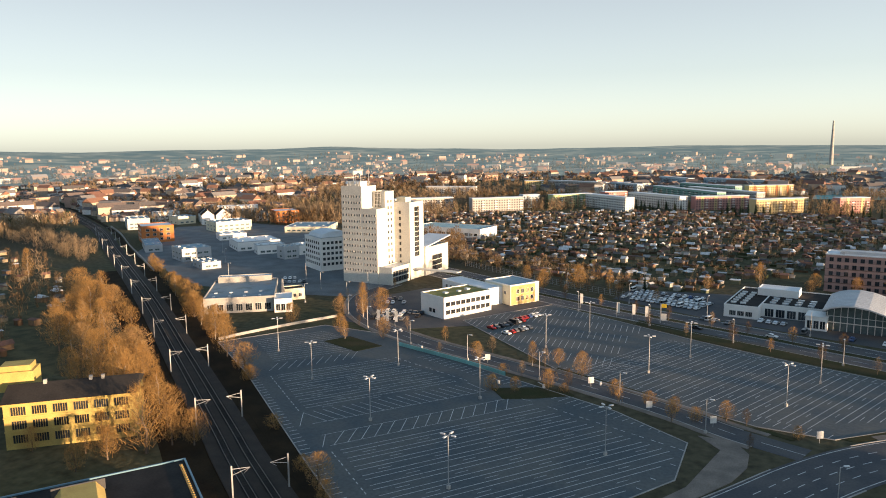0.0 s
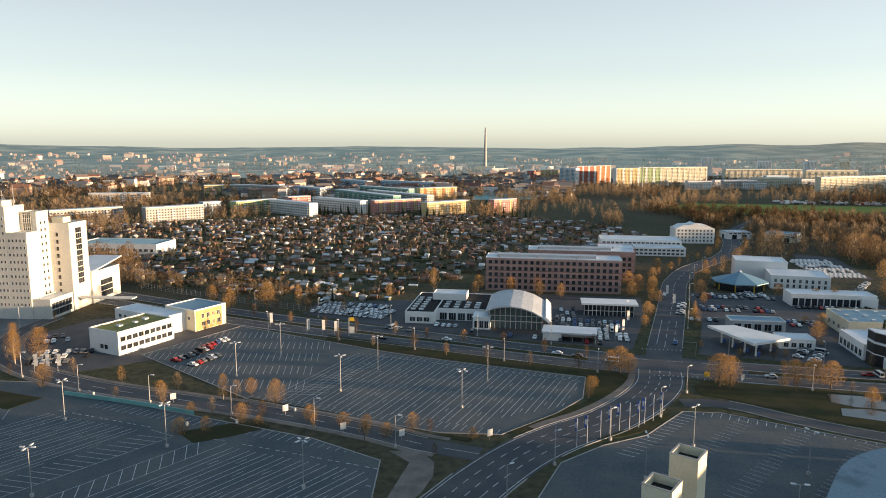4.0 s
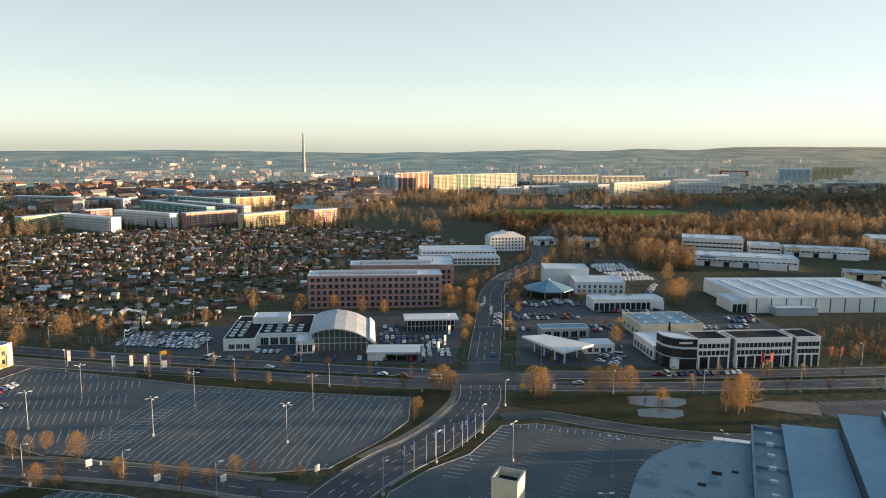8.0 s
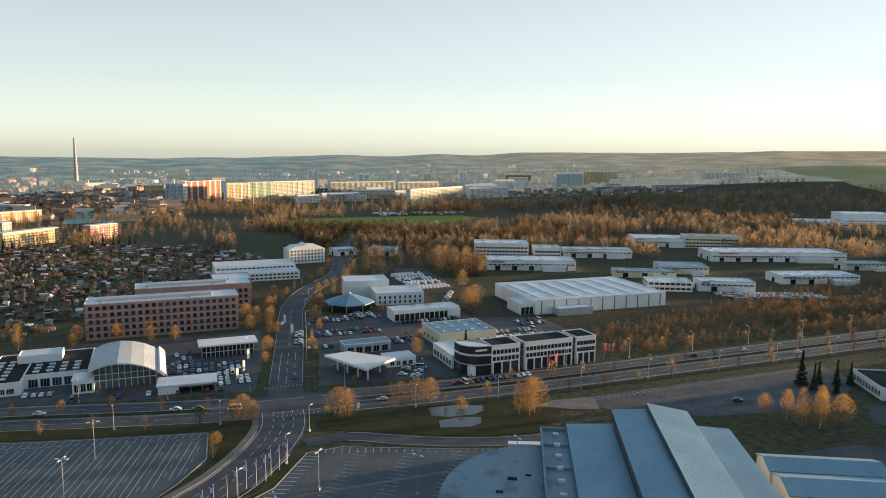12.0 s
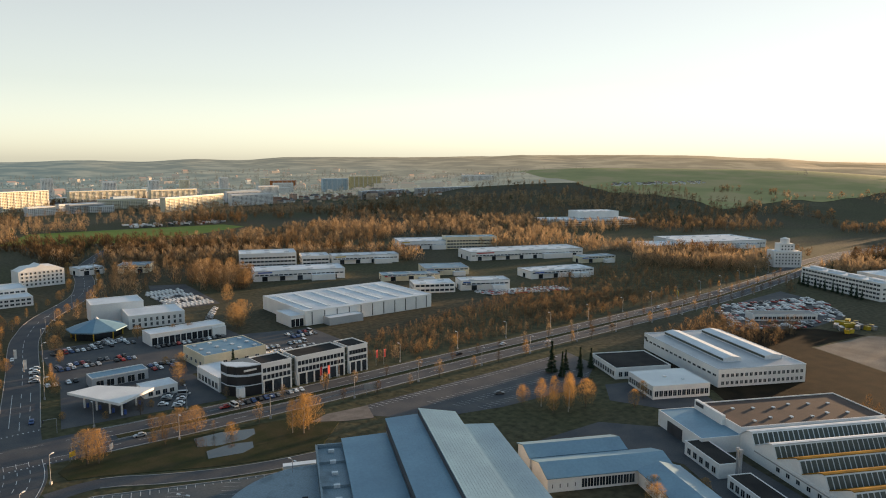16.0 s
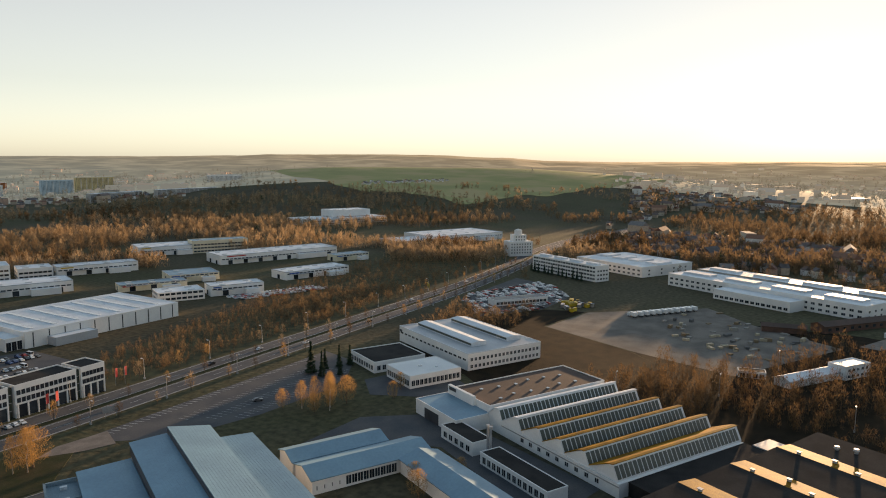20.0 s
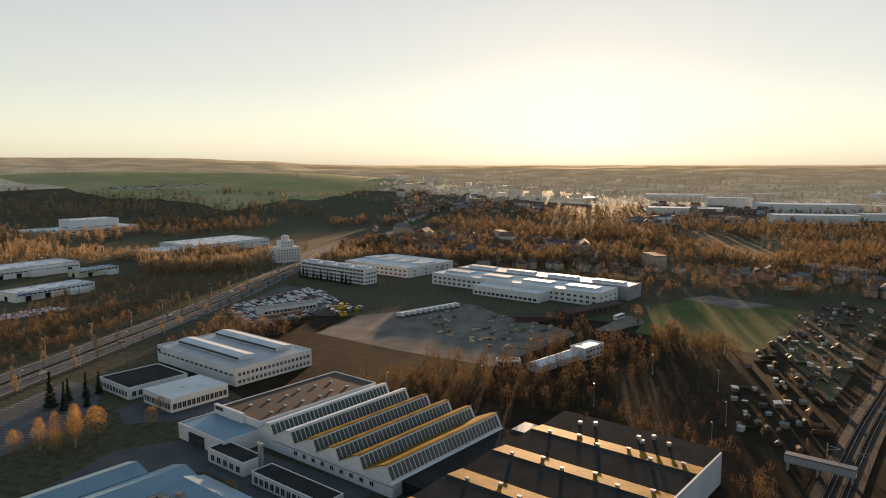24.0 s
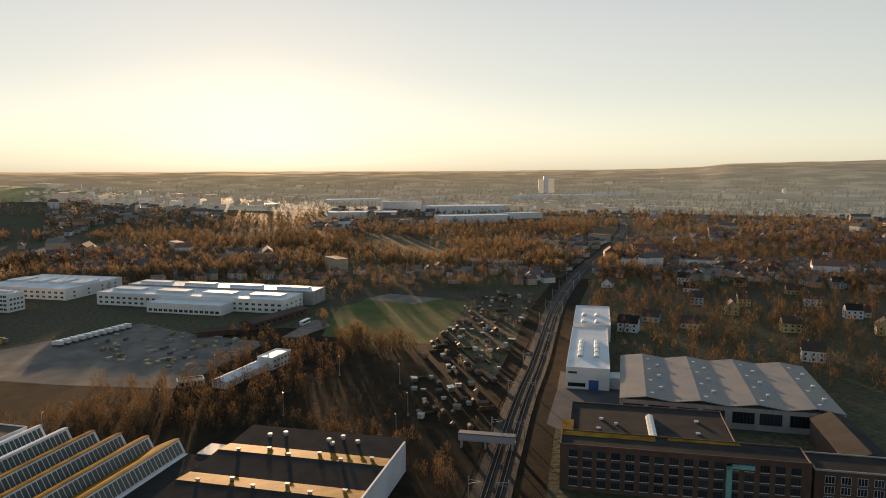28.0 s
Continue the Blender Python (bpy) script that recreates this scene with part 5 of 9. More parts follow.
def gable(parent, x0, x1, y0, y1, eave, ridge, wall, roof, along="x", over=0.5, rows=()):
    """A pitched-roof volume whose ridge runs along x or y."""
    bm = bmesh.new()
    a0, a1, c0, c1 = (y0, y1, x0, x1) if along == "x" else (x0, x1, y0, y1)
    mid = (a0 + a1) / 2
    prism(bm, [(a0, 0), (a1, 0), (a1, eave), (mid, ridge), (a0, eave)], c0, c1, axis="x" if along == "x" else "y")
    part("wall", recalc(bm), wall, parent)
    k = (ridge - eave) / (mid - a0) * over
    for s in (-1, 1):
        e = a0 - over if s < 0 else a1 + over
        bm = bmesh.new()
        prism(bm, [(e, eave - k + 0.05), (mid, ridge + 0.05), (mid, ridge + 0.3), (e, eave - k + 0.3)], c0 - over, c1 + over, axis="x" if along == "x" else "y")
        part("roof", recalc(bm), roof, parent)


gable(low, 0, 42, -20, -6, 4.6, 6.6, WHITE, BLUEROOF, "x")
gable(low, 0, 34, -4, 8, 4.4, 6.2, WHITE, BLUEROOF, "x")
gable(low, 30, 44, -76, -20.6, 4.6, 6.6, WHITE, BLUEROOF, "y")
window_rows(low, 42, 14, [("f", 1.4, 1, 3, 4, 1, 1.2, 1.2)], at=pose(0, -20, 0) @ Matrix.Diagonal((0.25, 1, 1, 1)))
for k in range(9):
    part("window", window_mesh(1.7, 2.8, FRAME, GLASS, 1), None, low, at=pose(12 + 2 * k, -20, 0.8))
for k in range(5):
    part("window", window_mesh(1.4, 1.8, FRAME, GLASS, 1), None, low, at=pose(44, -24 - 3.5 * k, 1.6, 0, 0, 90))

# sawtooth factory
SAW = pose(233, 113, 0, 0, 0, -119)
saw = thing("sawtooth_factory", SAW, "white factory with six glazed sawtooth roof bays", "building")
part("wall", boxes((-1, 66, 4, 64, 0, 4.6)), WHITE, saw)
tops = [(4.8, 4.0), (16.0, 4.0), (27.5, 4.2), (38.5, 4.2), (49.5, 4.4), (61.5, 4.6)]
prev = -1.0
for k, (x, y) in enumerate(tops):
    right = x + 3.2
    bm = bmesh.new()
    prism(bm, [(prev, 4.6), (prev, 5.4), (x - 1.5, 8.6), (x, 9.2), (x + 1.0, 9.2), (right, 5.0), (right, 4.6)], y, 64.5)
    part("sawtooth_wall", recalc(bm), WHITE, saw)
    bm = bmesh.new()
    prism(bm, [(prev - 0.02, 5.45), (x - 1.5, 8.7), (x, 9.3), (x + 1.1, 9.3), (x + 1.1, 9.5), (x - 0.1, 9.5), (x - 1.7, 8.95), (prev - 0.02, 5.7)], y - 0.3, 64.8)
    # From the third bay on, the slope's gold is painted sun gleam.
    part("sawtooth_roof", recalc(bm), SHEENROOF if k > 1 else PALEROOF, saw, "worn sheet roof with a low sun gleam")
    n = 30
    dy = (64.0 - y - 0.6) / n
    ang = math.degrees(math.atan2(4.2, 2.2))
    gm = WINDOWS.setdefault(("saw", k > 99), mesh_from(boxes((0.05, dy - 0.4, -0.02, 0.05, 0.25, 4.3)), "glass_pane", GREENGLASS))
    for j in range(n):
        part("glass_pane", gm, None, saw, at=Matrix.Translation((right + 0.1, y + 0.3 + j * dy, 5.0)) @ pose(0, 0, 0, 0, 0, 90) @ pose(0, 0, 0, -(ang - 90) * -1, 0, 0))
    prev = right
part("low_roof", boxes((66.05, 80, 8, 64, 0, 4.2), (65.9, 80.1, 7.8, 64.2, 4.2, 4.5)), DARKROOF, saw)
part("canopy_roof", boxes((69, 82, 64.5, 74, 4.4, 4.8)), BLUEROOF, saw)
for k in range(9):
    part("window", window_mesh(1.6, 1.4, FRAME, GLASS, 1), None, saw, at=pose(20 + 4.6 * k, 4.0, 1.5))
part("plinth_band", boxes((8, 66, 3.85, 4.0, 3.4, 3.75)), CONCRETE, saw)
b = thing("brown_roof_hall", SAW, "white hall with a rust-brown flat roof", "building")
volume(b, -27, 5, 25.9, 60, 7.8, WHITE, BROWNROOF, 0.5)
volume(b, -29, -11, 29, 15.9, 5.6, WHITE, BLUEROOF, 0.3)
part("gable_board", boxes((-28, -10, 3.6, 4.9, 5.6, 9.4)), WHITE, b)
part("sign", boxes((-27, -22, 3.45, 3.6, 7.6, 8.9)), DARKFRAME, b, "dark unreadable sign panel")
roof_units(b, 1, 1, 7.9, [(-19 + 11 * (i % 2) + (i * 5) % 3, 14 + 8 * (i // 2), 1.1, 0.9, 0.35) for i in range(12)])
part("gate", boxes((-22, -12, -11.2, -10.9, 0, 4.2)), DARKFRAME, b)
b = thing("gatehouse", SAW, "low white gatehouse with a dark flat roof", "building")
volume(b, -2, -16, 20, 8, 4.6, WHITE, DARKROOF, 0.3, rows=[("f", 1, 1, 3, 5, 1, 2.0, 2.0)])
volume(b, 24, -17, 34, 8, 4.0, WHITE, DARKROOF, 0.3, rows=[("f", 0.8, 1, 3, 12, 1, 1.7, 2.2)])
for x in (20, 21.6):
    bm = bmesh.new()
    tube(bm, (x, -11, 0), (x, -11, 10.5), 0.45, 0.45, 10)
    tube(bm, (x, -11, 10.5), (x, -11, 11), 0.7, 0.6, 10)
    part("flue", bm, STEEL, b, "shiny steel flue")
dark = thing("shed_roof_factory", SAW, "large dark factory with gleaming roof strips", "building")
part("wall", boxes((81, 139.5, -40, 77, 0, 8.4)), DARKBRICK, dark)
part("side_wall", boxes((139.5, 140.1, -40, 78, 0, 10.4)), PALEROOF, dark)
# Gold strips have the sun's gleam painted in; dark felt lies between.
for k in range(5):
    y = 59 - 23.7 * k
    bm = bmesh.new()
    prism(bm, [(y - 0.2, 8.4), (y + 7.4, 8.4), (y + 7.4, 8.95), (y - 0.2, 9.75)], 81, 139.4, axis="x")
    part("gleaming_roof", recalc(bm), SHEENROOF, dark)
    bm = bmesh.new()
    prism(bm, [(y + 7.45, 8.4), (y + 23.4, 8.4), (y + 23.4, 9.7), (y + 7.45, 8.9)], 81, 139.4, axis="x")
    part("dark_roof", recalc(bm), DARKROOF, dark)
    for j in range(6):
        hood = part("roof_hood", boxes((-0.5, 0.5, -0.4, 0.4, -0.3, 0.7), (-0.75, 0.75, -0.6, 0.6, 0.7, 0.9)), GREYMETAL, dark, at=pose(88 + 9 * j, y + 0.6 + (j % 2) * 4, 9.6 - (j % 2) * 0.4))
for x, y, h in ((92, 74, 1.5), (97, 76, 1.9), (114, 74, 1.7), (118, 77, 2.0), (124, 75, 1.6), (116, 72, 1.4)):
    bm = bmesh.new()
    tube(bm, (x, y, 8.4), (x, y, 8.4 + h), 0.6, 0.6, 8)
    tube(bm, (x, y, 8.4 + h), (x, y, 9 + h), 1.0, 0.8, 8)
    part("roof_fan", bm, STEEL, dark)

# white works hall with monitors, and the low pair
b = thing("works_hall", SAW @ pose(-132, 38, 0), "white works hall with raised roof monitors", "building")
volume(b, 0, 0, 68, 45, 8.2, WHITE, GREYMETAL, 0.4, coping=PALEROOF, rows=[("r", 1.2, 2, 3.4, 18, 1, 1.3, 1.5), ("f", 4.6, 1, 3, 16, 1, 2.6, 0.9)])
for y in (9, 31):
    bm = bmesh.new()
    prism(bm, [(y, 8.3), (y + 9, 8.3), (y + 9, 10.2), (y + 4.5, 10.9), (y, 10.2)], 5, 58, axis="x")
    part("roof_monitor", recalc(bm), PALEROOF, b)
    part("monitor_glazing", boxes((5.5, 57.5, y - 0.08, y, 8.9, 9.9)), GREENGLASS, b)
part("sign", boxes((0.5, 3, -0.2, -0.02, 5.5, 6.8)), DARKFRAME, b, "dark unreadable sign panel")
b = thing("works_canteen", SAW @ pose(-110, -2, 0), "white single-storey works building with bitumen roof", "building")
volume(b, 0, 0, 26, 28, 5, WHITE, DARKROOF, 0.5, rows=[("f", 1.2, 1, 3, 9, 1, 1.7, 2.2), ("r", 1.2, 1, 3, 9, 1, 1.7, 2.2)])
b = thing("works_canteen", SAW @ pose(-77, 1, 0), "white single-storey works building with a white roof", "building")
volume(b, 0, 0, 22, 27, 5.6, WHITE, WHITE, 0.3, rows=[("f", 1.2, 1, 3, 10, 0.6, 1.6, 2.4), ("r", 1.2, 1, 3, 12, 0.6, 1.6, 2.4)])
roof_units(b, 22, 27, 5.7, [(10, 12, 1.4, 1.4, 0.4), (15, 18, 1, 1, 0.4)])

# halls beyond the gravel yard
for x0, y0, w, d, h, n, lab in ((-176, 313, 156, 32, 9.6, 30, "long white two-storey works hall with window bands"), (-175, 348, 162, 24, 10.4, 0, "long grey works hall behind the white one"), (-297, 270, 82, 15, 13.4, 24, "white four-storey works office"), (-293, 321, 82, 66, 9, 14, "white flat works hall with roof monitors")):
    b = thing("works_hall", SAW @ pose(x0, y0, 0), lab, "building")
    rows = []
    if n:
        rows = [("f", 1.6, 2 if h < 13 else 4, 3.6 if h < 13 else 3.1, n, 1, 2.6, 1.5), ("r", 1.6, 2 if h < 13 else 3, 3.4, 4, 1, 2.0, 1.4)]
    volume(b, 0, 0, w, d, h, WHITE if n else CONCRETE, PALEROOF, 0.3, rows=rows)
    for k in range(4):
        part("roof_monitor", boxes((w * (k + 0.15) / 4, w * (k + 0.8) / 4, d * 0.35, d * 0.65, h + 0.12, h + 1.6)), PALEROOF, b)
b = thing("works_hall", SAW @ pose(-120, 296, 0), "white low front wing of the works hall", "building")
volume(b, 0, 0, 60, 16.9, 7, WHITE, PALEROOF, 0.3, rows=[("f", 1.2, 1, 3, 14, 1, 2.8, 1.8)])

# low club building by the football pitch
b = thing("club_house", pose(344, 14, 0, 0, 0, -35), "long low club building with a pitched grey roof", "building")
gable(b, 0, 34, 0, 8, 3.4, 5.0, WHITE, PALEROOF)
volume(b, 34.1, -3, 18, 9, 6.4, WHITE, PALEROOF, 0.3, rows=[("f", 1, 2, 2.9, 5, 1, 1.6, 1.2), ("r", 1, 2, 2.9, 2, 1, 1.6, 1.2)])
b = thing("brick_shed", pose(467, 1, 0, 0, 0, -41), "long brown brick shed with a shallow felt roof", "shed")
gable(b, 0, 58, 0, 10, 4.2, 6.0, DARKBRICK, BROWNROOF)
for k in range(9):
    part("window", window_mesh(2.2, 1.6, DARKFRAME, GLASS, 1), None, b, at=pose(4 + 6 * k, 0, 1.4))
b = thing("brick_shed", pose(456, 34, 0, 0, 0, -82), "low brown storage shed with a felt roof", "shed")
gable(b, 0, 24, 0, 9, 3.2, 4.6, DARKBRICK, BROWNROOF)
b = thing("club_house", pose(352, 36, 0, 0, 0, -80), "small white garage row", "building")
volume(b, 0, 0, 12, 6, 3, WHITE, DARKROOF, 0.2, rows=[("f", 0.2, 1, 3, 4, 0.4, 2, 2)])

# white hall, big grey hall and brick works by the tracks
b = thing("white_hall", pose(303, -140, 0, 0, 0, -118), "narrow white hall with domed rooflights", "building")
volume(b, 0, 0, 20, 88, 10, WHITE, PALEROOF, 0.5)
volume(b, 0, 96, 22, 60, 10, WHITE, PALEROOF, 0.5)
for i in range(2):
    for j in range(6):
        y = 24 + 9 * j if j < 4 else 106 + (j - 4) * 20
        bm = bmesh.new()
        prism(bm, [(-1.4, 0), (1.4, 0), (1.1, 0.8), (0, 1.2), (-1.1, 0.8)], -3.6, 3.6)
        part("rooflight", recalc(bm), SKYLIGHT, b, at=pose(6 + 8 * i, y, 10.1))
part("gate", boxes((10.5, 15, -0.15, 0.02, 0, 4.6)), BLUEPAINT, b, "blue roller gate")
part("window_band", boxes((1, 9, -0.1, 0.02, 1.2, 3)), GLASS, b)
part("sign", boxes((1, 5, -0.15, 0.02, 7.4, 8.4)), DARKFRAME, b, "dark unreadable lettering bar")
part("link_roof", boxes((20.1, 30, 3, 13, 0, 5), (20, 30.2, 2.8, 13.2, 5, 5.4)), PALEROOF, b)
big = thing("grey_hall", pose(259, -143, 0, 0, 0, -120), "wide grey-roofed hall with shallow roof folds", "building")
part("wall", boxes((0, 84, 0, 68, 0, 8.8)), CONCRETE, big)
for k in range(4):
    x = 21 * k
    for s in range(2):
        bm = bmesh.new()
        prism(bm, [(x + 10.5 * s, 9.0 + 1.5 * s), (x + 10.5 * (s + 1), 10.5 - 1.5 * s), (x + 10.5 * (s + 1), 10.8 - 1.5 * s), (x + 10.5 * s, 9.3 + 1.5 * s)], -0.8, 68.8)
        part("roof_fold", recalc(bm), ROOFGREY, big)
    for j in range(7):
        part("roof_hood", boxes((-0.7, 0.7, -0.6, 0.6, 0, 0.8)), LAMPHEAD, big, at=pose(x + 13 + 4 * (j % 2), 6 + 9 * j, 9.8))
    part("window", window_mesh(8, 4.4, DARKFRAME, GLASS, 5), None, big, at=pose(x + 5.5, 0, 2.6))
    part("window", window_mesh(8, 4.4, DARKFRAME, GLASS, 5), None, big, at=pose(x + 15.5, 0, 2.6))
bw = thing("brick_works", pose(207, -92, 0, 0, 0, -118), "dark brick works with tall windows and flat roofs", "building")
volume(bw, 0, 0, 74, 13, 14.6, DARKBRICK, DARKROOF, 0.6, rows=[("f", 1.5, 4, 3.2, 16, 2, 2.6, 2.2, 2)], frame=DARKFRAME, coping=DARKBRICK)
me = mesh_from(boxes((-1.4, 1.4, -0.22, 0.02, -0.16, 0)), "window_sill", FRAME)
for r in range(4):
    for k in range(16):
        part("window_sill", me, None, bw, at=pose(2 + 70 * (k + 0.5) / 16, 0, 1.5 + 3.2 * r))
volume(bw, 2, 13.05, 54, 36, 12.6, DARKBRICK, DARKROOF, 0.5)
# Thin gold slabs added to paint the sun's gleam along the roof edge.
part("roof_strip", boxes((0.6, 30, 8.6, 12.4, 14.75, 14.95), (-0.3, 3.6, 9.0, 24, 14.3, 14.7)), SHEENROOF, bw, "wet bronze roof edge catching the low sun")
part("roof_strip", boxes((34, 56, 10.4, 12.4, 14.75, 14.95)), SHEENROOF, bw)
for k in range(5):
    bm = bmesh.new()
    prism(bm, [(-1.4, 0), (1.4, 0), (1.1, 0.9), (0, 1.3), (-1.1, 0.9)], -2.1, 2.1)
    part("rooflight", recalc(bm), SKYLIGHT, bw, at=pose(30, 18 + 4.4 * k, 12.7))
roof_units(bw, 1, 1, 12.7, [(12, 22, 1.2, 1.2, 0.5), (13, 32, 1.2, 1.2, 0.5), (45, 24, 1.2, 1.2, 0.5), (46, 36, 1.2, 1.2, 0.5), (18, 28, 1, 1, 0.5)])
part("lift_frame", boxes((50, 51.6, -1.4, -0.1, 0, 13), (50, 58, -1.4, -0.1, 12, 13)), TEALPANEL, bw, "turquoise steel portal frame")
volume(bw, 76, 4, 40, 14, 11.6, DARKBRICK, DARKROOF, 0.5, rows=[("f", 1.5, 3, 3.2, 8, 2, 2.6, 2.2, 2)], coping=CONCRETE)
gable(bw, 90, 104, 20, 60, 9, 12, DARKBRICK, DARKROOF, "y")

# ---- housing blocks, gardens and the town ----
def joined(name, verts, faces, material, label, category, parent=None, kind="stuff"):
    """One joined mesh of many small pieces."""
    me = bpy.data.meshes.new(name)
    me.from_pydata(verts, [], faces)
    for m in material if isinstance(material, list) else [material]:
        me.materials.append(m)
    ob = new(name, me)
    if parent:
        ob.parent = parent
        ob["kind"] = kind
        return ob
    return tagged(ob, label, category, kind=kind)


def add_box(V, F, m, x0, x1, y0, y1, z0, z1):
    k = len(V)
    for p in ((x0, y0, z0), (x1, y0, z0), (x1, y1, z0), (x0, y1, z0), (x0, y0, z1), (x1, y0, z1), (x1, y1, z1), (x0, y1, z1)):
        V.append(tuple(m @ Vector(p)))
    F += [(k, k + 1, k + 5, k + 4), (k + 1, k + 2, k + 6, k + 5), (k + 2, k + 3, k + 7, k + 6), (k + 3, k, k + 4, k + 7), (k + 4, k + 5, k + 6, k + 7)]


def add_gable(V, F, m, w, d, z0, z1, over=0.4):
    k = len(V)
    for p in ((-w / 2 - over, -d / 2 - over, z0), (w / 2 + over, -d / 2 - over, z0), (w / 2 + over, d / 2 + over, z0), (-w / 2 - over, d / 2 + over, z0), (-w / 2 - over, 0, z1), (w / 2 + over, 0, z1)):
        V.append(tuple(m @ Vector(p)))
    F += [(k, k + 1, k + 5, k + 4), (k + 2, k + 3, k + 4, k + 5), (k, k + 4, k + 3), (k + 1, k + 2, k + 5), (k, k + 3, k + 2, k + 1)]


def slab_block(x, y, ang, w, h, wall, label, d=12, accent=None):
    """A panel-built housing block: wall, roof, stair bays, balconies and joined window rows."""
    b = building("housing_block", x, y, ang, label, group="panel housing blocks")
    b.matrix_basis = pose(x, y, far_height(x, y, math.hypot(x, y)) - 0.5, 0, 0, ang)
    part("wall", boxes((0, w, 0, d, 0, h)), wall, b)
    part("roof", boxes((-0.2, w + 0.2, -0.2, d + 0.2, h, h + 0.5)), PALEROOF, b)
    n = max(2, int(w / 14))
    wide = 0.36 if h > 30 else 0.1
    if accent:
        for k in range(n):
            part("stair_bay", boxes((w * (k + 0.5 - wide) / n, w * (k + 0.5 + wide) / n, -0.25, -0.005, 0, h)), accent, b)
    V, F = [], []
    floors, cols = int(h / 2.9), int(w / 3.2)
    for r in range(floors):
        for c in range(cols):
            cx, z = w * (c + 0.5) / cols, 1.0 + r * 2.85
            add_box(V, F, Matrix(), cx - 0.75, cx + 0.75, -0.32, -0.26, z, z + 1.4)
            add_box(V, F, Matrix(), cx - 0.75, cx + 0.75, d + 0.02, d + 0.08, z, z + 1.4)
        for c in range(int(d / 3.4)):
            cy = d * (c + 0.5) / int(d / 3.4)
            add_box(V, F, Matrix(), w + 0.02, w + 0.08, cy - 0.6, cy + 0.6, 1.0 + r * 2.85, 2.4 + r * 2.85)
    joined("window_grid", V, F, GLASS, "", "", b)
    V, F = [], []
    for r in range(1, floors):
        for k in range(n):
            cx = w * (k + 0.5) / n + w / n * 0.32
            add_box(V, F, Matrix(), cx - 1.4, cx + 1.4, -1.3, -0.02, r * 2.85 + 0.2, r * 2.85 + 1.2)
    joined("balcony_grid", V, F, WHITE, "", "", b)
    return b


TEALWALL = mat("teal_render", (0.24, 0.42, 0.36), (0.20, 0.36, 0.31), rough=0.9, scale=1, bump=0.05, dirt=0.1)
GREYWALL = mat("grey_panel_wall", (0.44, 0.43, 0.41), (0.37, 0.36, 0.35), rough=0.9, scale=1, bump=0.05, dirt=0.12)
BUFFWALL = mat("buff_render", (0.64, 0.50, 0.26), (0.57, 0.44, 0.23), rough=0.9, scale=1, bump=0.05, dirt=0.1)
BLUEWALL = mat("pale_blue_render", (0.42, 0.53, 0.60), (0.36, 0.47, 0.54), rough=0.9, scale=1, bump=0.05, dirt=0.1)
REDWALL = mat("red_render", (0.46, 0.15, 0.10), (0.40, 0.13, 0.09), rough=0.9, scale=1, bump=0.05, dirt=0.1)
LIMEWALL = mat("lime_render", (0.36, 0.46, 0.25), (0.31, 0.40, 0.22), rough=0.9, scale=1, bump=0.05, dirt=0.1)
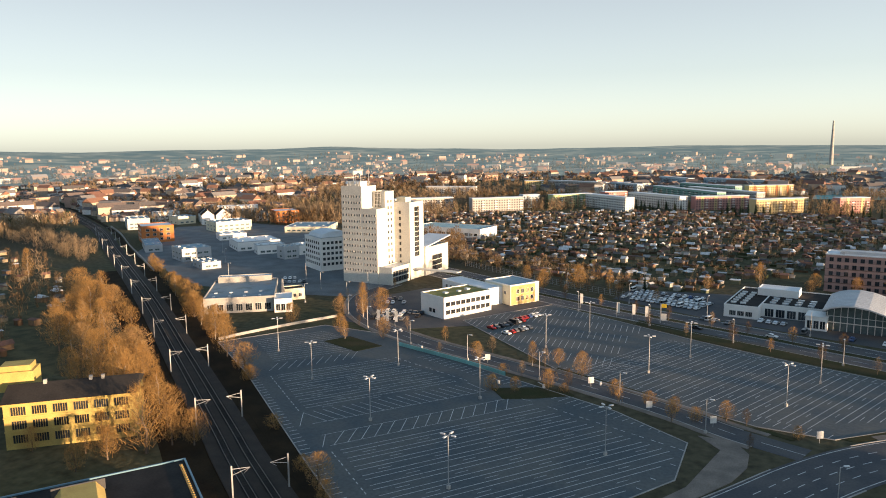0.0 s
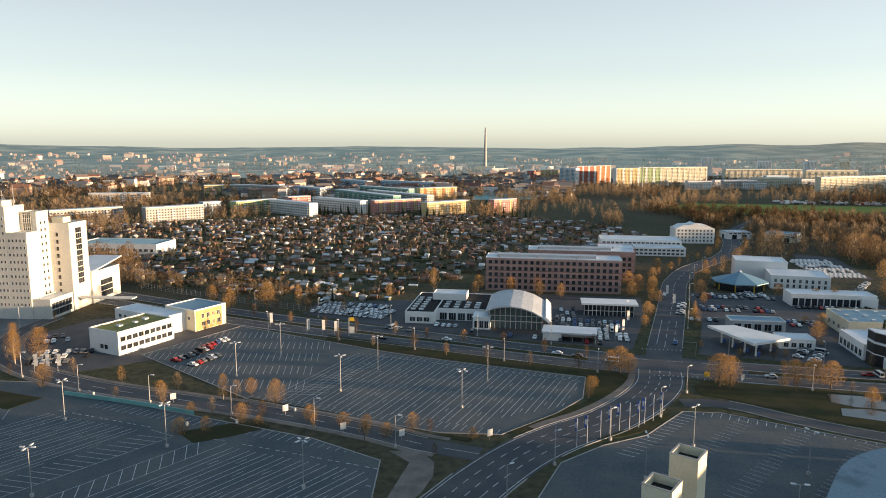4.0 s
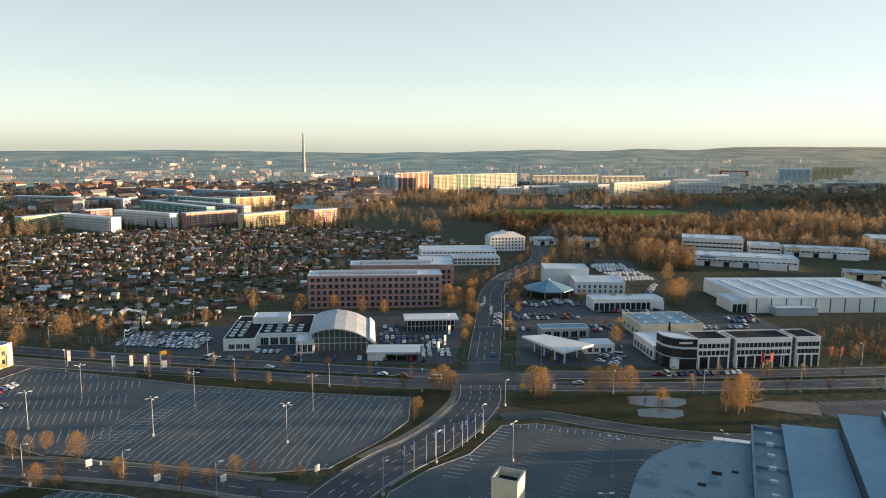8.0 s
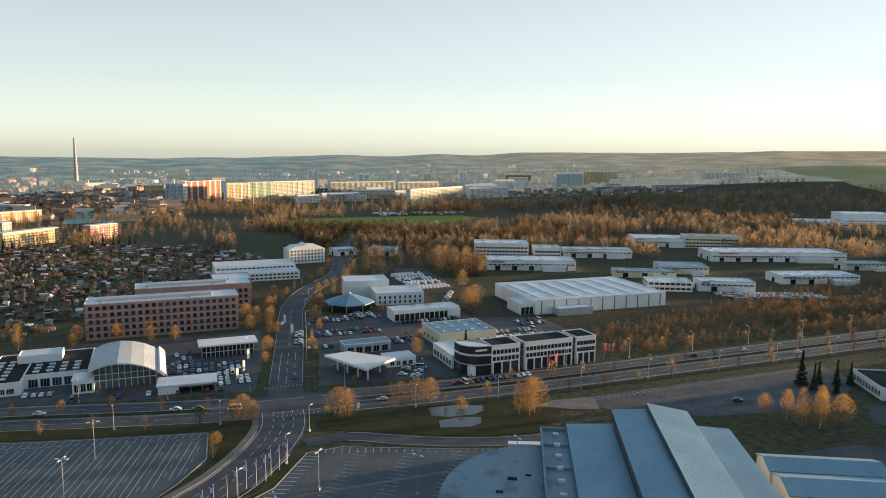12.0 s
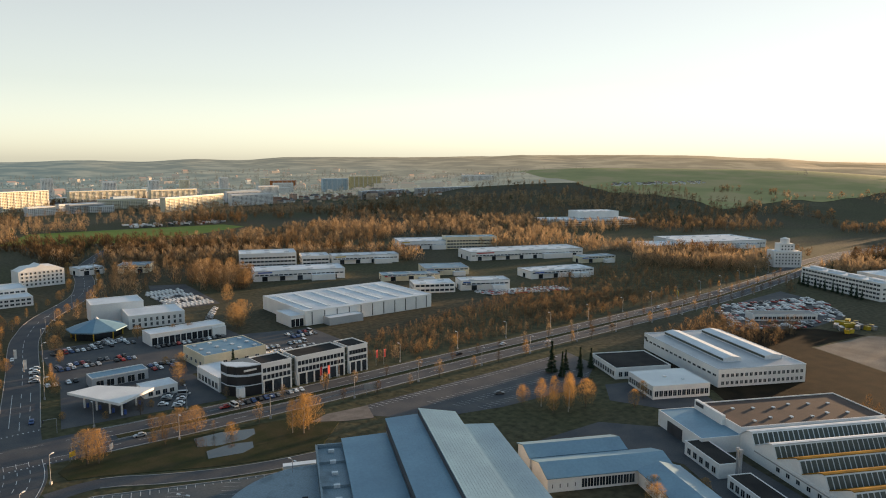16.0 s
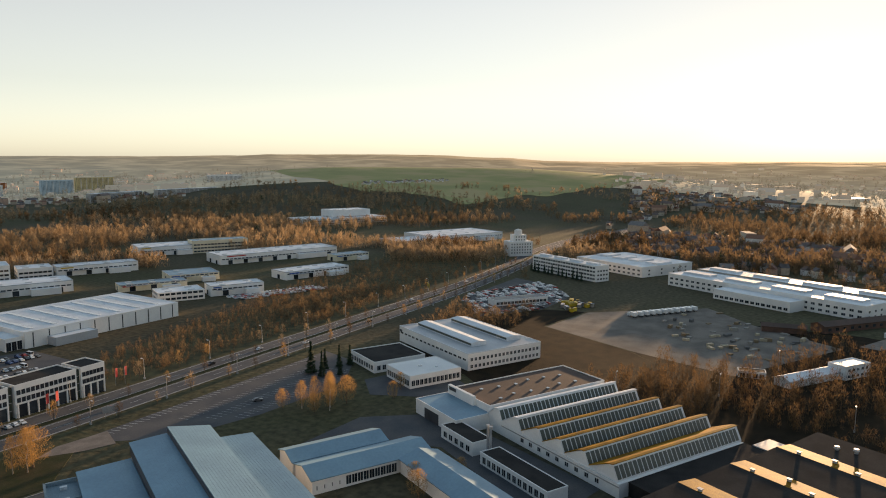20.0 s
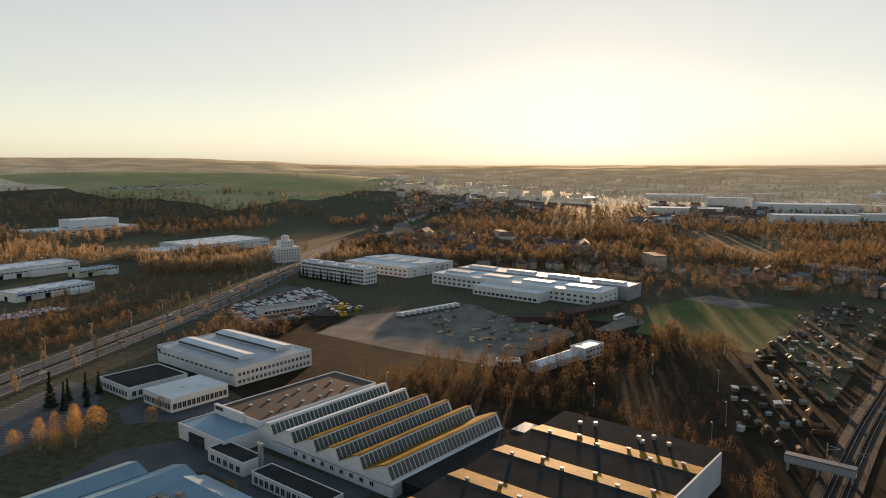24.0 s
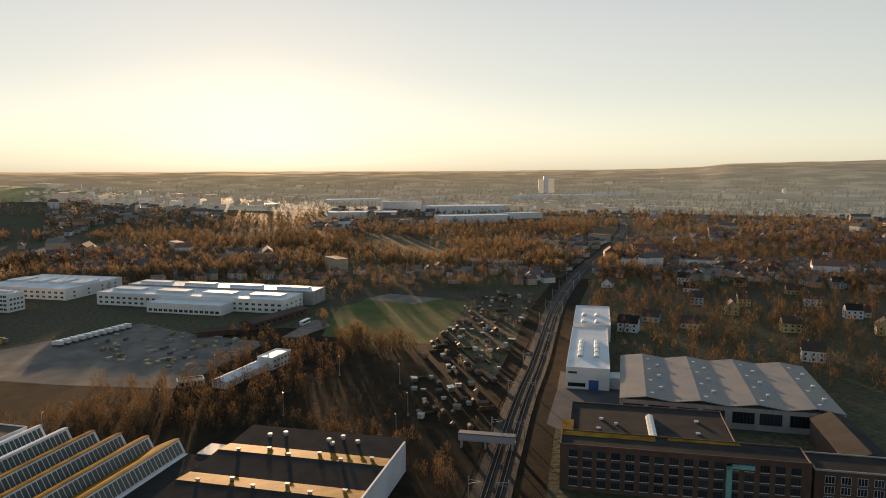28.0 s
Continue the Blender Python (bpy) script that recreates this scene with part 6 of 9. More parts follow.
BLOCKS = [(-500, 640, 52, 72, 16, GREYWALL, None), (-423, 687, 52, 64, 16, GREYWALL, None), (-398, 765, 52, 22, 16, BLUEWALL, None), (-365, 781, 60, 59, 16, LIMEWALL, BUFFWALL), (-339, 818, -34, 81, 16, WHITE, None), (-336, 875, 52, 34, 15, PINKWALL, None), (-302, 869, -33, 93, 16, WHITE, None),
          (-208, 826, 41, 65, 16, PINKWALL, BUFFWALL), (-320, 1025, -45, 165, 16, TEALWALL, None), (-307, 1119, -36, 119, 16, TEALWALL, None), (-268, 1020, -42, 145, 16, GREYWALL, None), (-140, 808, 48, 66, 16, BUFFWALL, None), (-397, 1307, -43, 97, 17, BLUEWALL, None), (-310, 1278, -29, 150, 17, BLUEWALL, None),
          (-197, 1074, 41, 68, 16, BUFFWALL, ORANGEBRICK), (-530, 1113, -15, 120, 16, GREYWALL, None), (-411, 1096, -38, 76, 16, BLUEWALL, None), (-567, 1096, 29, 33, 15, BUFFWALL, None), (-65, 852, 44, 36, 17, PINKWALL, BUFFWALL), (-640, 900, 20, 80, 14, GREYWALL, None),
          (-51, 1683, -13, 18, 22, REDWALL, None), (-20, 1697, -13, 44, 24, BUFFWALL, None), (22, 1529, -40, 44, 34, WHITE, BLUEWALL), (60, 1522, 40, 50, 38, WHITE, REDWALL), (100, 1562, 40, 46, 38, WHITE, ORANGEBRICK), (134, 1449, 26, 52, 37, WHITE, BUFFWALL), (181, 1473, 26, 54, 38, WHITE, LIMEWALL),
          (231, 1498, 28, 112, 38, OFFWHITE, None), (402, 1490, -10, 92, 20, OFFWHITE, None), (547, 1613, 12, 116, 31, OFFWHITE, None), (477, 1330, 33, 190, 28, OFFWHITE, None), (653, 1432, 9, 108, 25, WHITE, None), (1075, 1750, -10, 78, 39, BLUEWALL, None), (1160, 1735, -10, 101, 39, BUFFWALL, None),
          (1138, 2222, -9, 110, 24, ORANGEBRICK, None), (942, 1362, 16, 170, 20, GREYWALL, None), (1060, 1300, 5, 210, 18, GREYWALL, None), (330, 1400, 20, 70, 17, GREYWALL, None), (260, 1380, 20, 50, 16, WHITE, None), (700, 1560, 5, 90, 26, WHITE, None), (820, 1640, 5, 60, 34, WHITE, None),
          (500, 1800, 0, 30, 46, WHITE, None), (640, 1900, 0, 26, 44, WHITE, None), (760, 2000, 0, 26, 42, OFFWHITE, None), (900, 2050, 0, 26, 46, WHITE, None), (1060, 2100, 0, 30, 40, OFFWHITE, None), (400, 1950, 0, 26, 50, WHITE, None), (1330, 1440, -44, 90, 20, WHITE, None), (350, 1690, 34, 79, 14, OFFWHITE, None), (329, 1472, 21, 116, 14, WHITE, None), (454, 1568, 19, 52, 20, BLUEWALL, None), (482, 1487, 27, 76, 16, WHITE, None), (391, 1653, 13, 177, 30, OFFWHITE, None), (362, 1415, -15, 47, 12, WHITE, None), (560, 1700, 5, 90, 24, WHITE, None), (720, 1750, 0, 80, 24, OFFWHITE, None), (900, 1800, -8, 90, 22, WHITE, None), (1000, 1900, -8, 60, 30, WHITE, None)]
WORDS = {LIMEWALL: "lime green", GREYWALL: "grey", BLUEWALL: "pale blue", TEALWALL: "teal", WHITE: "white", PINKWALL: "pink", BUFFWALL: "sand yellow", OFFWHITE: "cream", REDWALL: "red", ORANGEBRICK: "orange"}
for x, y, a, w, h, wall, acc in BLOCKS:
    slab_block(x, y, a, w, h, wall, WORDS[wall] + (" high-rise housing block with rows of windows" if h > 30 else " panel housing block with balconies and window rows"), accent=acc)

b = thing("power_station_stack", pose(-201, 2237, 0), "very tall slender concrete chimney stack", "chimney")
bm = bmesh.new()
for k in range(10):
    tube(bm, (0, 0, k * 13.5), (0, 0, k * 13.5 + 13.5), 6.5 - k * 0.42, 6.5 - (k + 1) * 0.42, 14)
part("shaft", bm, CONCRETE, b)
part("boiler_house", boxes((-30, 30, -12, 12, 0, 14)), OFFWHITE, b)
b = thing("radio_mast", pose(158, 1241, 0), "thin pale lattice radio mast", "mast")
bm = bmesh.new()
tube(bm, (0, 0, 0), (0, 0, 52), 1.3, 0.5, 6)
part("pole", bm, CONCRETE, b)
bm = bmesh.new()
tube(bm, (0, 0, 44), (0, 0, 45), 2, 2, 8)
part("platform", bm, STEEL, b)
b = thing("office_tower", pose(2637, -1133, far_height(2637, -1133, 2870) - 2, 0, 0, -105), "hazy twin office tower far off", "building")
# Tower walls glow faintly, haze painted into their material.
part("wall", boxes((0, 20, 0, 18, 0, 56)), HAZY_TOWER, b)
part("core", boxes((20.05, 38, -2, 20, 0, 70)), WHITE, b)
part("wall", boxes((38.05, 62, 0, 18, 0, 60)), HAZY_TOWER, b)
for x, y, a, w, d, h in ((1535, -165, -100, 150, 60, 14), (1330, -364, -88, 146, 50, 15), (1634, -414, -92, 200, 80, 19), (1430, -548, -80, 80, 40, 12), (2360, -941, -88, 500, 60, 18), (1760, -330, -90, 100, 40, 26), (1850, 350, -70, 120, 40, 10), (2050, 60, -80, 150, 60, 10), (2300, -250, -85, 180, 60, 12), (1980, 480, -60, 90, 40, 10), (2550, 160, -80, 140, 50, 10), (2420, -560, -85, 120, 40, 12)):
    b = simple("far_warehouse", x, y, a, w, d, h, WHITE, PALEROOF, "large white distant warehouse", group="distant warehouses")
for x, y, a, w, d, h in ((724, -223, -131, 60, 14, 8.4), (676, -382, -131, 42, 11, 9), (654, -439, -131, 40, 11, 9)):
    simple("street_row", x, y, a, w, d, h, WHITE, BROWNROOF, "white two-storey row house with a brown roof", rows=[("f", 1.2, 2, 3.2, int(w / 4), 1, 1.3, 1.5)], parapet=0, group="row houses")


def cottage(x, y, ang, w, d, h, wall, roof, label):
    b = thing("house", pose(x, y, 0, 0, 0, ang), label, "house", "houses by the tracks")
    V, F = [], []
    bm = bmesh.new()
    prism(bm, [(-d / 2, 0), (d / 2, 0), (d / 2, h), (0, h + d * 0.42), (-d / 2, h)], -w / 2, w / 2, axis="x")
    part("wall", recalc(bm), wall, b)
    for s in (-1, 1):
        bm = bmesh.new()
        k = 0.5 * 0.84
        prism(bm, [(s * (d / 2 + 0.5), h - k + 0.05), (0, h + d * 0.42 + 0.05), (0, h + d * 0.42 + 0.3), (s * (d / 2 + 0.5), h - k + 0.3)], -w / 2 - 0.4, w / 2 + 0.4, axis="x")
        part("roof", recalc(bm), roof, b)
    part("chimney", boxes((w * 0.2, w * 0.2 + 0.7, -0.3, 0.4, h + d * 0.3, h + d * 0.42 + 1.0)), REDBRICK, b)
    for z in (1.0, 3.7)[: 1 if h < 4.5 else 2]:
        for i in range(3):
            cx = -w / 2 + w * (i + 0.5) / 3
            add_box(V, F, Matrix(), cx - 0.55, cx + 0.55, -d / 2 - 0.04, -d / 2 - 0.01, z, z + 1.3)
            add_box(V, F, Matrix(), cx - 0.55, cx + 0.55, d / 2 + 0.01, d / 2 + 0.04, z, z + 1.3)
        for cy in (-d / 4, d / 4):
            add_box(V, F, Matrix(), w / 2 + 0.01, w / 2 + 0.04, cy - 0.5, cy + 0.5, z, z + 1.3)
            add_box(V, F, Matrix(), -w / 2 - 0.04, -w / 2 - 0.01, cy - 0.5, cy + 0.5, z, z + 1.3)
    joined("window_grid", V, F, GLASS, "", "", b)


rng = random.Random(11)
HOUSES = [(402, -231), (400, -275), (425, -262), (396, -403), (373, -330), (312, -290), (534, -420), (470, -330), (440, -410), (350, -380), (562, -304), (552, -434), (502, -494), (399, -412), (489, -435), (560, -380), (600, -514), (640, -360), (520, -360), (455, -360), (604, -247), (738, -295), (635, -492), (570, -486), (700, -470), (637, -605), (740, -420), (780, -520), (690, -667), (430, -330), (760, -300), (830, -380)]
for i, (x, y) in enumerate(HOUSES):
    cottage(x, y, rng.choice((-118, -28, -40, -130, 50)), rng.uniform(9, 13), rng.uniform(8, 10), rng.choice((4.0, 6.2, 6.4)), (WHITE, OFFWHITE, BLUEWALL, WHITE, BUFFWALL)[i % 5], (DARKROOF, BROWNROOF, BROWNROOF)[i % 3], ("white", "cream", "pale blue", "white", "sand yellow")[i % 5] + " rendered house with a steep gabled roof")

for x, y, w, d, h in ((-599, 455, 20, 12, 9.5), (-590, 467, 20, 14, 9.5), (-574, 505, 16, 11, 8), (-625, 472, 18, 12, 9)):
    cottage(x, y, -33, w, d, h, WHITE, DARKROOF, "white gabled house with tall narrow windows")

# keep-out areas for planting and scattered houses
KEEP = []
for ob in list(scene.collection.objects):
    if ob.parent is None and ob.children and "kind" not in ob.keys() and ob.get("category") in ("building", "house", "tower", "chimney", "shed"):
        lo, hi_ = [1e9, 1e9], [-1e9, -1e9]
        for ch in ob.children_recursive:
            if ch.type == "MESH" and ch.name.split(".")[0] in ("wall", "roof", "curved_wall", "arched_roof", "canopy", "curved_foyer", "low_roof", "glass_wall", "sawtooth_roof", "shaft"):
                for v in ch.bound_box:
                    q = ch.matrix_basis @ Vector(v)
                    lo, hi_ = [min(lo[0], q.x), min(lo[1], q.y)], [max(hi_[0], q.x), max(hi_[1], q.y)]
        if lo[0] < hi_[0]:
            KEEP.append((ob.matrix_basis.inverted(), lo[0], hi_[0], lo[1], hi_[1]))
RAIL = [(-1200, 585), (-1044, 525), (-674, 378), (-508, 297), (-331, 209), (-213, 147), (-151, 114), (-119, 97), (0, 37), (120, -24), (241, -86), (296, -115), (351, -146), (458, -203), (517, -237), (579, -275), (631, -309), (718, -369), (815, -440), (987, -558), (1200, -690), (1700, -960)]
rail_line = smooth_line(RAIL, 8)


def inside(x, y, poly):
    odd = False
    for (x0, y0), (x1, y1) in zip(poly, poly[1:] + poly[:1]):
        if (y0 > y) != (y1 > y) and x < (x1 - x0) * (y - y0) / (y1 - y0) + x0:
            odd = not odd
    return odd


ROADS = [(avenue_line[::2], 16), (cross_line[::2], 10), (entry_line[::2], 11), (access_line[::2], 7), (rail_line, 9)]
YARDS = [LOT_1, LOT_2, LOT_3, *EXTRA_YARDS]


def blocked(x, y, margin=2.0):
    if any(inside(x, y, p) for p in YARDS):
        return True
    for line, half in ROADS:
        for q in line:
            if abs(q.x - x) < half + margin + 8 and abs(q.y - y) < half + margin + 8 and math.hypot(q.x - x, q.y - y) < half + margin + 2:
                return True
    for m, x0, x1, y0, y1 in KEEP:
        q = m @ Vector((x, y, 0))
        if x0 - margin < q.x < x1 + margin and y0 - margin < q.y < y1 + margin:
            return True
    return False


def scatter(poly, n, seed, margin=2.0, gap=0.0):
    rng = random.Random(seed)
    xs, ys = [p[0] for p in poly], [p[1] for p in poly]
    out, tries = [], 0
    while len(out) < n and tries < n * 12:
        tries += 1
        x, y = rng.uniform(min(xs), max(xs)), rng.uniform(min(ys), max(ys))
        if inside(x, y, poly) and not blocked(x, y, margin) and (not gap or all(math.hypot(x - a, y - b) > gap for a, b in out)):
            out.append((x, y))
    return out


# allotment gardens: huts one by one, the farther ones joined
GARDENS = [(-300, 400), (-200, 372), (-90, 345), (-75, 400), (-45, 440), (-30, 500), (20, 510), (40, 560), (95, 640), (60, 760), (-50, 800), (-90, 820), (-140, 795), (-205, 812), (-275, 760), (-330, 730), (-420, 670), (-470, 640), (-390, 560)]
GARDENS_2 = [(262, -82), (276, -62), (330, -72), (394, -96), (456, -132), (530, -165), (560, -200), (540, -225), (460, -185), (380, -142), (300, -100)]
GARDENS_3 = [(-640, 255), (-430, 215), (-330, 165), (-270, 115), (-330, 95), (-450, 130)]
hut_kinds = []
for i in range(5):
    w, d, h = (4.2, 3.2, 2.3) if i % 2 else (5.4, 3.8, 2.5)
    bm = boxes((-w / 2, w / 2, -d / 2, d / 2, 0, h))
    wall = mesh_from(bm, "hut_wall", mat("hut_wall_%s" % "abcde"[i], [(0.24, 0.15, 0.085), (0.52, 0.50, 0.46), (0.14, 0.085, 0.05), (0.36, 0.29, 0.19), (0.13, 0.15, 0.10)][i], vary=0.3, rough=0.9, scale=3))
    bm = bmesh.new()
    if i in (0, 2, 3):
        prism(bm, [(-d / 2 - 0.3, h), (d / 2 + 0.3, h), (0, h + 1.3)], -w / 2 - 0.3, w / 2 + 0.3, axis="x")
    else:
        prism(bm, [(-d / 2 - 0.3, h), (d / 2 + 0.3, h), (d / 2 + 0.3, h + 0.6), (-d / 2 - 0.3, h + 0.25)], -w / 2 - 0.3, w / 2 + 0.3, axis="x")
    roof = mesh_from(recalc(bm), "hut_roof", mat("hut_roof_%s" % "abcde"[i], [(0.17, 0.09, 0.065), (0.50, 0.51, 0.51), (0.10, 0.095, 0.095), (0.36, 0.37, 0.38), (0.66, 0.67, 0.68)][i], vary=0.35, rough=0.7, scale=3))
    front = mesh_from(boxes((-0.45, 0.45, -d / 2 - 0.06, -d / 2, 0, 2.0)), "hut_door", BARK)
    pane = mesh_from(boxes((w * 0.22, w * 0.22 + 0.8, -d / 2 - 0.05, -d / 2, 0.9, 1.8)), "hut_window", GLASS)
    hut_kinds.append((wall, roof, front, pane))
HUT_LABELS = ("brown timber garden hut with a gabled roof", "white garden hut with a grey lean-to roof", "dark timber garden hut with a felt roof", "buff garden hut with a grey gabled roof", "green garden hut with a pale flat roof")
spots = scatter(GARDENS, 1500, 5, 2.5, 4.0) + scatter(GARDENS_2, 125, 6, 1.5, 3.6) + scatter(GARDENS_3, 60, 7, 2, 6)
rng = random.Random(9)
near = sorted(spots, key=lambda p: math.hypot(p[0] + 60, p[1] - 330) if p[1] > 0 else 0)
for i, (x, y) in enumerate(near[:210]):
    k = rng.randrange(5) if y > 0 else rng.choice((0, 2, 0, 2, 3, 4, 1))
    s = rng.uniform(0.55, 0.95) if y > 0 else rng.uniform(0.4, 0.72)
    h = thing("garden_hut", pose(x, y, 0, 0, 0, rng.choice((0, 90, 180, -28, 62)) + rng.uniform(-6, 6)) @ Matrix.Diagonal((s, s, s, 1)), HUT_LABELS[k], "garden hut", "allotment huts", bm=hut_kinds[k][0])
    part("roof", hut_kinds[k][1], None, h)
    if i < 60:
        part("door", hut_kinds[k][2], None, h)
        part("window", hut_kinds[k][3], None, h)
WV, WF, RV, RF = [], [], [], []
for x, y in near[210:]:
    m = pose(x, y, 0, 0, 0, rng.choice((0, 90, 180)) + rng.uniform(-8, 8))
    w, d, h = rng.uniform(2.2, 6.0), rng.uniform(2, 3.8), rng.uniform(1.8, 2.6)
    add_box(WV, WF, m, -w / 2, w / 2, -d / 2, d / 2, 0, h)
    add_gable(RV, RF, m, w, d, h, h + rng.choice((0.3, 0.5, 1.3, 1.5)))
joined("garden_hut_wall", WV, WF, HUTWALL, "mixed timber and white walls of far garden huts", "garden huts")
joined("garden_hut_roof", RV, RF, HUTROOF, "mixed grey and brown roofs of far garden huts", "garden huts")
# hedges and beds between the gardens
HV, HF = [], []
for x, y in scatter(GARDENS, 1700, 15, 2) + scatter(GARDENS_2, 40, 16, 1):
    m = pose(x, y, 0, 0, 0, rng.choice((0, 90)) + rng.uniform(-5, 5))
    add_box(HV, HF, m, -rng.uniform(1, 5), rng.uniform(1, 5), -0.35, 0.35, 0, rng.uniform(0.7, 1.8))
joined("garden_hedge", HV, HF, island("garden_hedges", [(0.07, 0.05, 0.03), (0.05, 0.06, 0.025), (0.12, 0.07, 0.035), (0.04, 0.045, 0.02), (0.35, 0.33, 0.30)]), "low brown hedges and fences between garden plots", "hedges")

# small pale huts in a strip on the long hill
WV, WF, RV, RF = [], [], [], []
for i in range(90):
    yaw = -54.6 - 7 * rng.random()
    r = 1755 + (-54.6 - yaw) * 9 + rng.uniform(-22, 22)
    x, y = -r * math.sin(radians(yaw)), r * math.cos(radians(yaw))
    m = pose(x, y, far_height(x, y, r), 0, 0, 30 + rng.choice((0, 90)) + rng.uniform(-8, 8))
    w, d, h = rng.uniform(4, 8), rng.uniform(3.5, 5), rng.uniform(2.6, 3.4)
    add_box(WV, WF, m, -w / 2, w / 2, -d / 2, d / 2, -1, h)
    add_gable(RV, RF, m, w, d, h, h + rng.uniform(0.8, 1.6))
joined("field_hut_wall", WV, WF, WHITE, "white walls of small huts on the hill field", "garden huts")
joined("field_hut_roof", RV, RF, HUTROOF, "grey and brown roofs of small huts on the hill", "garden huts")

# the town: scattered houses out to the hills
WV, WF, RV, RF, FV, FF, GV, GF = [], [], [], [], [], [], [], []
rng = random.Random(21)


def town(n, yaw0, yaw1, r0, r1, dense, seed):
    rng = random.Random(seed)
    got = 0
    while got < n:
        a, u = radians(rng.uniform(yaw0, yaw1)), rng.random()
        r = (r0 ** -0.6 + (r1 ** -0.6 - r0 ** -0.6) * u) ** (-1 / 0.6)
        x, y = -r * math.sin(a), r * math.cos(a)
        if noise.noise(Vector((x / 260, y / 260, 7.7))) < dense or blocked(x, y, 4) or inside(x, y, GARDENS):
            got += 0.2
            continue
        got += 1
        z = far_height(x, y, r)
        big = rng.random() < (0.12 if a > -1.3 or r > 1300 else 0.02)
        w, d, h = (rng.uniform(16, 38), rng.uniform(10, 14), rng.uniform(8, 15)) if big else (rng.uniform(7, 12), rng.uniform(6.5, 9), rng.uniform(3.5, 6.5))
        m = pose(x, y, z - 1, 0, 0, rng.choice((0, 90, 20, 110, -30, 60)) + rng.uniform(-8, 8))
        # Houses this far off take the materials with painted haze.
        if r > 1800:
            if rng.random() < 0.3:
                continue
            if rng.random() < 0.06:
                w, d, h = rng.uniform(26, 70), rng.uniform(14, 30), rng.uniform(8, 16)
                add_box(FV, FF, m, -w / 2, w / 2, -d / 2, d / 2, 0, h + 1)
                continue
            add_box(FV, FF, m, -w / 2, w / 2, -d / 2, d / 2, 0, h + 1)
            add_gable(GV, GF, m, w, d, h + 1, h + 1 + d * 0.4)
            continue
        add_box(WV, WF, m, -w / 2, w / 2, -d / 2, d / 2, 0, h + 1)
        if rng.random() < 0.25 and big:
            add_box(RV, RF, m, -w / 2 - 0.2, w / 2 + 0.2, -d / 2 - 0.2, d / 2 + 0.2, h + 1, h + 1.6)
        else:
            add_gable(RV, RF, m, w, d, h + 1, h + 1 + d * 0.42)


town(3600, 14, 68, 820, 3500, -0.16, 1)
town(1500, -2, 22, 1150, 3300, -0.15, 2)
town(900, -42, -2, 1650, 3300, -0.02, 3)
town(90, -50, -42, 2300, 2900, 0.0, 7)
town(700, -128, -74, 1850, 3700, -0.1, 8)
town(1300, -110, -76, 760, 2800, -0.12, 4)
town(130, -118, -74, 640, 1150, -0.2, 6)
town(900, -140, -104, 700, 2900, -0.02, 5)
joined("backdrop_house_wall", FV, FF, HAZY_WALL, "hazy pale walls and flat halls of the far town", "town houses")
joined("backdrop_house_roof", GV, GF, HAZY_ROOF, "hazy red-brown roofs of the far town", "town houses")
joined("town_house_wall", WV, WF, HOUSEWALL, "pale rendered walls of the distant town houses", "town houses")
joined("town_house_roof", RV, RF, HOUSEROOF, "red-brown and grey roofs of the distant town", "town houses")

# ---- trees and shrubs ----
def twig_cloud(n, seed, height, base, radius, up, length, width, shell=0.55, lean=0.0):
    """Triangles of thin twigs that fill an uneven crown: vertex and face arrays."""
    r = np.random.RandomState(seed)
    a, u = r.rand(n) * 2 * np.pi, r.rand(n)
    lobes = 1 + 0.22 * np.sin(3 * a + seed) + 0.15 * np.sin(5 * a + 2.3 * seed)
    z = base + (height - base) * np.power(u, 0.9)
    k = (z - base) / (height - base)
    prof = np.sqrt(np.clip(np.sin(np.pi * np.clip(0.12 + 0.86 * k, 0, 1)), 0.02, 1))
    rad = radius * prof * lobes * (shell + (1 - shell) * r.rand(n) ** 0.5) * np.where(r.rand(n) < 0.3, r.rand(n), 1)
    c = np.stack([rad * np.cos(a) + lean * k, rad * np.sin(a), z], 1)
    d = np.stack([np.cos(a) * (1 - up), np.sin(a) * (1 - up), np.full(n, up)], 1) + r.randn(n, 3) * 0.35
    d /= np.linalg.norm(d, axis=1, keepdims=True)
    s = np.cross(d, r.randn(n, 3))
    s /= np.linalg.norm(s, axis=1, keepdims=True)
    L, W = length * (0.6 + 0.8 * r.rand(n, 1)), width * (0.6 + 0.8 * r.rand(n, 1))
    return np.concatenate([c - d * L * 0.5 - s * W * 0.5, c - d * L * 0.5 + s * W * 0.5, c + d * L * 0.5], 1).reshape(-1, 3)


def tri_mesh(name, verts, material):
    me = bpy.data.meshes.new(name)
    n = len(verts)
    me.vertices.add(n)
    me.vertices.foreach_set("co", np.asarray(verts, np.float32).ravel())
    me.loops.add(n)
    me.loops.foreach_set("vertex_index", np.arange(n, dtype=np.int32))
    me.polygons.add(n // 3)
    me.polygons.foreach_set("loop_start", np.arange(0, n, 3, dtype=np.int32))
    me.update(calc_edges=True)
    me.materials.append(material)
    return me


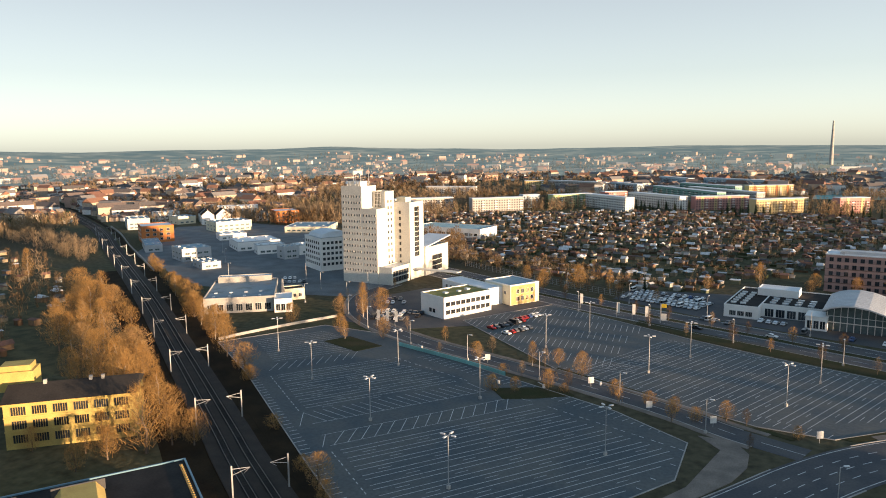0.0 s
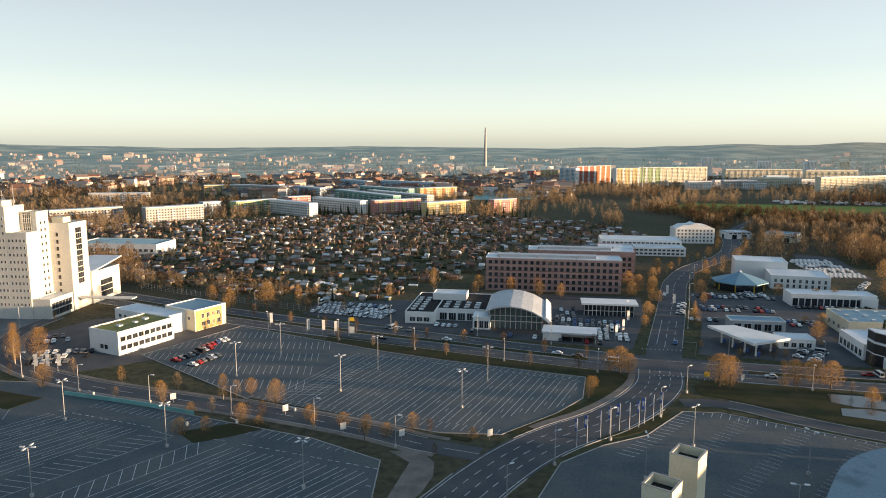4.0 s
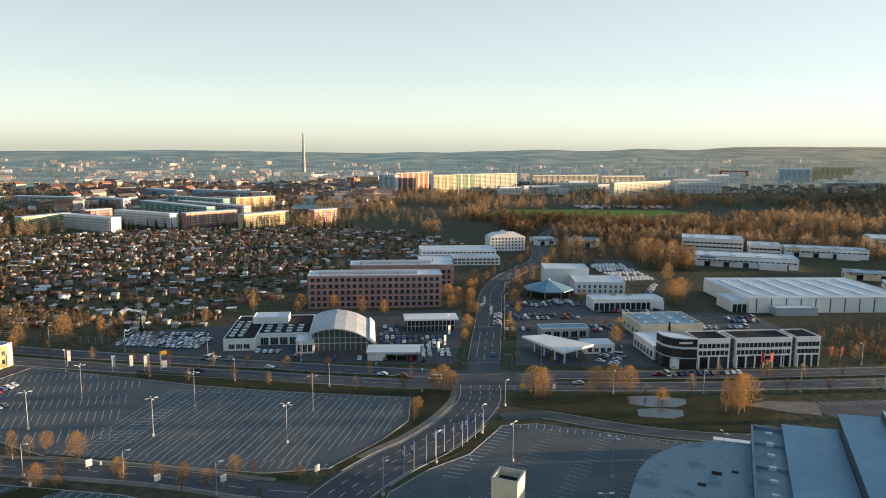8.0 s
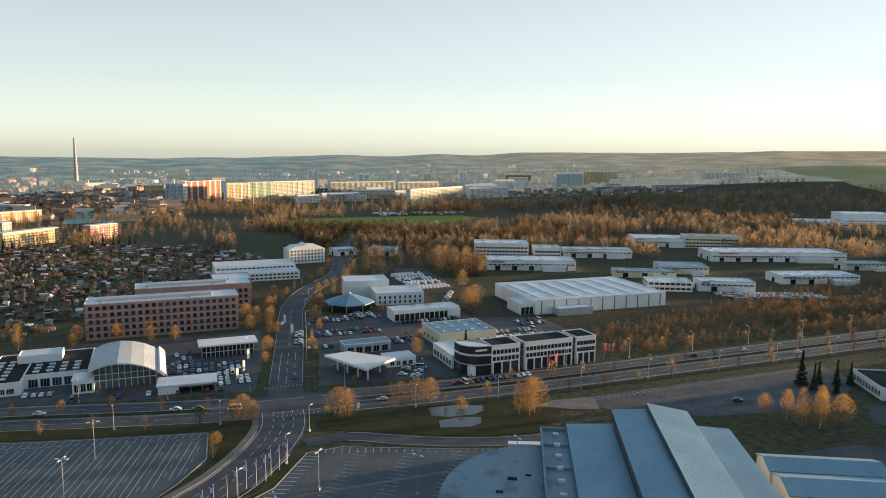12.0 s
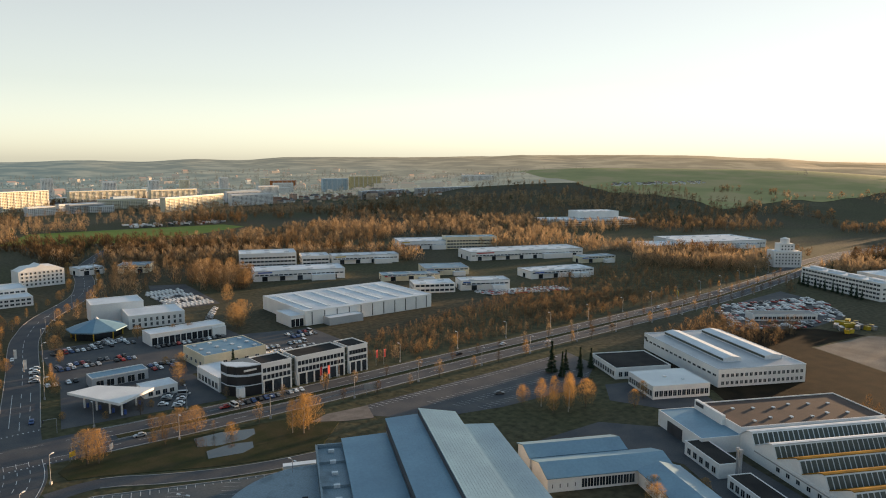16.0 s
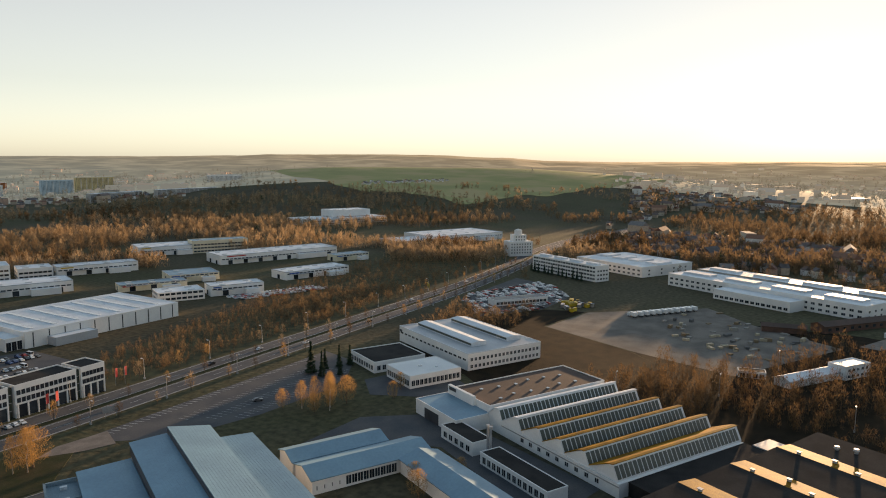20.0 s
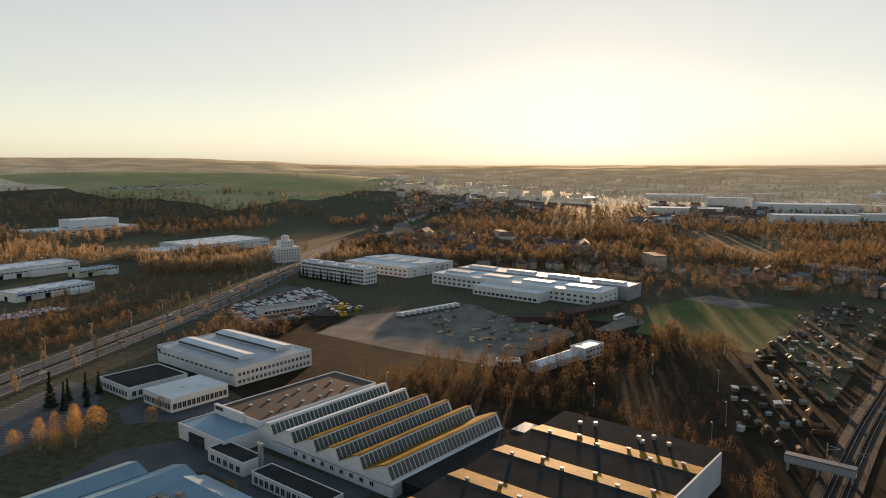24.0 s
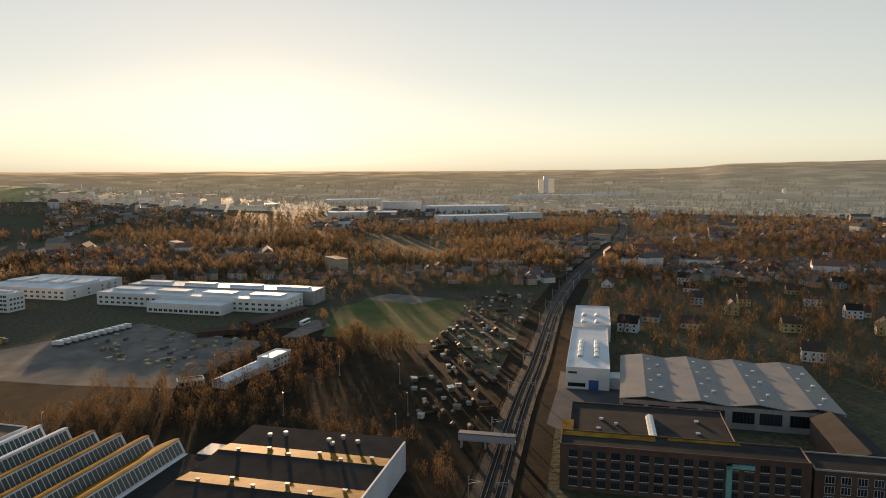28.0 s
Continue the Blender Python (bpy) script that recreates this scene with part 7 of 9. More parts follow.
def trunk_mesh(seed, height, girth, bark, limbs=7, spread=0.5, start=0.3):
    rng = random.Random(seed)
    bm = bmesh.new()
    p, r = Vector((0, 0, -0.3)), girth
    steps = 5
    nodes = [p]
    for i in range(steps):
        q = Vector((rng.uniform(-0.2, 0.2) * i, rng.uniform(-0.2, 0.2) * i, height * 0.92 * (i + 1) / steps))
        tube(bm, nodes[-1], q, r * (1 - i / steps) + 0.03, r * (1 - (i + 1) / steps) + 0.02, 6)
        nodes.append(q)
    for k in range(limbs):
        t = start + (0.95 - start) * k / limbs
        i = min(int(t * steps), steps - 1)
        o = nodes[i].lerp(nodes[i + 1], t * steps - i)
        a = k * 2.4 + rng.random()
        reach = height * spread * (1.1 - t) * rng.uniform(0.6, 1.0)
        e = o + Vector((math.cos(a) * reach, math.sin(a) * reach, reach * rng.uniform(0.6, 1.3)))
        tube(bm, o, e, girth * 0.35 * (1.1 - t), 0.03, 4)
        for s in (-1, 1):
            mid = o.lerp(e, 0.55)
            b = a + s * 0.8
            tube(bm, mid, mid + Vector((math.cos(b) * reach * 0.4, math.sin(b) * reach * 0.4, reach * 0.5)), girth * 0.16 * (1.1 - t), 0.02, 3)
    return mesh_from(bm, "trunk", bark)


def conifer_cloud(n, seed, height, radius):
    r = np.random.RandomState(seed)
    a, k = r.rand(n) * 2 * np.pi, r.rand(n) ** 1.4
    rad = radius * (1 - k) * (0.55 + 0.45 * r.rand(n)) * (0.8 + 0.2 * np.sin(k * 40))
    c = np.stack([rad * np.cos(a), rad * np.sin(a), 0.6 + (height - 0.6) * k], 1)
    d = np.stack([np.cos(a), np.sin(a), -0.35 + 0 * a], 1) + r.randn(n, 3) * 0.2
    d /= np.linalg.norm(d, axis=1, keepdims=True)
    s = np.cross(d, np.array([0, 0, 1.0]) + r.randn(n, 3) * 0.3)
    s /= np.linalg.norm(s, axis=1, keepdims=True)
    L, W = 1.1 * (0.6 + 0.8 * r.rand(n, 1)), 0.55 * (0.6 + 0.8 * r.rand(n, 1))
    return np.concatenate([c - d * L * 0.5 - s * W * 0.5, c - d * L * 0.5 + s * W * 0.5, c + d * L * 0.5], 1).reshape(-1, 3)


KINDS = {"bare_tree": [], "birch_tree": [], "leafy_tree": [], "conifer": [], "shrub": []}
for i in range(4):
    KINDS["bare_tree"].append((trunk_mesh(i, 11, 0.26, BARK, 9, 0.42), tri_mesh("crown", twig_cloud(1500, 40 + i, 12.5, 2.2, 4.3, 0.6, 1.5, 0.065, 0.35), TWIG)))
    KINDS["birch_tree"].append((trunk_mesh(20 + i, 12.5, 0.2, BIRCHBARK, 9, 0.26), tri_mesh("crown", twig_cloud(1100, 60 + i, 14, 2.4, 2.7, 0.65, 1.5, 0.06, 0.3), TWIG)))
    KINDS["leafy_tree"].append((trunk_mesh(30 + i, 8, 0.22, BARK, 8, 0.4), tri_mesh("crown", twig_cloud(1500, 80 + i, 9.5, 1.4, 3.4, 0.5, 0.75, 0.10, 0.25), DRYLEAF)))
    KINDS["conifer"].append((trunk_mesh(50 + i, 11, 0.22, BARK, 3, 0.05), tri_mesh("crown", conifer_cloud(900, 90 + i, 13, 2.8), NEEDLE)))
    KINDS["shrub"].append((trunk_mesh(70 + i, 2.6, 0.09, BARK, 8, 0.7, 0.05), tri_mesh("crown", twig_cloud(650, 99 + i, 4.2, 0.2, 2.2, 0.6, 0.9, 0.055, 0.3), TWIG)))
KINDS["street_tree"] = [(trunk_mesh(110 + i, 6, 0.12, BARK, 9, 0.3), tri_mesh("crown", twig_cloud(260, 120 + i, 7, 1.8, 1.7, 0.7, 1.1, 0.07, 0.3), (DARKTWIG, TANTWIG, DARKTWIG, TWIG)[i])) for i in range(4)]
TREE_LABELS = {"street_tree": "young bare street tree with thin twigs", "bare_tree": "bare winter tree with glowing orange-brown twigs", "birch_tree": "slender bare birch with a pale trunk", "leafy_tree": "round tree still holding rusty dry leaves", "conifer": "dark green pointed conifer", "shrub": "low bare shrub with brown twigs"}
count = 0


def tree(kind, x, y, h, seed=None):
    """A tree of that height, from one of the grown shapes."""
    global count
    count += 1
    rng = random.Random(count * 7 + 3)
    full = {"bare_tree": 12.5, "birch_tree": 14, "leafy_tree": 9.5, "conifer": 13, "shrub": 4.2, "street_tree": 7}[kind]
    s = h / full
    trunk, crown = KINDS[kind][rng.randrange(4)]
    wide = s * rng.uniform(0.85, 1.2)
    t = thing(kind, pose(x, y, 0, 0, 0, rng.uniform(0, 360)) @ Matrix.Diagonal((wide, wide, s, 1)), TREE_LABELS[kind], "shrub" if kind == "shrub" else "tree", kind.replace("_", " ") + "s")
    part("trunk", trunk, None, t)
    part("crown", crown, None, t)


def along(line, off, step, jitter, seed):
    rng = random.Random(seed)
    s, run, out = sides(line, off), 0.0, []
    for p, q in zip(s, s[1:]):
        run += (q - p).length
        if run >= step:
            run = 0.0
            out.append((p.x + rng.uniform(-jitter, jitter), p.y + rng.uniform(-jitter, jitter)))
    return out


rng = random.Random(4)
# by the tracks and the old factory
for x, y in scatter([(-232, 138), (-262, 152), (-330, 192), (-345, 180), (-270, 128), (-205, 105), (-170, 98), (-140, 88), (-128, 92), (-150, 104), (-205, 132)], 44, 31, 3, 4):
    tree(rng.choice(("bare_tree", "bare_tree", "birch_tree", "leafy_tree")), x, y, rng.uniform(11, 19))
for x, y in scatter([(-202, 150), (-225, 163), (-300, 205), (-340, 226), (-330, 232), (-262, 196), (-232, 182), (-205, 166)], 26, 32, 2, 4):
    tree(rng.choice(("bare_tree", "birch_tree", "bare_tree")), x, y, rng.uniform(7, 14))
for x, y, k, h in ((-187, 152, "leafy_tree", 10), (-178, 146, "shrub", 5), (-105, 103, "leafy_tree", 9), (-96, 96, "bare_tree", 8), (-115, 108, "shrub", 4), (-140, 122, "shrub", 4), (-160, 86, "bare_tree", 9), (-172, 92, "bare_tree", 8), (-180, 78, "bare_tree", 7), (-160, 78, "bare_tree", 7),
                   (-184, 200, "birch_tree", 8), (-190, 204, "bare_tree", 9), (-171, 208, "bare_tree", 9), (-219, 205, "bare_tree", 10), (-200, 230, "birch_tree", 14), (-205, 236, "birch_tree", 15), (-196, 238, "bare_tree", 13), (-210, 226, "leafy_tree", 10), (-125, 204, "bare_tree", 7), (-105, 208, "birch_tree", 9), (-98, 214, "bare_tree", 6), (-86, 206, "leafy_tree", 9),
                   (-105, 180, "shrub", 5), (-98, 182, "bare_tree", 5), (-71, 196, "shrub", 5), (-90, 189, "bare_tree", 7), (-85, 190, "shrub", 3), (-60, 194, "shrub", 4), (-45, 188, "shrub", 4), (-20, 190, "shrub", 3.5), (-38, 192, "bare_tree", 6), (-52, 192, "shrub", 4.5), (-110, 196, "shrub", 3.5),
                   (28, 258, "leafy_tree", 10), (24, 256, "bare_tree", 9), (31, 256, "leafy_tree", 8), (15, 228, "birch_tree", 8), (17, 240, "shrub", 4), (61, 247, "leafy_tree", 12), (64, 245, "bare_tree", 12), (94, 253, "leafy_tree", 10), (99, 251, "leafy_tree", 10), (88, 254, "bare_tree", 9), (129, 224, "birch_tree", 15), (126, 227, "birch_tree", 13), (132, 226, "bare_tree", 14),
                   (108, 240, "shrub", 5), (84, 252, "shrub", 4), (59, 403, "leafy_tree", 10), (47, 392, "leafy_tree", 9), (52, 404, "leafy_tree", 11), (86, 404, "leafy_tree", 9), (60, 380, "leafy_tree", 7), (83, 380, "leafy_tree", 7), (52, 350, "leafy_tree", 6), (70, 330, "leafy_tree", 6), (94, 430, "leafy_tree", 11), (48, 420, "bare_tree", 10), (65, 440, "leafy_tree", 9), (72, 470, "leafy_tree", 10),
                   (-64, 390, "birch_tree", 14), (-142, 334, "bare_tree", 14), (-126, 337, "birch_tree", 13), (-159, 328, "bare_tree", 11), (-175, 340, "bare_tree", 10), (-100, 330, "leafy_tree", 6), (-112, 350, "conifer", 9), (-86, 372, "leafy_tree", 8), (-40, 388, "leafy_tree", 7), (-4, 388, "leafy_tree", 8), (8, 386, "leafy_tree", 8),
                   (142, 312, "conifer", 11), (118, 318, "leafy_tree", 8), (124, 330, "bare_tree", 9), (182, 398, "leafy_tree", 15), (190, 404, "leafy_tree", 15), (226, 398, "conifer", 6), (232, 396, "conifer", 6), (238, 398, "conifer", 6),
                   (258, 214, "conifer", 15), (256, 206, "conifer", 12), (266, 212, "conifer", 10), (272, 208, "conifer", 11), (278, 206, "conifer", 10), (262, 200, "conifer", 9), (220, 181, "birch_tree", 14), (225, 177, "birch_tree", 15), (229, 180, "birch_tree", 13), (222, 175, "birch_tree", 14), (232, 174, "bare_tree", 12), (218, 186, "birch_tree", 12), (213, 192, "bare_tree", 9),
                   (216, 178, "bare_tree", 9), (246, 160, "bare_tree", 8), (258, 164, "bare_tree", 8), (176, 106, "bare_tree", 9), (184, 112, "leafy_tree", 7), (196, 102, "leafy_tree", 6), (238, 140, "shrub", 4)):
    tree(k, x, y, h)
for x, y, k, h in ((-154, 100, "bare_tree", 11), (-149, 103, "bare_tree", 10), (-166, 107, "bare_tree", 12), (-183, 116, "birch_tree", 12), (-219, 132, "bare_tree", 11), (-168, 85, "bare_tree", 6), (-165, 89, "bare_tree", 6), (-424, 195, "birch_tree", 20), (-331, 225, "leafy_tree", 6), (181, 391, "leafy_tree", 14), (210, 470, "leafy_tree", 13),
                   (243, 513, "leafy_tree", 15), (245, 587, "leafy_tree", 16), (265, 585, "leafy_tree", 15), (65, 297, "shrub", 3), (78, 287, "shrub", 3), (96, 289, "shrub", 3), (122, 345, "shrub", 4), (116, 308, "shrub", 3), (-39, 398, "bare_tree", 9), (-20, 396, "bare_tree", 9), (-5, 400, "bare_tree", 10), (128, 405, "leafy_tree", 8), (144, 395, "leafy_tree", 8), (153, 394, "leafy_tree", 8)):
    tree(k, x, y, h)
for off, seed in ((0.0, 51), (17.5, 52), (-17.0, 53)):
    for x, y in along(avenue_line, off, 15, 1.0, seed):
        if -170 < x < 640 and not (25 < x < 75):
            if off == 0 or not any(inside(x, y, p) for p in YARDS):
                tree("street_tree", x, y, rng.uniform(5, 9))
for x, y in along(access_line, 7, 17, 1.0, 54) + along(access_line, -7, 21, 1.0, 55):
    if not any(inside(x, y, p) for p in YARDS):
        tree("street_tree", x, y, rng.uniform(4.5, 7.5))
for x, y in along(cross_line, 10.5, 16, 1, 56) + along(cross_line, -10.5, 18, 1, 57):
    if y > 320 and not blocked(x, y, -4):
        tree(rng.choice(("leafy_tree", "bare_tree", "birch_tree")), x, y, rng.uniform(5, 9))


for x, y in along([q for q in rail_line if -430 < q.x < -135], 16, 7, 2.5, 61) + along([q for q in rail_line if -330 < q.x < -170], -14, 9, 2.5, 62):
    if not any(inside(x, y, p) for p in YARDS):
        tree(rng.choice(("bare_tree", "shrub", "birch_tree", "bare_tree")), x, y, rng.uniform(4.5, 9))


def woods(name, areas, material, label, n_twigs=60, seed=1, kind="stuff"):
    """Many trees joined: thin trunks and twig clouds, over areas of (outline, number, low, high)."""
    clouds = [twig_cloud(n_twigs, seed * 10 + i, 1.0, 0.12, 0.26, 0.72, 0.2, 0.022, shell=0.3, lean=0.05) for i in range(8)]
    r, out = np.random.RandomState(seed), []
    for poly, n, h0, h1 in areas:
        for x, y in scatter(poly, n, seed + n, 1.0):
            h, a = h0 + (h1 - h0) * r.rand(), r.rand() * 6.28
            c = clouds[r.randint(8)]
            w = h * (0.8 + 0.5 * r.rand())
            R = np.array([[math.cos(a) * w, -math.sin(a) * w, 0], [math.sin(a) * w, math.cos(a) * w, 0], [0, 0, h]])
            z = far_height(x, y, math.hypot(x, y))
            stem = np.array([[-0.012, 0, -0.02], [0.012, 0, -0.02], [0, 0, 0.8], [0, -0.012, -0.02], [0, 0.012, -0.02], [0, 0, 0.8]])
            out.append(np.concatenate([c, stem]) @ R.T + [x, y, z])
    ob = new(name, tri_mesh(name, np.concatenate(out), material))
    return tagged(ob, label, "trees", kind=kind)


WOOD_A = [([(-420, 220), (-300, 160), (-215, 95), (-250, 60), (-420, 130), (-600, 240)], 60, 7, 15), ([(105, 470), (200, 548), (250, 560), (285, 650), (345, 705), (520, 690), (620, 800), (520, 880), (300, 840), (170, 750), (165, 620)], 620, 9, 17), ([(195, 520), (240, 500), (262, 530), (230, 590)], 60, 12, 20),
          ([(600, 660), (800, 640), (1060, 770), (1320, 700), (1500, 900), (1100, 1150), (700, 1050), (560, 900)], 700, 9, 17), ([(-300, 395), (-210, 365), (-90, 338), (-88, 352), (-200, 385), (-290, 420)], 70, 6, 12), ([(-330, 400), (-240, 350), (-232, 372), (-300, 470), (-360, 480)], 90, 7, 14)]
WOOD_B = [([(200, 312), (312, 345), (420, 335), (490, 290), (340, 268), (205, 268)], 620, 2.5, 6), ([(340, 268), (640, 290), (680, 330), (560, 400), (430, 370), (330, 350)], 620, 3, 8), ([(330, 212), (420, 222), (560, 232), (600, 250), (480, 175), (385, 165)], 200, 4, 10),
          ([(540, -70), (600, 60), (660, 190), (760, 240), (860, 160), (800, -60), (640, -190), (560, -130)], 240, 7, 13), ([(420, -60), (470, -40), (505, -110), (440, -100)], 60, 7, 13)]
WOOD_C = [([(-760, 470), (-560, 520), (-420, 560), (-380, 640), (-480, 700), (-700, 760), (-950, 640)], 420, 7, 15), ([(-1100, 700), (-600, 800), (-500, 1000), (-900, 1300), (-1500, 1100)], 500, 8, 16), ([(600, -250), (780, -360), (1000, -500), (1100, -380), (900, -200), (720, -150)], 240, 6, 12),
          ([(-700, 340), (-460, 270), (-470, 250), (-720, 290)], 160, 6, 12)]
WOOD_E = [([(330, -170), (470, -240), (640, -330), (860, -500), (900, -800), (600, -760), (380, -560), (280, -420), (190, -330), (250, -280)], 2900, 5, 14), ([(381, -87), (393, -42), (456, -52), (466, -104)], 120, 6, 11), ([(262, -30), (300, -20), (340, -60), (300, -70), (270, -55)], 60, 2, 5)]
WOOD_F = [([(560, -215), (760, -345), (1000, -510), (1300, -690), (1350, -420), (1000, -280), (760, -200)], 520, 7, 14), ([(700, -385), (840, -480), (1000, -585), (1300, -770), (1300, -1100), (900, -1050), (620, -760)], 900, 6, 14), ([(700, 60), (1050, 200), (1250, 20), (1200, -180), (900, -150)], 420, 6, 13), ([(582, -50), (592, -130), (562, -190), (620, -255), (700, -190), (700, -40), (640, 25)], 300, 6, 13)]
WOOD_D = [([(300, 85), (352, 64), (400, 110), (445, 60), (470, 30), (430, -15), (392, -52), (330, -30), (285, 10)], 300, 4, 11), ([(200, -60), (262, -30), (300, 30), (262, 60), (262, 100), (300, 108), (350, 66), (300, -20), (250, -66)], 260, 3, 8)]
THICKET = [([(200, 312), (312, 345), (420, 345), (490, 300), (340, 274), (205, 276)], 1700, 1.2, 3.8), ([(340, 274), (640, 292), (680, 330), (560, 400), (430, 370), (330, 350)], 1500, 1.5, 4.5), ([(330, 212), (420, 222), (560, 232), (600, 250), (480, 175), (385, 165)], 160, 2, 5)]
GARDEN_TREES = [(GARDENS, 2300, 2.0, 5.5), (GARDENS_2, 40, 3, 5)]
FLATS_TREES = [([(-480, 690), (-100, 860), (60, 800), (120, 900), (0, 1100), (-300, 1050), (-560, 800)], 420, 7, 14), ([(-150, 1200), (400, 1080), (600, 1250), (500, 1450), (0, 1450)], 420, 8, 16)]
woods("wood_trees", [(p, int(n * 0.36), a, b) for p, n, a, b in WOOD_A], TANTWIG, "golden-brown bare trees within the woodland belt", 80, 2)
woods("wood_trees", [(p, int(n * 0.7), a, b) for p, n, a, b in WOOD_A], BROWNTWIG, "belt of dull brown bare woodland", 80, 14)
woods("young_trees", WOOD_B, BROWNTWIG, "young rust-coloured trees and scrub on fallow ground", 60, 3)
woods("valley_trees", WOOD_C, GREYTWIG, "grey-brown bare trees along the railway", 80, 4)
woods("dark_trees", WOOD_E, DARKTWIG, "dark brown bare trees between the houses and the tracks", 54, 12)
woods("town_trees", WOOD_F, BROWNTWIG, "brown bare trees between the town houses", 54, 13)
woods("scrub_trees", WOOD_D, DARKTWIG, "dark brown scrub round the works", 70, 7)
woods("thicket", THICKET, RUSTTWIG, "dense rust-brown scrub beside the avenue", 40, 9)
woods("garden_trees", GARDEN_TREES, GREYTWIG, "small bare fruit trees among the gardens", 60, 5)
woods("estate_trees", FLATS_TREES, TANTWIG, "bare trees between the housing blocks", 60, 6)


def field_edge(yaw):
    """How far off the green fields on the long hill begin."""
    return lerp_profile([(-45, 2440), (-50, 1900), (-55, 1640), (-60, 1560), (-63.3, 1420), (-66, 1530), (-70, 1610), (-74, 1780), (-78, 2060), (-82, 2330), (-86, 2520)], yaw) + 45 * noise.noise(Vector((yaw / 1.3, 0.3, 6.1)))


def far_trees(n, seed):
    """Trees over the distance, in belts of lighter and darker growth."""
    r = random.Random(seed)
    fine = [twig_cloud(34, 300 + i, 1.0, 0.06, 0.3, 0.78, 0.3, 0.05, shell=0.3) for i in range(8)]
    cloud = [twig_cloud(20, 320 + i, 1.0, 0.0, 0.36, 0.6, 0.36, 0.10, shell=0.3) for i in range(6)]
    out, got = {"tan": [], "grey": [], "dark": [], "hazy": [], "brown": [], "needle": []}, 0
    while got < n:
        yaw, u = r.uniform(-145, 72), r.random()
        a = radians(yaw)
        d = (700 ** -0.8 + (3350 ** -0.8 - 700 ** -0.8) * u) ** (-1 / 0.8)
        x, y = -d * math.sin(a), d * math.cos(a)
        open_field = -86 < yaw < -45 and 2500 > d > field_edge(yaw) + r.uniform(-30, 60) and noise.noise(Vector((x / 70, y / 300, 9.1))) < 0.6
        if open_field or noise.noise(Vector((x / 180, y / 180, 1.3))) + 0.5 * noise.noise(Vector((x / 60, y / 60, 4.4))) < -0.05 or blocked(x, y, 3) or inside(x, y, GARDENS) or inside(x, y, FIELD):
            got += 0.1
            continue
        got += 1
        if -60 < yaw < -38 and d > 1450 and r.random() < 0.3:
            continue
        h = r.uniform(7, 16)
        w = h * r.uniform(0.7, 1.2)
        tone = noise.noise(Vector((x / 240, y / 240, 2.2))) + r.uniform(-0.12, 0.12)
        slope = -78 < yaw < -38
        # Beyond 1800 m trees take the glowing material with painted haze.
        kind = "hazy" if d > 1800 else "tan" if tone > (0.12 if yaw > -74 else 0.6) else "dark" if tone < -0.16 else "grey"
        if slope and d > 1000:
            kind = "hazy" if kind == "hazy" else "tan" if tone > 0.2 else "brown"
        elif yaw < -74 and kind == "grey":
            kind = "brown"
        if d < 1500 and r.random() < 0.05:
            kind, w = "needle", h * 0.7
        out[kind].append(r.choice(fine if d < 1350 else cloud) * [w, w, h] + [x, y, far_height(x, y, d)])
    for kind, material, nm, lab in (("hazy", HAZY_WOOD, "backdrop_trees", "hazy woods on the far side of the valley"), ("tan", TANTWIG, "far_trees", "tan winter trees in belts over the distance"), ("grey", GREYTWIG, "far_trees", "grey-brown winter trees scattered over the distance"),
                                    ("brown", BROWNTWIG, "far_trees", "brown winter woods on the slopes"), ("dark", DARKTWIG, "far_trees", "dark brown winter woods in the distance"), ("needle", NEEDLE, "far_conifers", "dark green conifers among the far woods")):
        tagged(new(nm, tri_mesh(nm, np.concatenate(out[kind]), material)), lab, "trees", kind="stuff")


FIELD = [(145, 940), (200, 1060), (460, 1040), (470, 990), (294, 875)]
far_trees(30000, 8)
bm = bmesh.new()
slab(bm, FIELD, -0.3, 0.15)
thing("ground_meadow", Matrix(), "bright green playing field between woods", "field", kind="structure", bm=recalc(bm), material=MEADOWGRASS)
V, F, nu, nv = [], [], 60, 24
for j in range(nv + 1):
    for i in range(nu + 1):
        yaw = -45 - 41 * i / nu
        r = field_edge(yaw) + (2540 - field_edge(yaw)) * j / nv
        q = Vector((-r * math.sin(radians(yaw)), r * math.cos(radians(yaw)), 0))
        V.append((q.x, q.y, far_height(q.x, q.y, r) + 0.8))
for j in range(nv):
    for i in range(nu):
        k = j * (nu + 1) + i
        F.append((k, k + 1, k + nu + 2, k + nu + 1))
me = bpy.data.meshes.new("ground_hill_field")
me.from_pydata(V, [], F)
# Grass with the distance haze painted in as a weak glow.
me.materials.append(HAZYGRASS)
tagged(new("ground_hill_field", me), "green winter fields on the long hill", "field", kind="structure")
# Strips of litter along the tracks, with shade darkened into their colour.
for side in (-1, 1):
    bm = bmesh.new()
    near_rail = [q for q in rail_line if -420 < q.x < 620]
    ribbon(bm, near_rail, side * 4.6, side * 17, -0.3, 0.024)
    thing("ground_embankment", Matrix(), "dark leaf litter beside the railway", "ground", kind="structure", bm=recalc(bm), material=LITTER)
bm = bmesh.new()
# Litter sheet under the scrub; its darkness is painted shade.
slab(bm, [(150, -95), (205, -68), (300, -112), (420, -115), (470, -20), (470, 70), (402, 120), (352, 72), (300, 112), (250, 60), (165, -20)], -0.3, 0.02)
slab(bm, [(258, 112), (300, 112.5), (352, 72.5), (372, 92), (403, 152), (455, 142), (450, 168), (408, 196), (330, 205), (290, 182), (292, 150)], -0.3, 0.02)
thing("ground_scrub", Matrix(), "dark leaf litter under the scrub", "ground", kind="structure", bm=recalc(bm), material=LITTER)
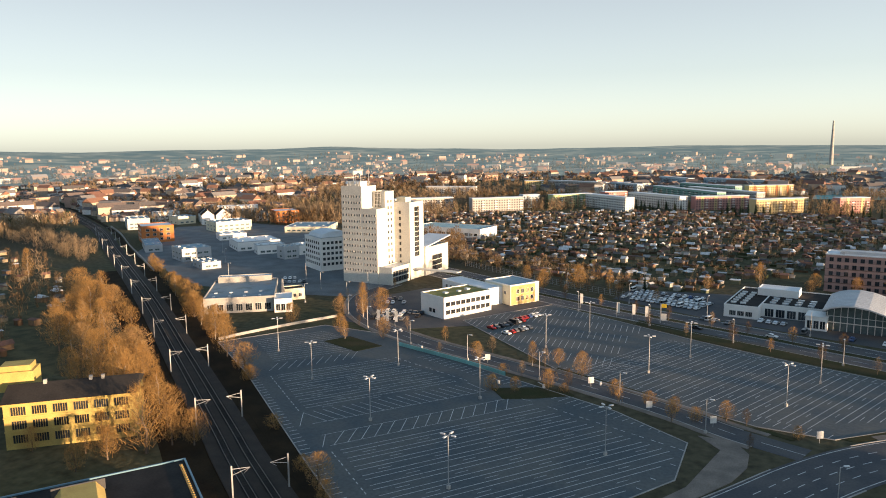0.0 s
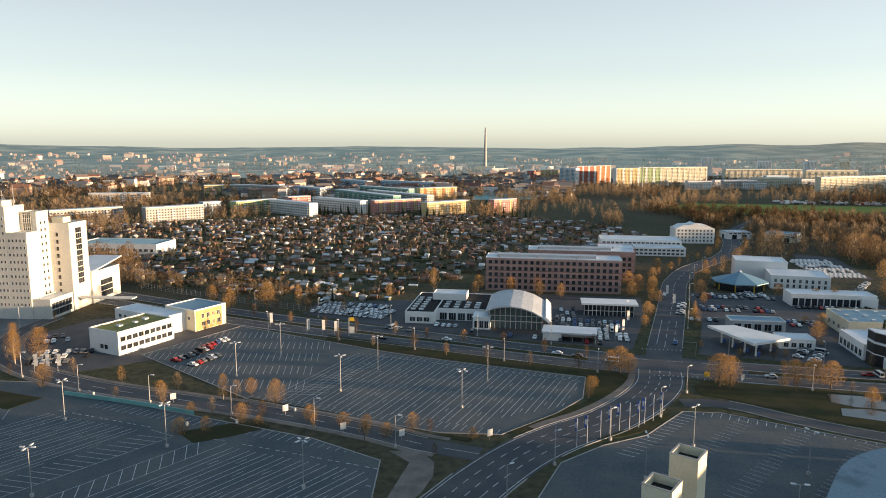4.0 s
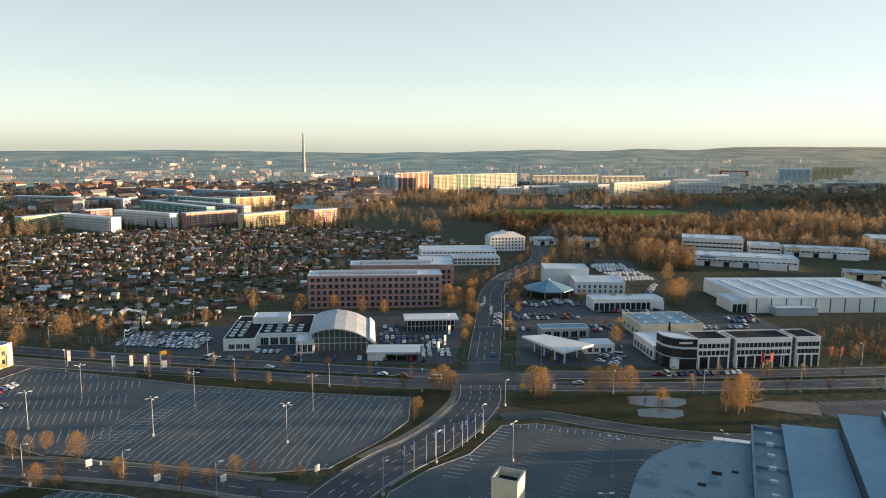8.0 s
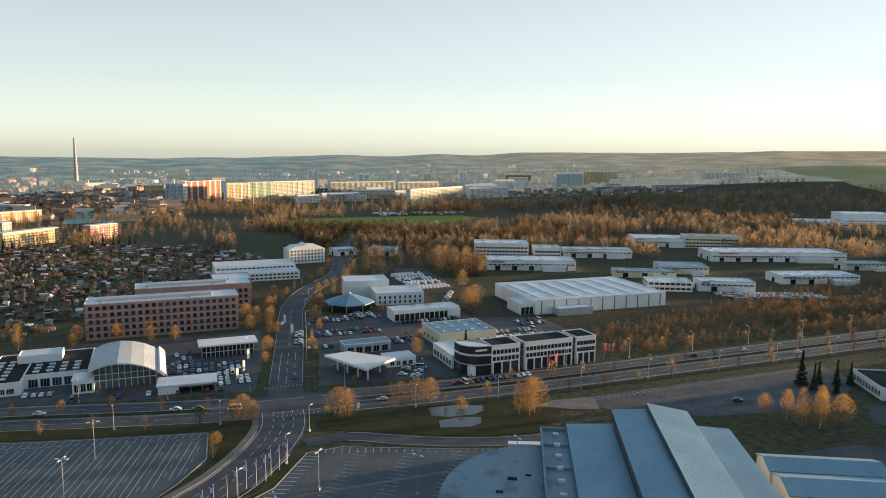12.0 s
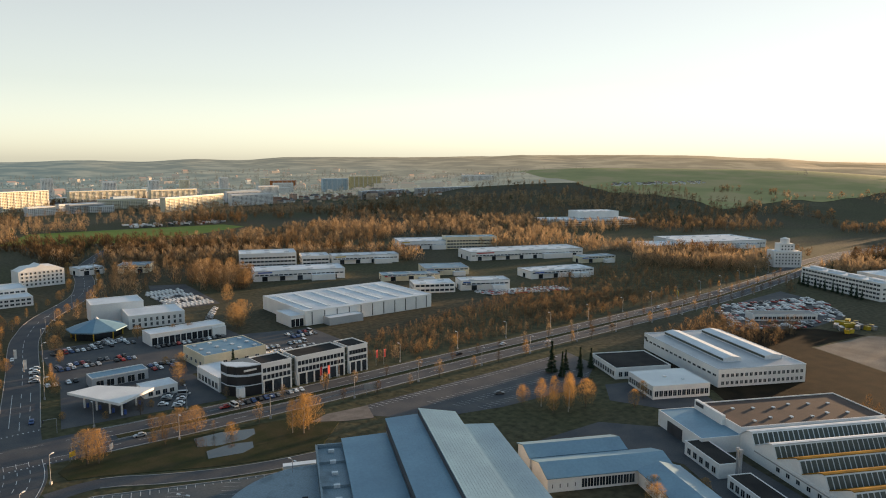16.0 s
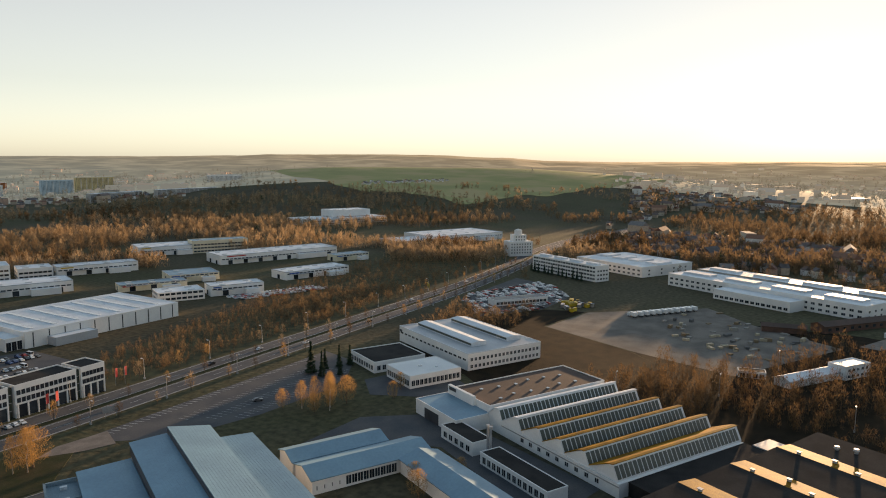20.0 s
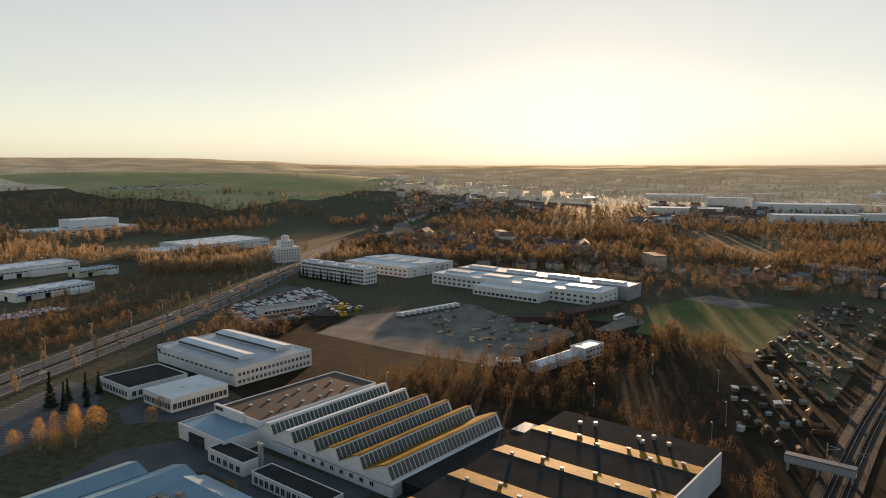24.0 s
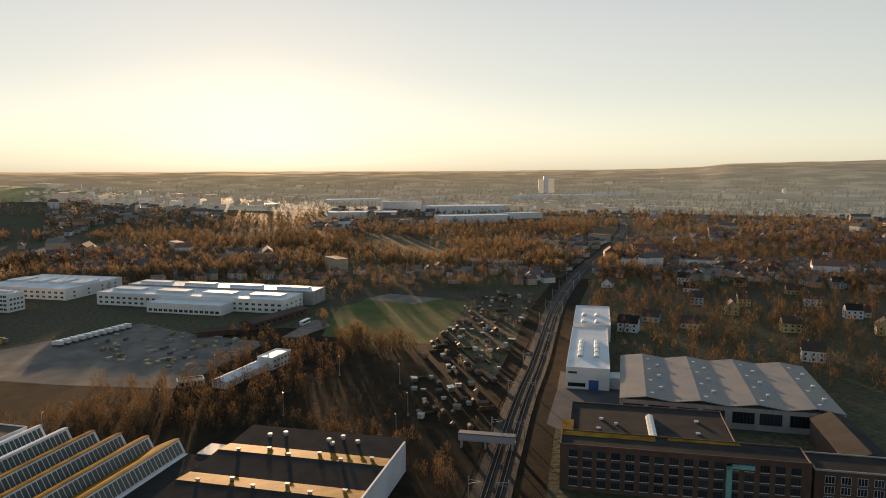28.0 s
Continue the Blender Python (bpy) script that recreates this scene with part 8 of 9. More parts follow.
for poly, nm in ((GARDENS, "ground_allotments"), ([(200, 312), (312, 345), (420, 345), (560, 395), (680, 330), (640, 292), (490, 284), (340, 268), (205, 268)], "ground_fallow"), ([(-215, 95), (-300, 160), (-420, 225), (-600, 245), (-420, 125), (-250, 55), (-190, 60)], "ground_thicket")):
    bm = bmesh.new()
    slab(bm, poly, -0.3, 0.016)
    thing(nm, Matrix(), "dark damp soil and winter grass between plots", "ground", kind="structure", bm=recalc(bm), material=PLOTS)
bm = bmesh.new()
slab(bm, [(-115, 1060), (-20, 1088), (-10, 1216), (-130, 1290)], -0.3, 0.2)
thing("ground_sports_court", Matrix(), "turquoise artificial sports ground by the flats", "field", kind="structure", bm=recalc(bm), material=mat("sports_turf", (0.16, 0.34, 0.33), (0.20, 0.40, 0.38), rough=0.9, scale=0.2, bump=0.1))
for p, q, n in (((-272, 793), (-206, 797), 14), ((-170, 785), (-124, 788), 12), ((-60, 800), (-20, 812), 6)):
    for k in range(n):
        u = k / (n - 1)
        tree("conifer", p[0] + (q[0] - p[0]) * u + (k * 37) % 5, p[1] + (q[1] - p[1]) * u - (k * 13) % 9, 9 + (k * 29) % 5)
for k in range(12):
    q = SAW @ Vector((-292 + 6.2 * k, 264 - (k * 7) % 3, 0))
    tree("conifer", q.x, q.y, 7 + (k * 31) % 4)

# ---- parking bays, lamps, cars, railway, signs ----
def bay_line(bm, p, q, poly, width=0.21, z=0.07, margin=3.0):
    """A painted line from p to q, only where the lot lies under it."""
    p, q = Vector((*p, 0)), Vector((*q, 0))
    d = q - p
    n = max(1, int(d.length))
    runs, on = [], None
    for i in range(n + 1):
        c = p + d * (i / n)
        if inside(c.x, c.y, poly):
            on = c if on is None else on
            last = c
        elif on is not None:
            runs.append((on, last))
            on = None
    if on is not None:
        runs.append((on, last))
    d.normalize()
    w = Vector((-d.y, d.x, 0)) * width / 2
    for a, b in runs:
        if (b - a).length > 1:
            bm.faces.new([bm.verts.new((v.x, v.y, z)) for v in (a + w, a - w, b - w, b + w)])


def frame_of(x, y, ang):
    c, s = math.cos(radians(ang)), math.sin(radians(ang))
    return lambda a, b: (x + a * c - b * s, y + a * s + b * c)


# front lot: lanes of long lines, two slanted rows between them, short bays round the edge
at = frame_of(-176, 151.6, -29.5)
bm, done = paint(lot_1, "bay_marking")
for first, end in ((1.5, 37.5), (68, 121)):
    for k in range(int((end - first) / 5.3) + 1):
        for a in (first + 5.3 * k, first + 5.3 * k + 2.1):
            far = 45.5 + 0.31 * a - max(0.0, a - 109.5) * 3.2
            if a > end:
                continue
            bay_line(bm, at(a, 3.4), at(a, far - 3), LOT_1, 0.17)
            bay_line(bm, at(a, 1.2), at(a + 1.2, 1.2), LOT_1, 0.24)
            bay_line(bm, at(a, far), at(a + 1.3, far + 0.4), LOT_1, 0.24)
        for b0 in range(8 + 5 * (k % 2), int(far) - 8, 15):
            bay_line(bm, at(first + 5.3 * k + 3.7, b0), at(first + 5.3 * k + 3.7, b0 + 3.6), LOT_1, 0.14)
b0 = 2.0
while b0 < 52:
    bay_line(bm, at(38.8, b0), at(48.0, b0 + 4.2), LOT_1, 0.15)
    b0 += 2.9
b0 = 3.0
while b0 < 58:
    bay_line(bm, at(64.2, b0), at(56.8, b0 + 5.2), LOT_1, 0.17)
    b0 += 3.7
for a0, far in ((48.0, 57), (56.8, 62), (64.2, 64)):
    bay_line(bm, at(a0, 2), at(a0, far), LOT_1, 0.15)
for p, q in (((38.8, 2), (48, -1.5)), ((56.8, 3), (64.2, 0)), ((38.8, 56), (48, 57.5)), ((56.8, 62), (62, 65))):
    bay_line(bm, at(*p), at(*q), LOT_1, 0.17)
b0 = 2.0
while b0 < 34:
    bay_line(bm, at(-4.5, b0), at(-12, b0 + 5), LOT_1, 0.15)
    b0 += 3.3
a = -46
while a < 125:
    far = 45.5 + 0.31 * a
    if a < -14:
        bay_line(bm, at(a, 6), at(a, far + 4), LOT_1, 0.16)
    if 4 < a:
        bay_line(bm, at(a, far + 6), at(a - 0.8, far + 11), LOT_1, 0.16)
    bay_line(bm, at(a, -3), at(a, -9), LOT_1)
    a += 2.6
done()
# middle lot
at = frame_of(12, 243.5, 168.5)
bm, done = paint(lot_2, "bay_marking")
for i in range(17):
    for off in (0.0, 2.1):
        xf = 11.5 - 5.3 * i - off
        yf = 243.5 + 0.235 * (12 - xf)
        if xf > -4:
            yn = 219 - 0.95 * (12 - xf)
        else:
            yn = 199.5 + 0.19 * (-12 - xf)
        run = 0.29 * (yf - yn)
        bay_line(bm, (xf, yf), (xf - run, yn), LOT_2, 0.17)
        bay_line(bm, (xf + 0.3, yf + 1.6), (xf + 1.5, yf + 1.3), LOT_2, 0.24)
    for u in (0.2 + 0.1 * (i % 2), 0.5, 0.78 - 0.1 * (i % 2)):
        y1 = yf + (yn - yf) * u
        bay_line(bm, (xf + 3.7 - 0.29 * (yf - y1), y1), (xf + 2.8 - 0.29 * (yf - y1), y1 - 3.2), LOT_2, 0.14)
for k in range(31):
    bay_line(bm, at(0.5 + 2.6 * k, -7.2), at(1.3 + 2.6 * k, -2.6), LOT_2, 0.16)
b = frame_of(-92, 214, 8)
for r in range(5):
    for i in range(44):
        x, y = b(-62 + i * 2.5 - r * 3, 6 + r * 16)
        x2, y2 = b(-62 + i * 2.5 - r * 3 - 1.2, 16 + r * 16)
        if at(0, 0)[0] - x > 94 + r * 2:
            bay_line(bm, (x, y), (x2, y2), LOT_2, 0.16)
for i in range(34):
    x = -14 - 2.55 * i
    y = 196.5 + 0.19 * (-20 - x)
    bay_line(bm, (x, y - 2.6), (x + 1.4, y + 2.0), LOT_2, 0.16)
for i in range(16):
    bay_line(bm, (-88 + 1.3 * i, 216 + 2.7 * i), (-74 + 0.5 * i, 217.5 + 2.4 * i), LOT_2, 0.14)
done()
# forecourt
bm, done = paint(lot_3, "bay_marking")
at = frame_of(48, 225, -19)
for i in range(29):
    bay_line(bm, at(1 + i * 2.6, -1), at(1 + i * 2.6, -5.5), LOT_3)
at = frame_of(18, 186, 55)
for i in range(16):
    bay_line(bm, at(2 + i * 2.6, -1.5), at(3 + i * 2.6, -6.5), LOT_3)
for r in range(3):
    for i in range(26):
        bay_line(bm, at(-6 + i * 2.6, -16 - r * 16), at(-6 + i * 2.6, -21 - r * 16), LOT_3, 0.1)
done()
lot_4 = bpy.data.objects["parking_lot_avenue"]
bm, done = paint(lot_4, "bay_marking")
for i in range(50):
    bay_line(bm, (152 + i * 2.6, 234), (153.5 + i * 2.6, 229), EXTRA_YARDS[0])
for r in range(3):
    for i in range(30):
        bay_line(bm, (186 + i * 2.6 + r * 6, 221 - r * 9), (187 + i * 2.6 + r * 6, 216.5 - r * 9), EXTRA_YARDS[0], 0.12)
done()
# grass verges and kerbed islands
VERGES = [([(-95, 290), (-65, 281.5), (-43, 275.5), (-12, 266.5), (15, 261), (27, 258), (31.5, 250), (29, 241), (20, 229), (14, 222), (15, 229), (17, 251), (2, 254.5), (-18, 259), (-40, 264), (-65, 271.5), (-94, 283)], GRASS, "verge_avenue"), ([(58, 253), (88, 249.5), (140, 239), (146, 226), (126, 208), (108, 211.5), (94, 217), (78, 225.5), (61, 235), (53, 238), (52, 246)], GRASS, "verge_forecourt"),
          ([(11, 222), (3, 212.5), (-11, 195.5), (-8, 195), (3, 206), (12.5, 219)], GRASS, "verge_entry"), ([(-97, 208.5), (-68, 201), (-47, 195.5), (-46.5, 196.5), (-68, 203.5), (-97, 211)], GRASS, "verge_lot"), ([(-106, 181), (-98, 174.5), (-90, 180), (-81, 188.5), (-84, 191), (-93, 190)], GRASS, "island_gate"),
          ([(-33, 179), (-28.5, 173), (-27.5, 165), (-29, 156), (-33, 146), (-43, 124), (-46, 124), (-37, 148), (-35, 172), (-42, 178)], PAVING, "pavement_corner"), ([(15, 194.5), (24, 198.5), (31, 204), (40, 217), (38, 218.5), (29, 207.5), (20, 199.5)], GRASS, "island_flags"), ([(-189, 193), (-169, 189), (-165, 200), (-185, 204)], GRASS, "island_trees"), ([(137, 232), (146, 235.5), (164, 233), (158, 220), (148, 224)], PAVING, "pavement_patch"), ([(443, -16), (490, -40), (484, -47), (468, -49), (440, -26)], PAVING, "pavement_coach_bay"), ([(-31, 190), (-21, 187.5), (-20, 190), (-30, 192)], GRASS, "island_corner")]
for poly, m, nm in VERGES:
    bm = bmesh.new()
    slab(bm, poly, -0.3, 0.13 if m is GRASS else 0.15)
    ob = thing(nm, Matrix(), "strip of dull winter grass with a kerb" if m is GRASS else "pale paved footway" if m is PAVING else "dark asphalt corner of the junction", "verge" if m is GRASS else "pavement", kind="structure", bm=recalc(bm), material=m)
POND = mat("pond_water", (0.05, 0.06, 0.06), rough=0.08, bump=0, scale=1, spec=0.6)
for poly in ([(96, 245), (106, 244.5), (117, 240), (115, 235), (110, 232.5), (100, 233.5), (94, 237)], [(95, 231.5), (104, 232), (111, 229), (109, 224), (104, 222), (93, 225)]):
    bm = bmesh.new()
    slab(bm, poly, 0.0, 0.16)
    thing("water_pond", Matrix(), "small still rain pond in the grass", "pond", kind="structure", bm=recalc(bm), material=POND)


def lamp_proto(name, h, heads, label, group):
    t = thing(name, pose(0, 0, 0), label, "street lamp", group)
    bm = bmesh.new()
    tube(bm, (0, 0, 0), (0, 0, h * 0.5), 0.14, 0.11, 8)
    tube(bm, (0, 0, h * 0.5), (0, 0, h), 0.11, 0.08, 8)
    part("pole", bm, STEEL, t)
    part("base", boxes((-0.35, 0.35, -0.35, 0.35, -0.1, 0.9)), CONCRETE, t)
    for k in range(heads):
        a = 2 * math.pi * k / heads
        bm = bmesh.new()
        tube(bm, (0, 0, h - 0.1), (1.1 * math.cos(a), 1.1 * math.sin(a), h + 0.1), 0.06, 0.06, 5)
        part("arm", bm, STEEL, t)
        part("lamp_head", boxes((-0.55, 0.55, -0.22, 0.22, 0, 0.22)), LAMPHEAD, t, at=pose(1.4 * math.cos(a), 1.4 * math.sin(a), h, 0, 0, math.degrees(a)))
    return t


def spread(proto, spots, seed=1):
    rng = random.Random(seed)
    first = True
    for s in spots:
        m = pose(s[0], s[1], s[2] if len(s) > 3 else 0, 0, 0, s[-1] if len(s) > 2 else rng.uniform(0, 360))
        if first:
            proto.matrix_basis = m
            first = False
        else:
            copy_thing(proto, m)


spread(lamp_proto("parking_lamp", 12.6, 4, "tall grey parking lot lamp with four white heads", "parking lot lamps"), [(-194, 174), (-160, 157), (-121, 140), (-81, 119), (-145, 184), (-104, 171), (-58, 154), (-105, 259), (-111, 231), (-62, 247), (-69, 222), (-26, 213), (-20, 240)])
spread(lamp_proto("parking_lamp", 12.0, 2, "tall grey forecourt lamp with a white round head", "forecourt lamps"), [(42, 194), (68, 181), (101, 182), (26, 172), (55, 150)])
side = [(x, y, 90) for x, y in along(avenue_line, 15.2, 34, 0, 1) if -160 < x < 700 and not 36 < x < 64] + [(x, y, -90) for x, y in along(avenue_line, -15.2, 34, 0, 2) if -160 < x < 700 and not 20 < x < 60]
side += [(x, y, 0) for x, y in along(cross_line, -8.6, 30, 0, 3) if y > 300]
side += [(x, y, 0) for x, y in along(access_line, 5.4, 26, 0, 4)] + [(x, y, 40) for x, y in along(entry_line, 10, 24, 0, 5)]
side += [(-300, 232, 0), (-330, 262, 0), (-262, 268, 0), (-246, 240, 0), (-380, 300, 0), (-420, 330, 0), (-290, 285, 0), (372, 20, 0), (318, 40, 0), (300, -10, 0), (352, -40, 0), (300, 80, 0), (286, -60, 0), (330, -66, 0), (262, -50, 0)]
spread(lamp_proto("street_lamp", 9.5, 1, "slim grey street lamp with one head", "street lamps"), side)


def car_mesh(length, height, van=False):
    """A car body with bonnet, cabin and boot, rounded at the edges; the glass band apart."""
    bm = bmesh.new()
    w, l = 0.89, length / 2
    low = [(-l, 0.35), (-l, 0.72), (-l + 0.5, 0.88), (-0.15 * l, 0.95), (l * 0.35, 0.98), (l - 0.35, 0.98), (l, 0.78), (l, 0.35)]
    prism(bm, low, -w, w)
    if van:
        top_ = [(-l + 0.5, 0.88), (-l + 1.3, height), (l - 0.1, height), (l - 0.02, 0.9)]
    else:
        top_ = [(-0.35 * l, 0.93), (-0.1 * l, height), (l * 0.45, height), (l * 0.82, 0.96)]
    prism(bm, [(a, z) for a, z in top_], -w + 0.14, w - 0.14)
    bmesh.ops.bevel(bm, geom=bm.edges[:], offset=0.06, segments=1, affect="EDGES")
    recalc(bm)
    g = bmesh.new()
    a0, a1, a2, a3 = [p[0] for p in top_]
    prism(g, [(a0 + 0.10, 0.99), (a1 + 0.02, height - 0.10), (a2 - 0.02, height - 0.10), (a3 - 0.12, 0.99)], -w + 0.12, w - 0.12)
    prism(g, [(a0 - 0.02, 0.99), (a1 - 0.04, height - 0.12), (a2 + 0.04, height - 0.12), (a3 + 0.02, 0.99)], -w + 0.26, w - 0.26)
    return bm, recalc(g)


bm = bmesh.new()
tube(bm, (0, -0.1, 0), (0, 0.1, 0), 0.33, 0.33, 12)
WHEEL = mesh_from(bm, "wheel", RUBBER)
bm = bmesh.new()
for i in (-1.35, 1.35):
    tube(bm, (i, -0.92, 0.33), (i, 0.92, 0.33), 0.33, 0.33, 10)
box(bm, -1.35, 1.35, -0.4, 0.4, 0.25, 0.4)
GEAR = mesh_from(bm, "running_gear", RUBBER)
CARS = []
for k, (l, h, van) in enumerate(((4.4, 1.46, False), (4.7, 1.5, False), (4.1, 1.52, False), (5.2, 2.1, True))):
    body, glass = car_mesh(l, h, van)
    base = mesh_from(body, "car_body", CARPAINTS[0])
    glass = mesh_from(glass, "car_glass", CARGLASS)
    for p in CARPAINTS:
        me = base.copy()
        me.materials[0] = p
        CARS.append((me, glass, l, van))
PAINT_WORDS = ("white", "silver", "black", "dark grey", "dark blue", "red", "pearl white")


def car(x, y, ang, k, group):
    me, glass, l, van = CARS[k]
    t = thing("van" if van else "car", pose(x, y, 0.045, 0, 0, ang), PAINT_WORDS[k % 7] + (" parked delivery van" if van else " parked passenger car with dark windows"), "van" if van else "car", group, bm=me)
    part("window_band", glass, None, t)
    if math.hypot(x, y) > 255:
        part("running_gear", GEAR, None, t)
        return
    for i in (-1, 1):
        for j in (-1, 1):
            part("wheel", WHEEL, None, t, at=pose(i * l * 0.3, j * 0.82, 0.33))


rng = random.Random(77)


def car_rows(x, y, ang, nx, ny, dx, dy, group, fill=0.85, turn=90, mix=None):
    at = frame_of(x, y, ang)
    for j in range(ny):
        for i in range(nx):
            if rng.random() < fill:
                k = rng.choice(mix or (0, 0, 1, 2, 2, 3, 3, 4, 5, 6)) + 7 * rng.choice((0, 0, 1, 2, 2) if rng.random() > 0.06 else (3,))
                px, py = at(i * dx + rng.uniform(-0.2, 0.2), j * dy + rng.uniform(-0.3, 0.3))
                car(px, py, ang + turn + rng.choice((0, 180)) + rng.uniform(-3, 3), k, group)


car_rows(-116, 331, -12, 15, 3, 2.7, 6.2, "cars of the white dealer", 0.9, mix=(0, 0, 6, 1, 0, 1))
car_rows(-50, 314, -6, 4, 1, 3, 5, "cars of the white dealer", 1, mix=(0, 6, 1))
car_rows(2, 318, -3, 12, 3, 2.8, 7.5, "cars of the glass pavilion", 0.85, mix=(2, 2, 3, 3, 4, 0))
car_rows(24, 303, -3, 5, 2, 2.8, 6, "cars of the glass pavilion", 0.9, mix=(0, 0, 6, 1))
car_rows(-32, 303, -8, 11, 1, 5.6, 6, "cars before the arched showroom", 0.6)
car_rows(-72, 306, -14, 5, 1, 2.8, 6, "cars of the white dealer", 0.9, mix=(0, 6, 1, 3))
car_rows(-118, 350, -8, 14, 1, 2.8, 6, "cars of the white dealer", 0.85, mix=(0, 0, 1, 4))
car_rows(8, 340, 0, 3, 3, 2.8, 6.5, "cars of the glass pavilion", 0.8, mix=(2, 3, 0))
car_rows(70, 344, 0, 5, 1, 2.8, 6, "cars of the street dealer", 0.8)
car_rows(66, 352, 78, 10, 1, 2.8, 6, "cars of the street dealer", 0.7, mix=(0, 1, 6, 3))
car_rows(112, 340, 0, 6, 2, 2.8, 6.5, "cars of the petrol station", 0.75)
car_rows(112, 402, 40, 5, 2, 2.8, 6, "cars of the street dealer", 0.8, mix=(0, 6, 1))
car_rows(172, 312, 0, 13, 1, 2.8, 6, "cars behind the office", 0.8, mix=(0, 1, 3, 6))
car_rows(196, 352, 0, 6, 2, 2.8, 7, "cars behind the office", 0.75)
car_rows(80, 366, 0, 13, 2, 2.8, 6.5, "cars of the street dealer", 0.8)
car_rows(84, 398, 0, 15, 2, 2.8, 6.0, "cars of the street dealer", 0.8)
car_rows(130, 379, 0, 14, 1, 2.8, 6.0, "cars of the street dealer", 0.8)
car_rows(178, 480, 75, 12, 2, 2.7, 6.0, "cars of the storage yard", 0.7, mix=(0, 0, 6, 1, 3))
car_rows(172, 416, 60, 16, 1, 3.0, 6.0, "cars of the storage yard", 0.8, mix=(0, 1, 3))
car_rows(122, 268, 0, 12, 1, 2.8, 6.0, "cars before the office", 0.85)
car_rows(104, 282, 60, 6, 2, 3, 6, "cars before the office", 0.8)
car_rows(168, 330, 0, 11, 2, 2.8, 10, "cars behind the office", 0.8, mix=(0, 0, 1, 3, 6))
car_rows(-142, 244, 74, 8, 1, 2.6, 6, "cars in the middle lot", 0.95)
car_rows(-133, 240, 74, 6, 1, 2.6, 6, "cars in the middle lot", 0.9, mix=(0, 5, 3))
car_rows(-140, 262, 74, 6, 1, 2.6, 6, "cars in the middle lot", 0.9)
car_rows(-196, 232, 20, 8, 3, 2.7, 6.4, "cars by the office tower", 0.85, mix=(0, 0, 1, 3, 2))
car_rows(-212, 258, 30, 6, 2, 2.7, 8, "cars by the office tower", 0.7)
car_rows(-300, 262, 45, 9, 2, 2.8, 12, "cars of the shops", 0.7)
car_rows(-400, 352, 45, 9, 2, 2.8, 8, "cars of the shops", 0.7)
for x, y, a, k in ((26, 270, -8, 21), (13, 275, -8, 3), (5, 277, -8, 6), (-42, 290, 168, 0), (82, 260, -6, 1), (276, 264, 0, 6), (299, 251, 180, 0), (244, 265, 0, 2), (216, 208, 150, 3), (180, 252, 178, 5), (66, 400, 77, 0), (55, 300, 77, 4), (430, 263, 2, 0), (360, 251, 180, 2), (520, 264, 5, 6), (-70, 288, 168, 2), (146, 253, 0, 3), (118, 268, 0, 5)):
    car(x, y, a, k, "cars on the roads")
# far car yard, joined
def blocked_by_hall(x, y):
    q = pose(441, 202, 0, 0, 0, -39).inverted() @ Vector((x, y, 0))
    return -3 < q.x < 45 and -4 < q.y < 14


V, F = [], []
for r in range(14):
    for i in range(60):
        if rng.random() < (0.72 if r % 3 else 0.4):
            at = frame_of(395, 160, -20)
            x, y = at(i * 2.8, 2 + r * 6.6 + (r // 2) * 1.5)
            if inside(x, y, EXTRA_YARDS[-1]) and not blocked_by_hall(x, y):
                m = pose(x, y, 0.04, 0, 0, -20 + 90)
                add_box(V, F, m, -2.2, 2.2, -0.88, 0.88, 0.2, 0.95)
                add_box(V, F, m, -0.7, 1.7, -0.75, 0.75, 0.95, 1.45)
for r in range(3):
    for i in range(26):
        m = pose(372 + i * 2.6, 384 - i * 1.0 - r * 6.5, 0.02, 0, 0, -18 + 90)
        add_box(V, F, m, -2.2, 2.2, -0.88, 0.88, 0.2, 0.95)
        add_box(V, F, m, -0.7, 1.7, -0.75, 0.75, 0.95, 1.45)
WV, WF, at = [], [], frame_of(175, 474, 4)
for i in range(80):
    x, y = at((i % 10) * 2.9 + (i // 10) * 0.6, (i // 10) * 7.4 + (i // 20) * 3.5)
    if rng.random() < 0.85:
        m = pose(x, y, 0.04, 0, 0, 94)
        add_box(WV, WF, m, -2.2, 2.2, -0.88, 0.88, 0.2, 0.95)
        add_box(WV, WF, m, -0.7, 1.7, -0.75, 0.75, 0.95, 1.45)
joined("stored_cars", WV, WF, CARPAINTS[0], "rows of new white cars in the back yard", "cars")
for i in range(70):
    m = pose(rng.uniform(330, 480), rng.uniform(1060, 1110), 0.3, 0, 0, rng.choice((0, 90)))
    add_box(V, F, m, -3.2, 3.2, -1.4, 1.4, 0, 2.4)
joined("parked_cars", V, F, CARTONES, "far rows of parked cars in mixed colours", "cars")


